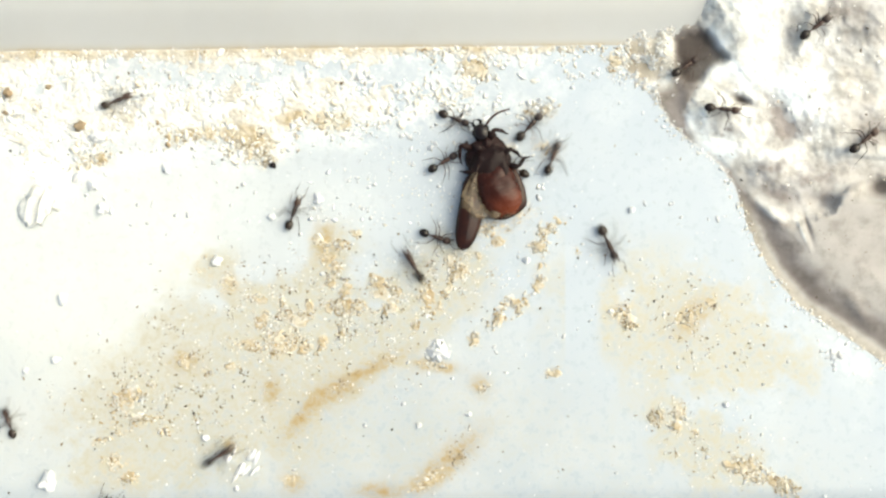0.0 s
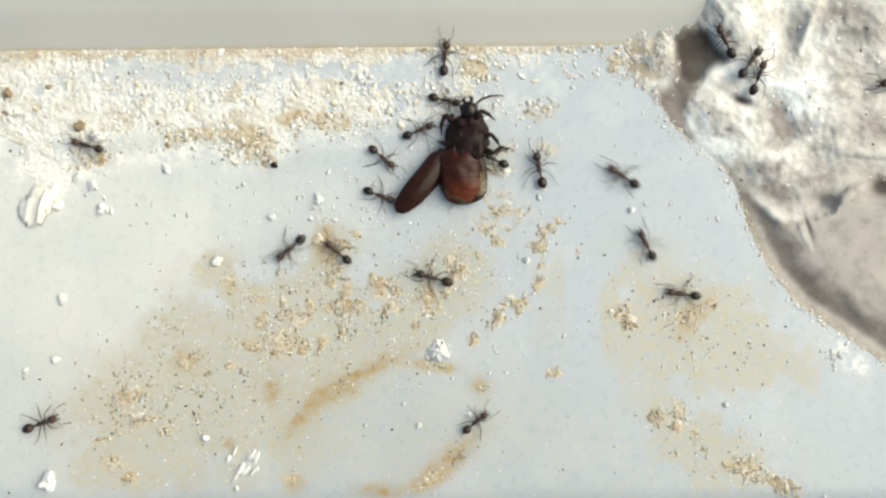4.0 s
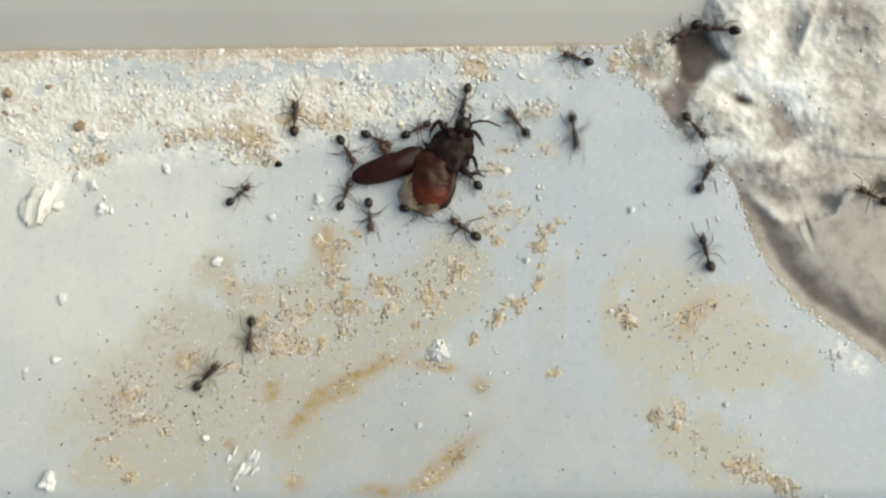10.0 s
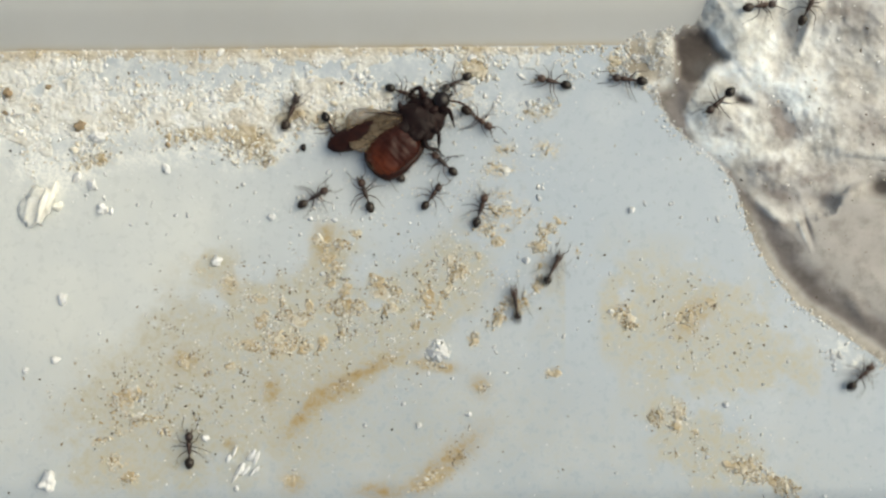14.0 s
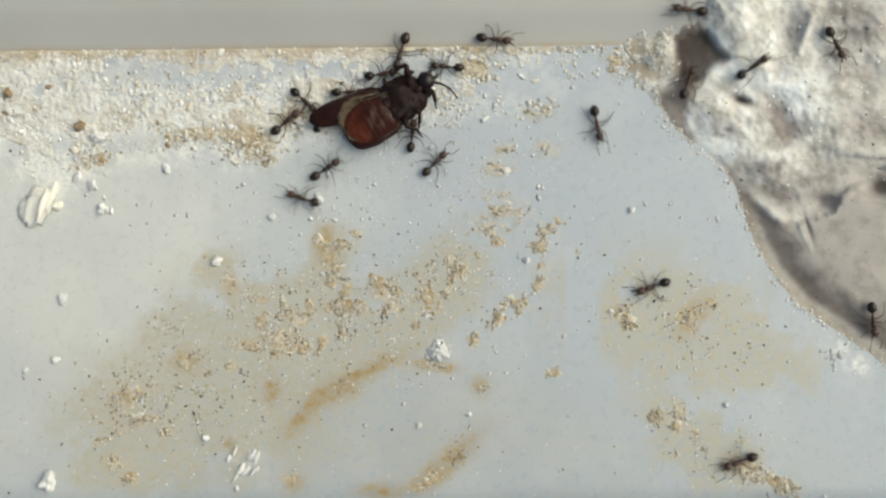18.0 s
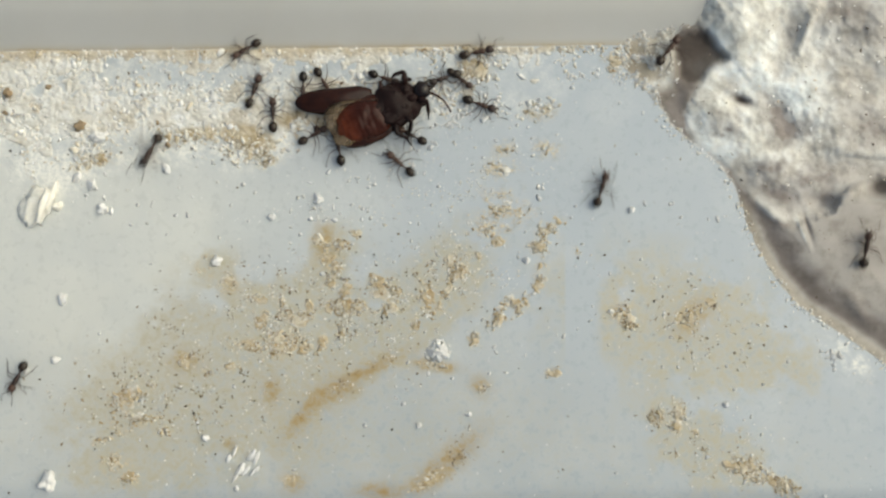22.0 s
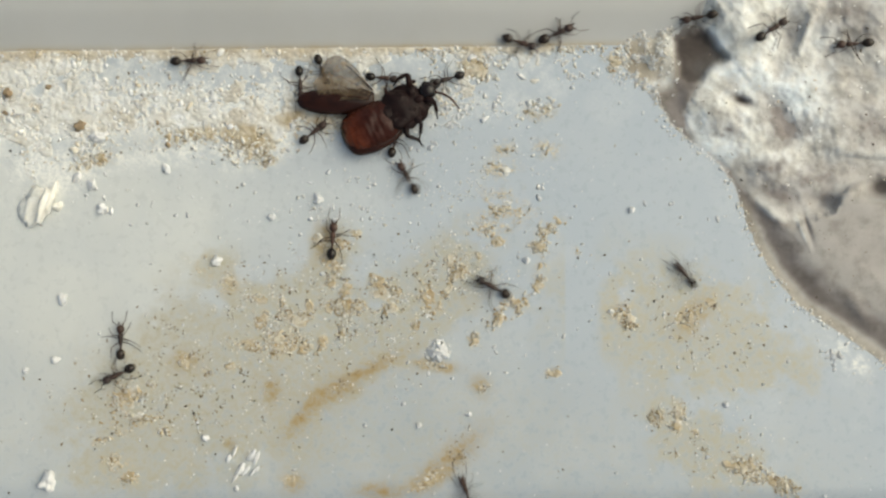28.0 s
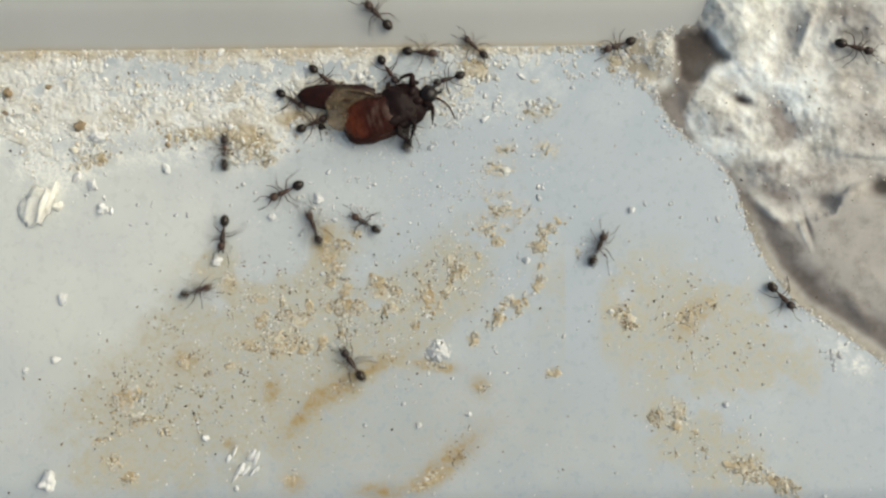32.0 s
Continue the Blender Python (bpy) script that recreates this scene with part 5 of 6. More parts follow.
    crawl(ants[3], [(0, 20, 747, 108), (0.25, 50, 704, 65), (0.5, 80, 660, 22), (1, 182, 667, -25), (1.5, 245, 722, -47), (2, 312, 808, -25), (2.5, 500, 820, 8), (3, 668, 770, 11), (3.5, 813, 755, 20), (4.5, 850, 732, 62), (5.5, 888, 708, 103), (6, 815, 670, 129), (6.5, 779, 574, 98), (7, 787, 558, 63), (7.5, 788, 545, 62), (7.6, 768, 591, 85), (7.8, 728, 658, 140), (8, 690, 718, 187), (8.5, 528, 612, 135), (9, 420, 458, 108), (9.5, 410, 318, 61), (10, 425, 345, 39), (10.5, 497, 348, -9), (11, 563, 365, 24), (11.17, 553, 371, -26), (11.33, 543, 376, -77), (11.5, 533, 382, -127), (11.75, 516, 414, -74), (12, 500, 447, -21), (12.5, 670, 518, 2), (13, 815, 460, 23), (13.5, 716, 348, 64), (14, 765, 348, 53), (14.17, 763, 357, 100), (14.33, 762, 367, 148), (14.5, 760, 376, 195), (16.5, 628, 364, 135), (16.75, 614, 307, 98), (17, 600, 250, 62), (17.7, 704, 195, 43), (18, 707, 192, 45), (19, 703, 194, 44), (20, 697, 196, 41), (20.3, 696, 196, 41), (21, 790, 142, 20), (22, 815, 142, -36), (22.5, 872, 205, -47), (23, 970, 307, -57), (23.5, 1022, 420, -85), (24, 1010, 472, -131), (24.5, 1017, 475, -118), (25, 1023, 472, -80), (25.5, 1020, 468, -37), (26.5, 1175, 584, 16), (27.5, 1330, 700, 69), (28, 1210, 485, 132), (28.5, 1060, 372, 178), (29, 923, 435, 202), (29.5, 780, 488, 135), (30, 783, 402, 90), (30.5, 745, 308, 70), (31, 828, 245, 54), (31.5, 868, 150, 93), (32, 840, 85, 139)], 0.80, 0.84)
    crawl(ants[4], [(0, 390, 805, 33), (0.5, 615, 660, 37), (1, 780, 520, 63), (1.5, 795, 425, 1), (2, 838, 478, 56), (2.25, 843, 466, 101), (2.5, 848, 455, 145), (3, 722, 420, 118), (3.5, 628, 480, 155), (4.5, 584, 376, 110), (5.5, 540, 272, 64), (6, 607, 237, 36), (6.5, 688, 164, 25), (7, 752, 152, -29), (7.25, 732, 156, -97), (7.5, 712, 160, -165), (7.75, 706, 162, -128), (8, 700, 165, -90), (8.5, 667, 180, -117), (9, 666, 222, -52), (9.5, 652, 243, -78), (10, 668, 248, -24), (11, 690, 240, 28), (12, 700, 232, 39), (13, 700, 240, 39), (13.5, 695, 240, 90), (14, 690, 240, 142), (15, 651, 209, 192), (16, 611, 179, 242), (17, 572, 148, 292), (18, 618, 165, 360), (20, 583, 148, 333), (23, 575, 150, 297), (25, 575, 170, 315), (28, 572, 128, 290), (30, 572, 138, 297), (32, 573, 138, 322)], 0.85, 0.23)
    crawl(ants[5], [(0, 1075, 432, -65), (0.5, 1125, 540, -91), (1, 1103, 575, -146), (1.5, 1030, 604, -189), (2, 948, 552, -207), (2.5, 875, 510, -186), (3, 853, 527, -233), (3.5, 828, 485, -196), (5.5, 592, 528, -230), (5.75, 598, 439, -272), (6, 603, 350, -314), (6.17, 574, 348, -362), (6.33, 545, 346, -411), (6.5, 516, 344, -460), (6.75, 560, 392, -423), (7, 605, 440, -386), (7.5, 780, 466, -409), (8, 815, 685, -412), (8.5, 1020, 798, -348), (9, 1198, 628, -294), (9.5, 1208, 526, -287), (10, 1247, 447, -253), (10.5, 1155, 370, -220), (11, 1147, 372, -230), (11.25, 1062, 395, -192), (11.5, 976, 418, -155), (12, 850, 502, -180), (12.5, 650, 405, -219), (13, 613, 362, -283), (13.5, 486, 305, -251), (14, 517, 200, -293), (14.5, 560, 145, -318), (16.5, 671, 72, -354), (17, 712, 90, -365), (17.5, 712, 92, -365), (17.75, 711, 94, -417), (18, 710, 95, -468), (18.5, 695, 88, -531), (19, 598, 115, -506), (19.5, 590, 139, -468), (20, 590, 142, -491), (20.25, 586, 146, -535), (20.5, 583, 150, -578), (21, 548, 112, -549), (21.5, 388, 158, -509), (22, 270, 268, -480), (22.5, 224, 432, -429), (23, 310, 507, -383), (23.5, 416, 628, -385), (24, 580, 645, -333), (24.5, 690, 497, -317), (25, 728, 473, -329), (25.5, 804, 592, -370), (26.5, 882, 554, -304), (27.5, 960, 515, -237), (28, 872, 508, -208), (28.5, 790, 424, -163), (29, 785, 470, -119), (29.5, 700, 560, -110), (30, 697, 690, -89), (30.5, 700, 722, -85), (31, 697, 724, -98), (31.3, 688, 719, -125), (31.5, 674, 704, -170), (31.8, 643, 672, -218), (32, 625, 643, -235)], 0.99, 0.47)
    crawl(ants[6], [(0, 937, 225, 47), (0.17, 929, 235, -2), (0.33, 920, 245, -50), (0.5, 912, 255, -99), (0.67, 916, 262, -151), (0.83, 921, 268, -203), (1, 925, 275, -254), (1.5, 898, 205, -307), (1.75, 914, 218, -367), (2, 930, 230, -428), (2.5, 938, 300, -443), (2.75, 936, 302, -499), (3, 935, 303, -555), (3.5, 954, 318, -624), (5.5, 915, 205, -574), (6, 868, 208, -546), (6.25, 865, 213, -488), (6.5, 862, 218, -430), (6.75, 870, 229, -490), (7, 878, 240, -550), (7.5, 890, 262, -568), (8, 872, 240, -545), (8.25, 884, 239, -596), (8.5, 897, 238, -647), (8.75, 894, 218, -595), (9, 890, 197, -543), (9.17, 910, 186, -487), (9.33, 930, 176, -430), (9.5, 950, 165, -374), (10, 1015, 235, -442), (10.5, 935, 470, -501), (11, 708, 523, -526), (11.5, 628, 545, -510), (12, 583, 585, -517), (12.5, 472, 602, -518), (13, 408, 643, -494), (13.5, 336, 752, -467), (13.67, 337, 766, -521), (13.83, 337, 779, -576), (14, 338, 793, -630), (14.25, 318, 790, -583), (14.5, 298, 788, -536), (16, 60, 830, -528), (16.6, -70, 860, -527), (32, -70, 860, -527)], 0.96, 0.48)
    crawl(ants[7], [(0, 977, 280, 70), (0.5, 1075, 212, 18), (1, 1157, 206, 17), (1.5, 1165, 192, 52), (2, 1185, 170, 61), (2.5, 1203, 168, -2), (3, 1270, 172, 3), (3.5, 1290, 165, 48), (4.5, 1360, 60, 61), (5.2, 1420, -70, 65), (32, 1420, -70, 65)], 0.92, 0.15)
    crawl(ants[8], [(0, 1300, -80, -94), (6.5, 1300, -80, -94), (7.5, 1290, 50, -98), (8, 1280, 100, -129), (8.5, 1170, 172, -136), (9, 1120, 238, -147), (9.5, 990, 280, -194), (10, 915, 218, -231), (10.5, 852, 105, -225), (11, 805, 77, -182), (11.5, 745, 98, -139), (12, 737, 128, -135), (12.17, 765, 119, -82), (12.33, 792, 111, -29), (12.5, 820, 102, 24), (13, 830, 92, 10), (13.5, 890, 88, -17), (13.67, 919, 108, -76), (13.83, 949, 127, -135), (14, 978, 147, -195), (14.5, 940, 136, -202), (16.5, 892, 113, -210), (17, 873, 98, -270), (17.5, 836, 68, -295), (17.75, 856, 70, -331), (18, 875, 72, -367), (18.5, 915, 78, -377), (19, 1020, 118, -383), (19.5, 1167, 184, -372), (20, 1305, 190, -333), (20.5, 1330, 150, -291), (21, 1345, 90, -276), (21.5, 1345, 20, -270), (22, 1345, -70, -270), (32, 1345, -70, -270)], 0.92, 0.87)
    crawl(ants[9], [(0, 1277, 195, -7), (0.5, 1320, 200, 2), (1, 1433, 185, 48), (1.5, 1430, 142, 99), (1.75, 1428, 136, 158), (2, 1425, 130, 217), (2.5, 1415, 150, 200), (3, 1365, 155, 168), (3.25, 1348, 145, 120), (3.5, 1332, 135, 72), (5.5, 1362, 140, 74), (6, 1350, 95, 83), (6.5, 1370, 50, 59), (7, 1395, 18, 74), (7.5, 1400, -60, 86), (32, 1400, -60, 86)], 0.90, 0.74)
    crawl(ants[10], [(0, 1440, 50, 37), (0.25, 1460, 35, 91), (0.5, 1480, 20, 145), (0.75, 1448, 22, 186), (1, 1415, 25, 226), (1.25, 1428, 35, 278), (1.5, 1440, 45, 330), (1.75, 1465, 58, 281), (2, 1490, 70, 233), (2.5, 1390, 80, 179), (3, 1320, 72, 187), (3.5, 1284, 88, 137), (5.5, 1266, 32, 68), (6, 1305, 15, 10), (6.5, 1335, 18, -6), (6.67, 1337, 19, -65), (6.83, 1338, 19, -124), (7, 1340, 20, -183), (7.5, 1300, 18, -178), (8, 1255, 22, -155), (8.5, 1212, 55, -159), (9, 1203, 45, -175), (9.5, 1205, 52, -175), (10, 1210, 60, -145), (10.25, 1212, 68, -106), (10.5, 1215, 75, -68), (11, 1220, 85, -99), (11.5, 1212, 102, -123), (12, 1188, 135, -147), (12.5, 1140, 153, -174), (13, 1135, 143, -199), (13.5, 1133, 138, -168), (14, 1110, 143, -187), (14.5, 1060, 130, -202), (16.5, 1031, 112, -206), (16.75, 1038, 117, -146), (17, 1045, 122, -86), (17.5, 1037, 165, -83), (18, 1055, 222, -79), (18.5, 1062, 290, -106), (19, 1038, 307, -165), (19.5, 996, 310, -201), (20, 938, 270, -226), (20.5, 905, 222, -222), (21, 852, 190, -196), (21.5, 832, 197, -196), (21.67, 838, 194, -137), (21.83, 844, 190, -79), (22, 850, 187, -20), (22.25, 858, 214, -69), (22.5, 866, 240, -119), (22.75, 816, 268, -155), (23, 765, 297, -191), (23.5, 703, 312, -170), (24, 660, 317, -144), (24.5, 575, 428, -137), (25, 425, 533, -143), (25.5, 300, 632, -152), (27.5, 195, 668, -161), (28, 212, 662, -153), (28.17, 264, 631, -208), (28.33, 317, 601, -262), (28.5, 369, 570, -316), (29, 517, 365, -259), (29.5, 455, 305, -268), (30, 490, 250, -330), (30.5, 470, 290, -388), (30.67, 509, 284, -435), (30.83, 548, 278, -483), (31, 587, 272, -530), (31.5, 505, 285, -541), (31.75, 452, 278, -585), (32, 400, 270, -630)], 0.93, 0.06)
    crawl(ants[11], [(0, 1525, 250, 38), (0.5, 1538, 240, 97), (0.75, 1532, 234, 165), (1, 1525, 228, 232), (1.5, 1510, 270, 235), (2, 1470, 312, 222), (2.5, 1296, 448, 192), (3, 1235, 438, 147), (3.5, 1226, 390, 133), (4.1, 1080, 300, 150), (4.8, 980, 205, 200), (5.5, 939, 199, 265), (5.6, 955, 190, 290), (5.9, 1008, 269, 285), (6, 1003, 307, 270), (6.1, 989, 335, 250), (6.2, 983, 321, 215), (6.3, 978, 295, 180), (6.4, 968, 272, 165), (6.5, 919, 234, 150), (6.6, 900, 239, 165), (6.8, 898, 251, 172), (7, 868, 235, 165), (7.2, 851, 219, 140), (7.6, 858, 222, 170), (8, 838, 228, 190), (8.4, 815, 245, 170), (8.8, 796, 256, 140), (9.5, 700, 290, 135), (10, 690, 280, 123), (10.5, 655, 222, 71), (11, 812, 122, 15), (11.5, 1016, 116, -14), (12, 1190, 205, -60), (12.5, 1205, 375, -68), (13, 1335, 553, -32), (13.5, 1425, 712, -11), (14, 1520, 665, 45), (14.5, 1400, 482, 31), (16.5, 1530, 535, -22), (17, 1530, 538, 36), (17.25, 1526, 535, -13), (17.5, 1522, 532, -61), (18, 1540, 565, -78), (18.5, 1530, 560, -85), (19, 1558, 690, -76), (19.5, 1590, 800, -65), (20, 1640, 880, -58), (32, 1640, 880, -58)], 0.94, 0.59)
    crawl(ants[12], [(0, 1210, 120, 34), (0.5, 1240, 100, 55), (1, 1255, 60, 77), (1.5, 1262, 10, 87), (2, 1262, -80, 90), (32, 1262, -80, 90)], 0.86, 0.03)
    crawl(ants[13], [(0, 1640, 140, -180), (0.5, 1600, 140, -171), (1, 1555, 152, -196), (1.5, 1470, 95, -195), (1.67, 1457, 97, -136), (1.83, 1443, 98, -77), (2, 1430, 100, -18), (2.5, 1510, 107, -9), (3, 1610, 130, -13), (32, 1610, 130, -13)], 0.96, 0.47)
    crawl(ants[14], [(0, 180, 905, 60), (0.5, 231, 818, 48), (1, 342, 730, 50), (1.5, 447, 559, 73), (2, 462, 415, 85), (2.25, 491, 414, 40), (2.5, 520, 412, -5), (2.67, 560, 420, 54), (2.83, 600, 428, 112), (3, 640, 436, 171), (3.5, 570, 378, 200), (4.5, 479, 559, 249), (5.5, 388, 740, 298), (6, 655, 843, 321), (6.5, 720, 930, 307), (32, 720, 930, 307)], 0.94, 0.88)
    crawl(ants[15], [(0, 250, 920, 143), (1.5, 230, 905, 137), (2, 184, 858, 146), (2.5, 86, 813, 141), (3, 46, 765, 103), (3.25, 56, 760, 64), (3.5, 66, 755, 25), (5.5, 132, 724, 16), (6, 360, 687, -7), (6.5, 624, 780, 8), (7, 850, 655, 39), (7.5, 1048, 444, 81), (8, 1015, 340, 146), (8.5, 870, 328, 186), (9, 806, 345, 161), (9.25, 809, 358, 223), (9.5, 812, 370, 285), (9.75, 817, 388, 215), (10, 822, 405, 146), (10.5, 795, 395, 160), (11, 803, 400, 98), (11.5, 735, 430, 153), (12, 706, 365, 129), (13, 712, 352, 112), (14, 690, 300, 140), (14.35, 709, 262, 94), (14.7, 729, 224, 48), (17, 694, 202, 38), (18, 707, 192, 45), (18.8, 704, 193, 44), (19.15, 612, 217, 102), (19.5, 520, 240, 161), (19.67, 520, 243, 209), (19.83, 520, 247, 257), (20, 520, 250, 305), (20.5, 558, 305, 305), (21, 645, 425, 335), (21.5, 868, 434, 374), (22, 1063, 335, 432), (22.5, 1028, 215, 490), (23, 898, 137, 519), (23.5, 837, 168, 567), (24, 840, 167, 548), (24.25, 834, 170, 486), (24.5, 828, 172, 424), (24.75, 836, 164, 476), (25, 843, 157, 528), (25.25, 829, 162, 565), (25.5, 815, 168, 602), (27.5, 800, 236, 600), (27.75, 761, 276, 540), (28, 722, 315, 481), (28.5, 628, 316, 443), (29, 690, 280, 479), (29.5, 660, 275, 510), (29.67, 658, 271, 566), (29.83, 657, 266, 622), (30, 655, 262, 678), (30.5, 690, 300, 655), (31, 718, 415, 675), (31.17, 679, 447, 622), (31.33, 639, 480, 569), (31.5, 600, 512, 517), (32, 557, 402, 471)], 0.94, 0.92)
    crawl(ants[16], [(0, 1640, 400, -135), (2.5, 1600, 440, -139), (3, 1510, 510, -164), (3.5, 1292, 508, -176), (5.5, 948, 556, -226), (5.9, 933, 417, -243), (6.1, 938, 403, -255), (6.2, 962, 391, -290), (6.3, 983, 377, -285), (6.4, 994, 335, -268), (6.5, 1015, 318, -250), (6.6, 1023, 335, -215), (6.7, 999, 346, -195), (6.8, 985, 360, -180), (6.9, 971, 382, -180), (7, 931, 384, -178), (7.2, 860, 380, -178), (7.4, 846, 391, -180), (7.5, 795, 400, -185), (7.6, 742, 403, -195), (8, 705, 362, -246), (9, 695, 365, -225), (9.5, 672, 372, -156), (9.75, 664, 377, -121), (10, 655, 382, -85), (10.5, 575, 470, -84), (10.75, 612, 512, -50), (11, 650, 555, -20), (11.5, 650, 545, -57), (12, 690, 580, -53), (12.5, 812, 808, -39), (12.75, 890, 838, 10), (13, 968, 868, 60), (13.5, 936, 788, 103), (14, 912, 537, 98), (14.5, 888, 404, 107), (16.5, 818, 236, 113), (17, 820, 245, 172), (17.5, 677, 304, 200), (18, 537, 352, 161), (18.25, 478, 284, 121), (18.5, 418, 216, 81), (19, 497, 140, 70), (19.25, 494, 119, 111), (19.5, 490, 98, 153), (20, 393, 98, 164), (20.5, 292, 128, 224), (21, 212, 308, 237), (21.5, 75, 472, 246), (22, 35, 668, 243), (22.5, 10, 690, 260), (23, 22, 720, 326), (23.5, 90, 745, 336), (24, 230, 815, 386), (24.25, 280, 872, 348), (24.5, 330, 930, 311), (32, 330, 930, 311)], 0.88, 0.80)
    crawl(ants[17], [(0, 1560, 930, 166), (2.5, 1520, 920, 140), (3, 1415, 775, 131), (3.5, 1197, 551, 124), (5.5, 975, 80, 100), (5.75, 982, 80, 136), (6, 988, 79, 173), (6.5, 1000, 108, 242), (6.75, 986, 114, 280), (7, 972, 120, 317), (7.5, 1027, 156, 354), (7.67, 1046, 151, 303), (7.83, 1064, 145, 252), (8, 1083, 140, 202), (8.5, 1088, 138, 243), (9, 1080, 154, 177), (9.17, 1096, 159, 230), (9.33, 1113, 163, 283), (9.5, 1129, 168, 335), (10, 1228, 226, 310), (10.25, 1233, 244, 262), (10.5, 1238, 262, 214), (11, 1183, 265, 206), (11.5, 1140, 305, 244), (12, 1113, 467, 253), (12.5, 1037, 640, 242), (12.67, 1006, 692, 299), (12.83, 974, 745, 357), (13, 943, 797, 414), (13.17, 919, 808, 354), (13.33, 894, 819, 294), (13.5, 870, 830, 234), (13.9, 845, 940, 257), (32, 845, 940, 257)], 0.88, 0.94)
    crawl(ants[18], [(0, 830, -90, -72), (4.5, 840, -60, -74), (5.5, 875, 72, -53), (6, 922, 103, -40), (6.5, 1029, 208, -47), (7, 1148, 345, -34), (7.5, 1305, 406, -20), (8, 1495, 470, -56), (8.5, 1505, 575, -49), (9, 1570, 600, -17), (9.3, 1650, 620, -14), (32, 1650, 620, -14)], 0.97, 0.10)
    crawl(ants[19], [(0, 1180, -80, -63), (4, 1190, -60, -92), (4.75, 1172, 44, -138), (5.5, 1153, 149, -184), (6, 1117, 95, -222), (6.5, 1102, 98, -169), (7, 1110, 95, -232), (7.5, 1118, 90, -232), (8, 1117, 88, -231), (8.5, 1125, 87, -231), (9, 1127, 80, -239), (9.5, 1066, 113, -170), (10, 1020, 105, -198), (10.17, 1031, 102, -245), (10.33, 1041, 99, -293), (10.5, 1052, 96, -341), (11, 1120, 70, -344), (11.5, 1150, 65, -351), (12, 1180, 60, -354), (12.5, 1197, 60, -345), (13, 1213, 52, -316), (13.5, 1255, 5, -302), (13.8, 1290, -70, -295), (32, 1290, -70, -295)], 0.83, 0.22)
    crawl(ants[20], [(0, 1640, 150, -180), (5, 1570, 150, -180), (5.5, 1540, 150, -180), (5.67, 1542, 151, -239), (5.83, 1543, 152, -297), (6, 1545, 153, -356), (6.5, 1590, 150, -359), (7, 1650, 150, -360), (32, 1650, 150, -360)], 0.98, 0.44)
    crawl(ants[21], [(0, 1560, 940, 122), (8.3, 1560, 930, 122), (8.5, 1535, 890, 119), (9, 1427, 675, 121), (9.5, 1248, 420, 106), (10, 1245, 313, 65), (10.2, 1273, 303, 42), (10.4, 1272, 311, 50), (10.5, 1263, 316, 68), (10.7, 1224, 335, 125), (11, 1217, 365, 143), (11.5, 1232, 272, 130), (11.75, 1125, 247, 180), (12, 1018, 222, 230), (12.5, 930, 98, 200), (13, 950, 140, 267), (13.5, 868, 355, 240), (13.67, 862, 361, 184), (13.83, 856, 366, 128), (14, 850, 372, 72), (14.5, 968, 312, 29), (16.5, 1084, 244, -9), (16.75, 1120, 274, -46), (17, 1157, 305, -83), (17.5, 1216, 420, -98), (18, 1152, 508, -160), (18.5, 1118, 492, -187), (19, 970, 498, -170), (19.5, 780, 556, -203), (20, 675, 408, -234), (20.25, 646, 368, -287), (20.5, 616, 328, -340), (20.75, 642, 343, -276), (21, 668, 358, -212), (21.5, 600, 318, -243), (22, 600, 262, -259), (22.35, 633, 241, -296), (22.7, 665, 220, -334), (23, 664, 218, -338), (24, 668, 239, -322), (25, 667, 211, -326), (25.5, 670, 219, -323), (27.5, 678, 234, -317), (28, 685, 232, -315), (29, 683, 235, -316), (29.3, 681, 235, -317), (30, 560, 145, -253), (30.5, 555, 125, -257), (30.75, 552, 114, -299), (31, 550, 103, -342), (31.5, 665, 88, -359), (32, 745, 95, -365)], 0.92, 0.30)
    crawl(ants[22], [(0, 1620, 380, 157), (9, 1620, 380, 157), (10.5, 1500, 330, 151), (11.5, 1330, 215, 142), (12, 1280, 172, 82), (12.25, 1322, 137, 45), (12.5, 1364, 102, 8), (13, 1400, 123, -9), (13.25, 1398, 106, 34), (13.5, 1396, 90, 76), (14, 1428, 14, 67), (14.17, 1426, 16, 16), (14.33, 1425, 18, -35), (14.5, 1423, 20, -87), (16.5, 1424, 38, -34), (17, 1455, 45, -16), (17.5, 1482, 54, -66), (18, 1475, 80, -61), (18.5, 1510, 113, -38), (19, 1550, 140, -7), (19.5, 1640, 125, 9), (32, 1640, 125, 9)], 0.90, 0.39)
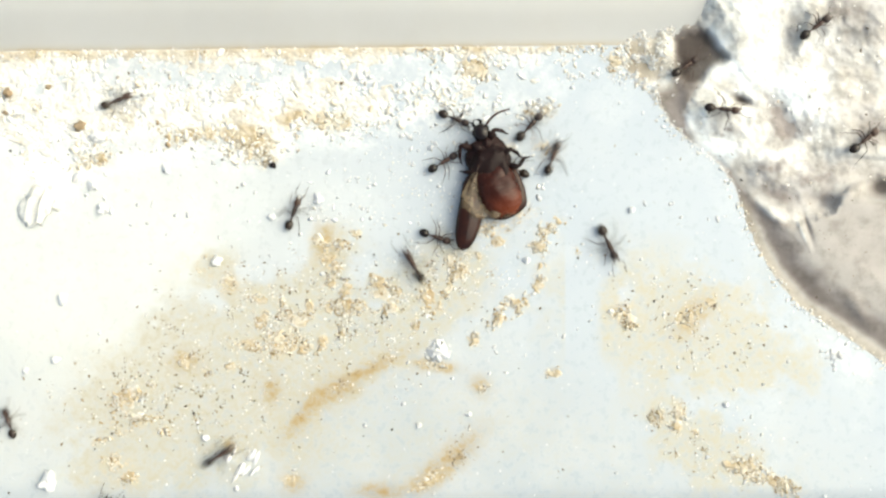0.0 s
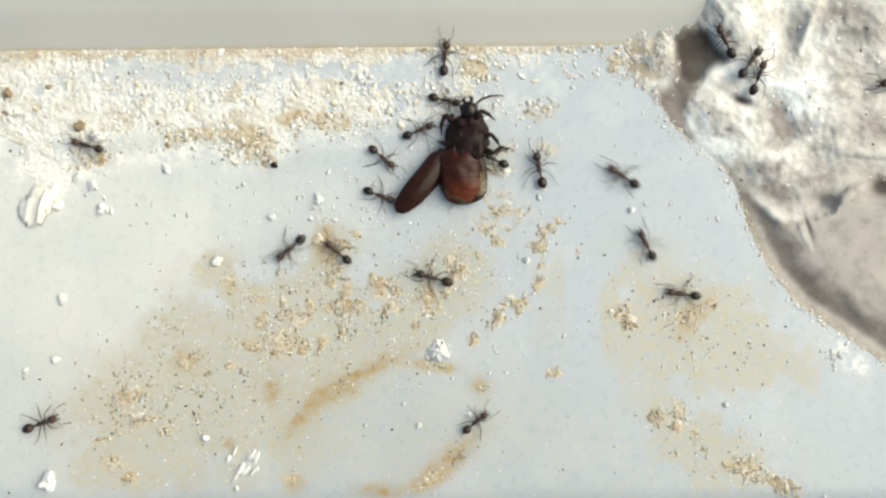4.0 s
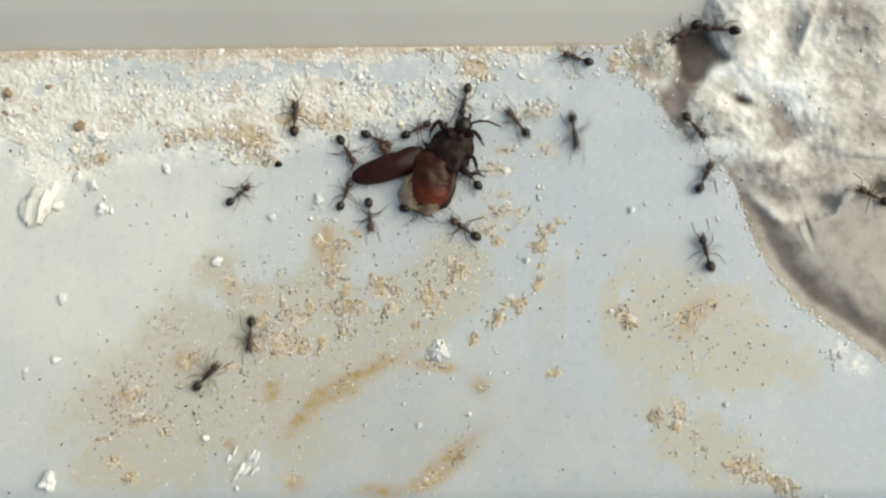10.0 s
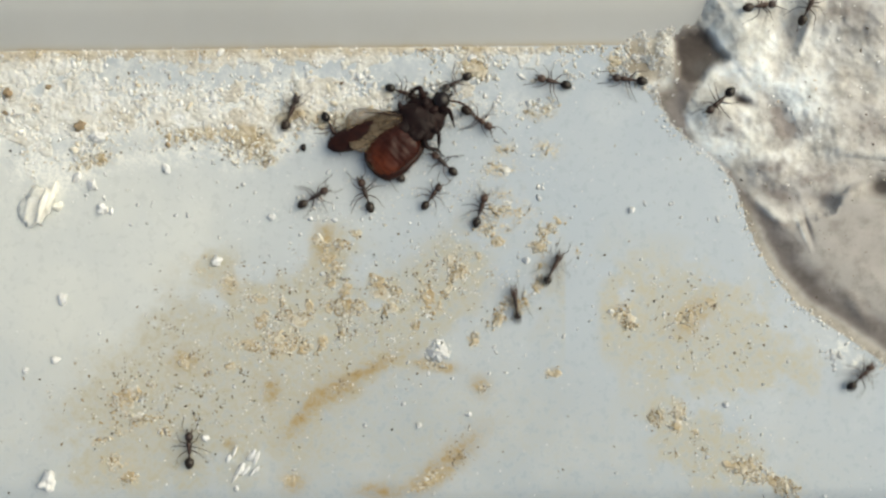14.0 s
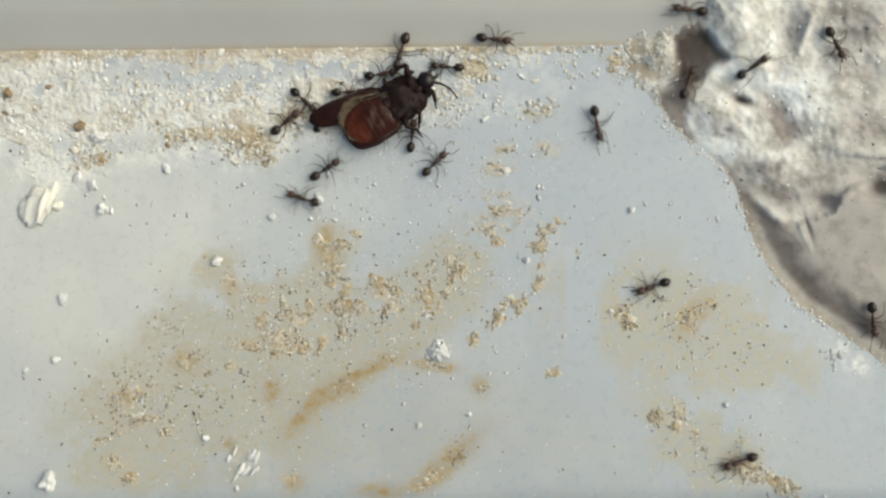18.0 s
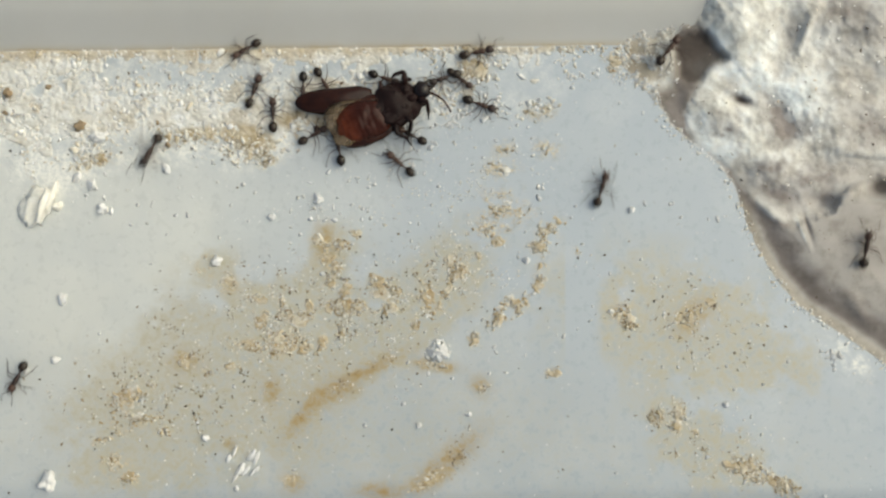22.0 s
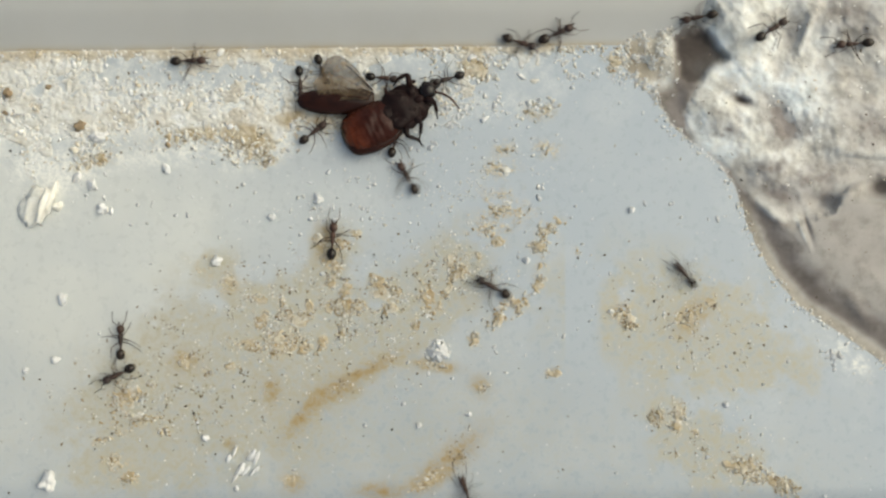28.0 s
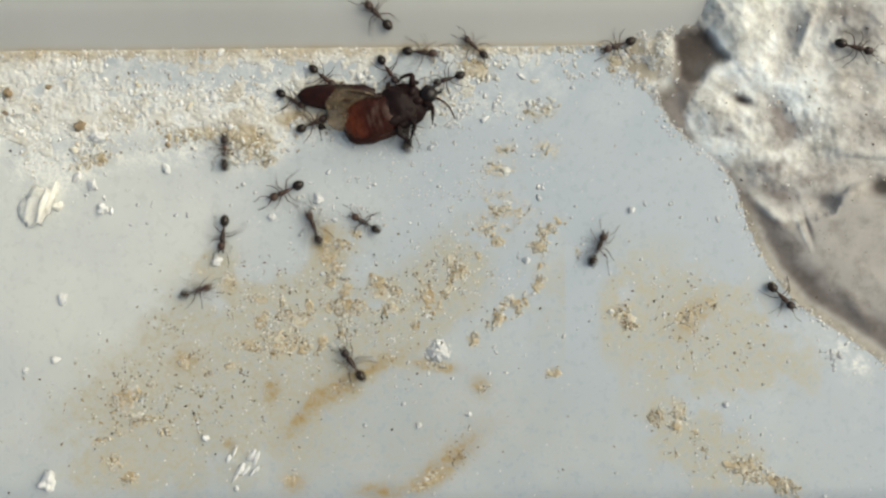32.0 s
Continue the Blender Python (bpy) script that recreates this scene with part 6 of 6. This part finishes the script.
    crawl(ants[23], [(0, 874, 298, 115), (1, 869, 295, 104), (2, 846, 285, 90), (3, 839, 262, 101), (4.3, 826, 300, 130), (5.5, 819, 370, 175), (5.8, 813, 370, 175), (6, 790, 370, 172), (6.3, 764, 352, 150), (6.6, 746, 367, 120), (7, 758, 367, 150), (7.3, 752, 374, 160), (7.6, 759, 364, 145), (8, 746, 363, 150), (8.3, 738, 340, 150), (8.6, 716, 334, 135), (8.8, 722, 340, 202), (9, 730, 345, 270), (9.5, 734, 360, 309), (10, 738, 374, 348), (10.33, 722, 361, 395), (10.67, 706, 348, 442), (11, 690, 335, 489), (12, 690, 320, 496), (12.35, 717, 316, 456), (12.7, 743, 313, 416), (13, 738, 308, 413), (14, 708, 271, 412), (17, 654, 233, 398), (18, 672, 228, 405), (18.3, 670, 229, 405), (19, 575, 236, 411), (20, 560, 228, 382), (21, 562, 243, 405), (22, 557, 240, 389), (23, 560, 238, 377), (24, 550, 238, 380), (25, 552, 235, 389), (28, 557, 235, 398), (29, 555, 232, 389), (30, 557, 232, 396), (31, 560, 230, 389), (32, 555, 220, 384)], 0.87, 0.59)
    crawl(ants[24], [(0, 896, 344, 115), (1, 881, 345, 104), (2, 846, 336, 90), (3, 848, 312, 101), (6, 815, 317, 87), (6.3, 814, 315, 88), (7, 785, 200, 127), (8, 764, 172, 138), (8.5, 662, 96, 164), (9, 607, 97, 206), (9.5, 555, 148, 235), (9.67, 544, 169, 185), (9.83, 534, 189, 136), (10, 523, 210, 87), (10.5, 522, 213, 87), (10.67, 524, 214, 38), (10.83, 525, 214, -10), (11, 527, 215, -59), (11.5, 514, 222, -122), (12, 503, 250, -104), (12.5, 490, 320, -105), (12.67, 479, 353, -160), (12.83, 468, 385, -215), (13, 457, 418, -270), (13.5, 480, 396, -325), (14, 557, 350, -329), (14.5, 548, 296, -261), (15.5, 538, 223, -314), (16.5, 528, 150, -366), (16.75, 574, 220, -328), (17, 620, 290, -290), (17.25, 618, 291, -229), (17.5, 617, 292, -168), (17.67, 604, 295, -221), (17.83, 591, 297, -273), (18, 578, 300, -326), (18.25, 577, 315, -391), (18.5, 576, 330, -456), (19, 573, 353, -440), (19.5, 640, 330, -449), (19.75, 602, 364, -379), (20, 563, 398, -310), (20.5, 464, 378, -241), (21, 485, 240, -282), (21.5, 505, 284, -274), (22, 485, 203, -270), (22.17, 475, 222, -210), (22.33, 465, 241, -150), (22.5, 455, 260, -90), (23, 505, 388, -77), (23.25, 556, 390, -29), (23.5, 608, 392, 19), (23.75, 602, 385, 67), (24, 595, 378, 114), (24.5, 432, 305, 133), (25, 368, 162, 79), (25.25, 349, 146, 135), (25.5, 330, 130, 191), (26.5, 200, 250, 256), (27.5, 232, 400, 273), (27.67, 227, 468, 332), (27.83, 222, 535, 391), (28, 217, 603, 450), (28.25, 248, 578, 402), (28.5, 280, 553, 353), (29, 403, 662, 302), (29.5, 475, 880, 289), (29.8, 500, 950, 290), (32, 500, 950, 290)], 0.91, 0.90)
    crawl(ants[25], [(0, 380, 930, 135), (8.3, 370, 920, 128), (8.5, 340, 879, 120), (9, 283, 760, 118), (9.5, 244, 690, 57), (10, 368, 665, 47), (10.5, 395, 562, 53), (11, 490, 493, 36), (11.5, 556, 446, 34), (12, 598, 420, 64), (12.5, 605, 350, 48), (13, 672, 325, 77), (13.17, 666, 328, 125), (13.33, 661, 332, 173), (13.5, 655, 335, 221), (13.75, 652, 340, 165), (14, 648, 345, 109), (14.5, 640, 300, 129), (16.5, 512, 216, 147), (16.75, 511, 216, 96), (17, 510, 215, 45), (18, 508, 217, 40), (18.25, 492, 238, 77), (18.5, 475, 258, 113), (18.75, 496, 178, 60), (19, 518, 97, 6), (19.25, 518, 120, -50), (19.5, 518, 142, -107), (20, 480, 218, -94), (20.25, 490, 206, -36), (20.5, 500, 195, 22), (20.67, 502, 198, 76), (20.83, 503, 202, 129), (21, 505, 205, 183), (21.5, 445, 200, 134), (22, 452, 162, 69), (22.17, 440, 177, 12), (22.33, 428, 193, -46), (22.5, 416, 208, -103), (22.75, 424, 216, -66), (23, 432, 225, -28), (23.5, 508, 256, -42), (23.67, 510, 266, 15), (23.83, 513, 275, 72), (24, 515, 285, 130), (24.5, 475, 215, 105), (25, 467, 92, 91), (25.25, 468, 74, 128), (25.5, 468, 55, 165), (26.17, 394, 73, 216), (26.83, 319, 91, 267), (27.5, 245, 109, 318), (28, 338, 110, 362), (28.5, 375, 107, 364), (29, 430, 103, 331), (29.5, 458, 146, 281), (30, 450, 183, 289), (30.5, 435, 226, 242), (31, 400, 278, 257), (31.5, 404, 360, 267), (32, 397, 415, 263)], 0.93, 0.93)
    crawl(ants[26], [(0, 1640, 60, -180), (8, 1600, 60, -182), (8.5, 1534, 57, -184), (9, 1453, 51, -178), (9.5, 1380, 60, -178), (10, 1275, 55, -193), (10.5, 1250, 40, -227), (11, 1225, 3, -236), (11.17, 1227, 5, -291), (11.33, 1228, 6, -345), (11.5, 1230, 8, -400), (11.75, 1236, 13, -363), (12, 1242, 18, -327), (12.5, 1330, -70, -315), (32, 1330, -70, -315)], 0.96, 0.99)
    crawl(ants[27], [(0, 1320, -80, -63), (13, 1325, -70, -77), (13.5, 1330, -40, -80), (13.75, 1335, -13, -34), (14, 1340, 14, 11), (14.25, 1366, 19, -30), (14.5, 1392, 24, -72), (16.5, 1363, 54, -127), (16.67, 1367, 51, -74), (16.83, 1371, 48, -22), (17, 1375, 45, 31), (17.25, 1343, 33, 101), (17.5, 1311, 21, 171), (18, 1215, 20, 175), (18.5, 1115, 4, 181), (19, 1028, 18, 190), (19.5, 945, 35, 209), (20, 895, 82, 191), (20.25, 885, 71, 139), (20.5, 875, 60, 86), (21, 893, 45, 106), (21.25, 870, 46, 169), (21.5, 848, 46, 232), (21.67, 847, 62, 279), (21.83, 846, 79, 325), (22, 845, 95, 372), (22.25, 846, 94, 415), (22.5, 848, 93, 458), (22.75, 846, 82, 409), (23, 845, 72, 360), (23.25, 836, 66, 409), (23.5, 826, 60, 458), (24, 838, 48, 518), (24.5, 800, 46, 534), (25, 787, 43, 534), (25.25, 766, 42, 600), (25.5, 746, 40, 666), (27.5, 832, 88, 711), (28, 920, 78, 702), (28.5, 1040, 168, 682), (29, 1170, 270, 705), (29.5, 1390, 259, 702), (29.67, 1393, 266, 645), (29.83, 1397, 273, 587), (30, 1400, 280, 529), (30.25, 1395, 292, 577), (30.5, 1390, 305, 626), (31, 1393, 392, 621), (31.5, 1360, 500, 635), (32, 1380, 525, 675)], 0.93, 0.16)
    crawl(ants[28], [(0, 1300, -90, -90), (12, 1300, -70, -90), (12.5, 1300, 10, -85), (13, 1310, 78, -91), (13.5, 1298, 161, -117), (14, 1270, 182, -138), (14.25, 1259, 177, -184), (14.5, 1248, 172, -231), (16, 1180, 60, -197), (16.25, 1145, 69, -141), (16.5, 1110, 78, -85), (17, 1160, 103, -38), (17.5, 1230, 178, -3), (18, 1330, 120, 35), (18.5, 1455, 20, -17), (19, 1457, 62, -51), (19.5, 1566, 130, -22), (20, 1650, 150, -13), (32, 1650, 150, -13)], 0.96, 0.96)
    crawl(ants[29], [(0, 889, 329, 115), (1, 877, 328, 104), (2, 846, 319, 90), (3, 845, 295, 101), (6, 816, 300, 87), (7, 812, 293, 90), (8, 806, 292, 88), (9, 786, 289, 77), (10, 788, 319, 73), (11, 757, 310, 58), (12, 764, 309, 62), (12.3, 759, 305, 59), (12.65, 760, 282, 21), (13, 760, 260, -17), (13.25, 832, 282, 26), (13.5, 904, 304, 70), (13.75, 874, 258, 17), (14, 845, 212, -36), (14.25, 946, 198, 4), (14.5, 1048, 184, 43), (15.5, 1090, 60, 74), (16.2, 1120, -60, 39), (18, 1180, -70, -1), (20, 1245, -60, -56), (20.5, 1240, 70, -105), (21, 1205, 142, -167), (21.25, 1178, 128, -210), (21.5, 1150, 115, -253), (22, 1180, 92, -309), (22.5, 1220, 30, -291), (23, 1240, -70, -281), (32, 1240, -70, -281)], 0.97, 0.57)
    crawl(ants[30], [(0, 1400, 940, 90), (17.5, 1400, 920, 124), (17.75, 1352, 868, 162), (18, 1305, 815, 201), (18.4, 1260, 930, 210), (19, 980, 930, 141), (19.5, 928, 788, 111), (20, 826, 535, 98), (20.5, 900, 418, 82), (21, 875, 300, 143), (21.5, 780, 290, 177), (22, 708, 290, 140), (22.5, 640, 295, 179), (22.75, 628, 292, 123), (23, 615, 290, 67), (23.25, 616, 295, 115), (23.5, 617, 300, 163), (24, 593, 285, 97), (24.5, 591, 295, 166), (25, 455, 240, 124), (25.5, 398, 190, 151), (26.5, 200, 120, 169), (27.3, -70, 100, 176), (32, -70, 100, 176)], 0.94, 0.21)
    crawl(ants[31], [(0, 1250, -90, -135), (15, 1220, -60, -125), (16.5, 1040, 250, -81), (17, 1155, 390, -41), (17.5, 1345, 518, -27), (17.9, 1600, 620, -30), (18.5, 1680, 680, -37), (32, 1680, 680, -37)], 0.96, 0.57)
    crawl(ants[32], [(0, 1640, 300, -180), (18, 1600, 300, -194), (18.5, 1500, 260, -208), (19, 1440, 222, -275), (19.5, 1508, 164, -301), (20, 1520, 115, -300), (20.5, 1566, 61, -325), (21, 1640, 30, -337), (32, 1640, 30, -337)], 0.85, 0.06)
    crawl(ants[33], [(0, 1370, 940, 117), (20.3, 1360, 920, 72), (20.5, 1385, 885, 47), (21, 1465, 812, 65), (21.5, 1490, 590, 79), (22, 1528, 440, 81), (22.5, 1536, 352, 126), (23, 1443, 313, 166), (23.5, 1410, 464, 208), (24, 1190, 430, 160), (24.5, 1137, 306, 107), (25, 1103, 138, 102), (25.5, 1089, 77, 149), (26.5, 1000, 82, 106), (27.5, 912, 88, 63), (28, 985, 62, 23), (28.5, 1028, 40, 85), (28.75, 1012, 41, 134), (29, 995, 42, 183), (29.5, 930, 45, 180), (30, 870, 42, 181), (30.5, 797, 47, 186), (31, 730, 57, 185), (31.5, 697, 57, 152), (32, 668, 28, 135)], 0.96, 0.99)
    crawl(ants[34], [(0, 1300, -90, -90), (22, 1300, -70, -79), (22.5, 1320, 10, -43), (23, 1380, 28, -13), (23.5, 1449, 41, -19), (24, 1485, 60, -6), (24.5, 1566, 51, 3), (25, 1650, 50, 1), (32, 1650, 50, 1)], 0.82, 0.80)
    crawl(ants[35], [(0, 1290, -90, -45), (22.5, 1300, -80, -93), (23, 1290, -50, -90), (23.5, 1312, 110, -85), (24, 1315, 180, -23), (24.5, 1388, 148, 0), (25, 1478, 178, 65), (25.5, 1432, 90, 134), (27.5, 1335, 28, 167), (28, 1237, 33, 188), (28.5, 1153, 50, 182), (28.75, 1158, 46, 116), (29, 1163, 42, 50), (29.5, 1220, -30, 54), (29.75, 1230, -45, -2), (30, 1240, -60, -58), (30.5, 1240, -10, -110), (31, 1195, 60, -149), (31.5, 1125, 72, -166), (32, 1093, 83, -161)], 0.88, 0.15)
    crawl(ants[36], [(0, -80, 590, -21), (23.8, -80, 590, -21), (24.5, 52, 640, -12), (25, 188, 653, -6), (25.25, 219, 606, 53), (25.5, 250, 560, 111), (26, 175, 520, 147), (26.5, 100, 480, 183), (27.5, -60, 560, 247), (28, -50, 576, 287), (28.5, -40, 592, 327), (29, 95, 645, 341), (29.5, 235, 690, 338), (30, 383, 760, 343), (30.25, 446, 705, 383), (30.5, 510, 650, 423), (31, 535, 510, 428), (31.5, 584, 430, 402), (31.75, 616, 412, 456), (32, 647, 395, 509)], 0.86, 0.77)
    crawl(ants[37], [(0, 940, 950, 143), (25.5, 940, 940, 143), (27, 700, 760, 130), (27.5, 555, 495, 88), (28, 590, 425, 85), (28.5, 576, 380, 101), (29, 570, 325, 90), (29.5, 575, 298, 49), (30, 575, 315, 63), (30.17, 571, 317, 15), (30.33, 566, 318, -34), (30.5, 562, 320, -82), (30.75, 571, 346, -30), (31, 580, 372, 22), (31.25, 558, 349, 92), (31.5, 536, 326, 162), (32, 507, 340, 206)], 0.97, 0.04)
    crawl(ants[38], [(0, 881, 313, 115), (1, 873, 312, 104), (2, 846, 302, 90), (3, 842, 279, 101), (6, 817, 283, 87), (7, 812, 276, 90), (8, 806, 275, 88), (9, 790, 272, 77), (10, 793, 303, 73), (11, 766, 296, 58), (12, 772, 294, 62), (13, 758, 281, 53), (14, 729, 244, 52), (17, 681, 212, 38), (18, 696, 204, 45), (19, 691, 206, 44), (20, 684, 207, 41), (21, 683, 207, 41), (22, 681, 212, 38), (23, 680, 212, 22), (24, 682, 229, 38), (25, 681, 202, 34), (25.5, 684, 209, 37), (27.5, 690, 223, 43), (28, 698, 220, 45), (29, 695, 224, 44), (29.3, 693, 223, 43), (29.65, 692, 239, -6), (30, 690, 255, -54), (30.5, 715, 290, -22), (31, 735, 278, -17), (31.25, 786, 308, 46), (31.5, 838, 337, 109), (32, 716, 238, 95)], 0.92, 0.04)
    crawl(ants[39], [(0, 1200, -80, -158), (28.5, 1150, -60, -157), (29, 1130, -50, -131), (29.5, 1060, 50, -132), (30, 972, 132, -180), (30.25, 937, 158, -139), (30.5, 902, 184, -98), (31, 953, 288, -44), (31.5, 1025, 326, -54), (31.75, 1041, 383, 6), (32, 1057, 440, 65)], 0.94, 0.33)
    crawl(ants[40], [(0, 1320, -95, -131), (26.5, 1290, -60, -98), (27, 1305, 20, -51), (27.5, 1320, 100, -4), (28, 1362, 55, 33), (28.5, 1440, 25, 6), (28.67, 1439, 29, 59), (28.83, 1438, 34, 112), (29, 1437, 38, 165), (29.5, 1430, 25, 179), (29.75, 1419, 30, 243), (30, 1408, 35, 306), (30.5, 1450, 60, 331), (31, 1490, 80, 350), (31.5, 1488, 80, 342), (32, 1510, 87, 342)], 0.97, 0.98)
    crawl(ants[41], [(0, 1660, 85, -180), (27, 1600, 85, -180), (27.5, 1530, 85, -184), (28, 1508, 80, -178), (28.5, 1490, 85, -164), (28.67, 1488, 86, -222), (28.83, 1485, 86, -280), (29, 1483, 87, -338), (30, 1505, 78, -343), (30.5, 1570, 60, -349), (31, 1650, 50, -353), (32, 1650, 50, -353)], 0.90, 1.00)
    crawl(ants[42], [(0, 805, 212, -22), (1, 808, 210, -17), (2, 800, 212, -7), (3, 780, 188, 17), (4.5, 796, 178, -37), (6, 812, 168, -90), (7, 812, 163, -105), (8, 812, 162, -114), (9, 812, 157, -112), (10, 822, 180, -103), (11, 818, 178, -113), (12, 817, 172, -104), (13, 813, 172, -114), (14, 807, 148, -152), (17, 785, 130, -174), (18, 790, 120, -185), (19, 787, 122, -180), (20, 787, 127, -180), (21, 782, 131, -170), (23, 790, 147, -158), (25, 786, 140, -158), (28, 792, 142, -163), (32, 793, 142, -163)], 0.86, 0.31)
    crawl(ants[43], [(0, 785, 288, 31), (1, 780, 280, 30), (2, 765, 262, 31), (3, 748, 238, 27), (6, 738, 230, 20), (8, 732, 232, 27), (9, 730, 222, 29), (10, 738, 230, 27), (12, 726, 222, 20), (13, 730, 212, 19), (14, 712, 165, -19), (17, 682, 137, -9), (18, 676, 133, 9), (20, 678, 135, -9), (23, 683, 142, -19), (25, 675, 137, -14), (28, 678, 140, -6), (32, 688, 127, -56)], 0.86, 0.08)
    crawl(ants[44], [(0, 772, 420, -19), (1, 742, 398, -31), (2, 694, 364, -45), (3, 677, 352, -19), (6, 655, 322, -54), (7, 637, 305, -81), (8, 635, 305, -78), (9, 622, 292, -48), (10, 615, 268, -59), (11, 600, 252, -84), (12, 592, 240, -77), (13, 588, 232, -59), (14, 588, 228, -61), (17, 548, 165, -74), (18, 540, 180, -42), (19, 553, 175, -85), (20, 537, 145, -84), (21, 533, 160, -85), (22, 538, 160, -90), (23, 540, 165, -72), (24, 535, 155, -90), (25, 538, 150, -97), (28, 533, 150, -85), (29, 534, 150, -81), (30, 533, 150, -85), (31, 540, 165, -51), (32, 518, 178, -29)], 0.86, 0.60)
    crawl(ants[45], [(0, 908, 298, 151), (1, 895, 295, 166), (2, 885, 297, 145), (3, 876, 280, 151), (6, 862, 287, 155), (7, 853, 285, 153), (8, 846, 287, 140), (9, 828, 278, 135), (10, 832, 312, 129), (11, 803, 328, 114), (12, 792, 320, 96), (13, 795, 315, 117), (14, 785, 290, 138), (17, 712, 235, 81), (18, 730, 240, 83), (19, 712, 230, 90), (20, 708, 228, 114), (23, 735, 248, 158), (24, 722, 252, 121), (25, 710, 255, 84), (28, 700, 250, 74), (29, 722, 245, 109), (31, 705, 243, 139), (32, 722, 232, 90)], 0.86, 0.03)
    tagged(ants[42], "small dark brown ant tugging at the dead beetle", "ant", "ants hauling the beetle")
    tagged(ants[43], "small dark brown ant tugging at the dead beetle", "ant", "ants hauling the beetle")
    tagged(ants[44], "small dark brown ant tugging at the dead beetle", "ant", "ants hauling the beetle")
    tagged(ants[45], "small dark brown ant tugging at the dead beetle", "ant", "ants hauling the beetle")


build_dust()
build_specks()
build_pieces()
motions()
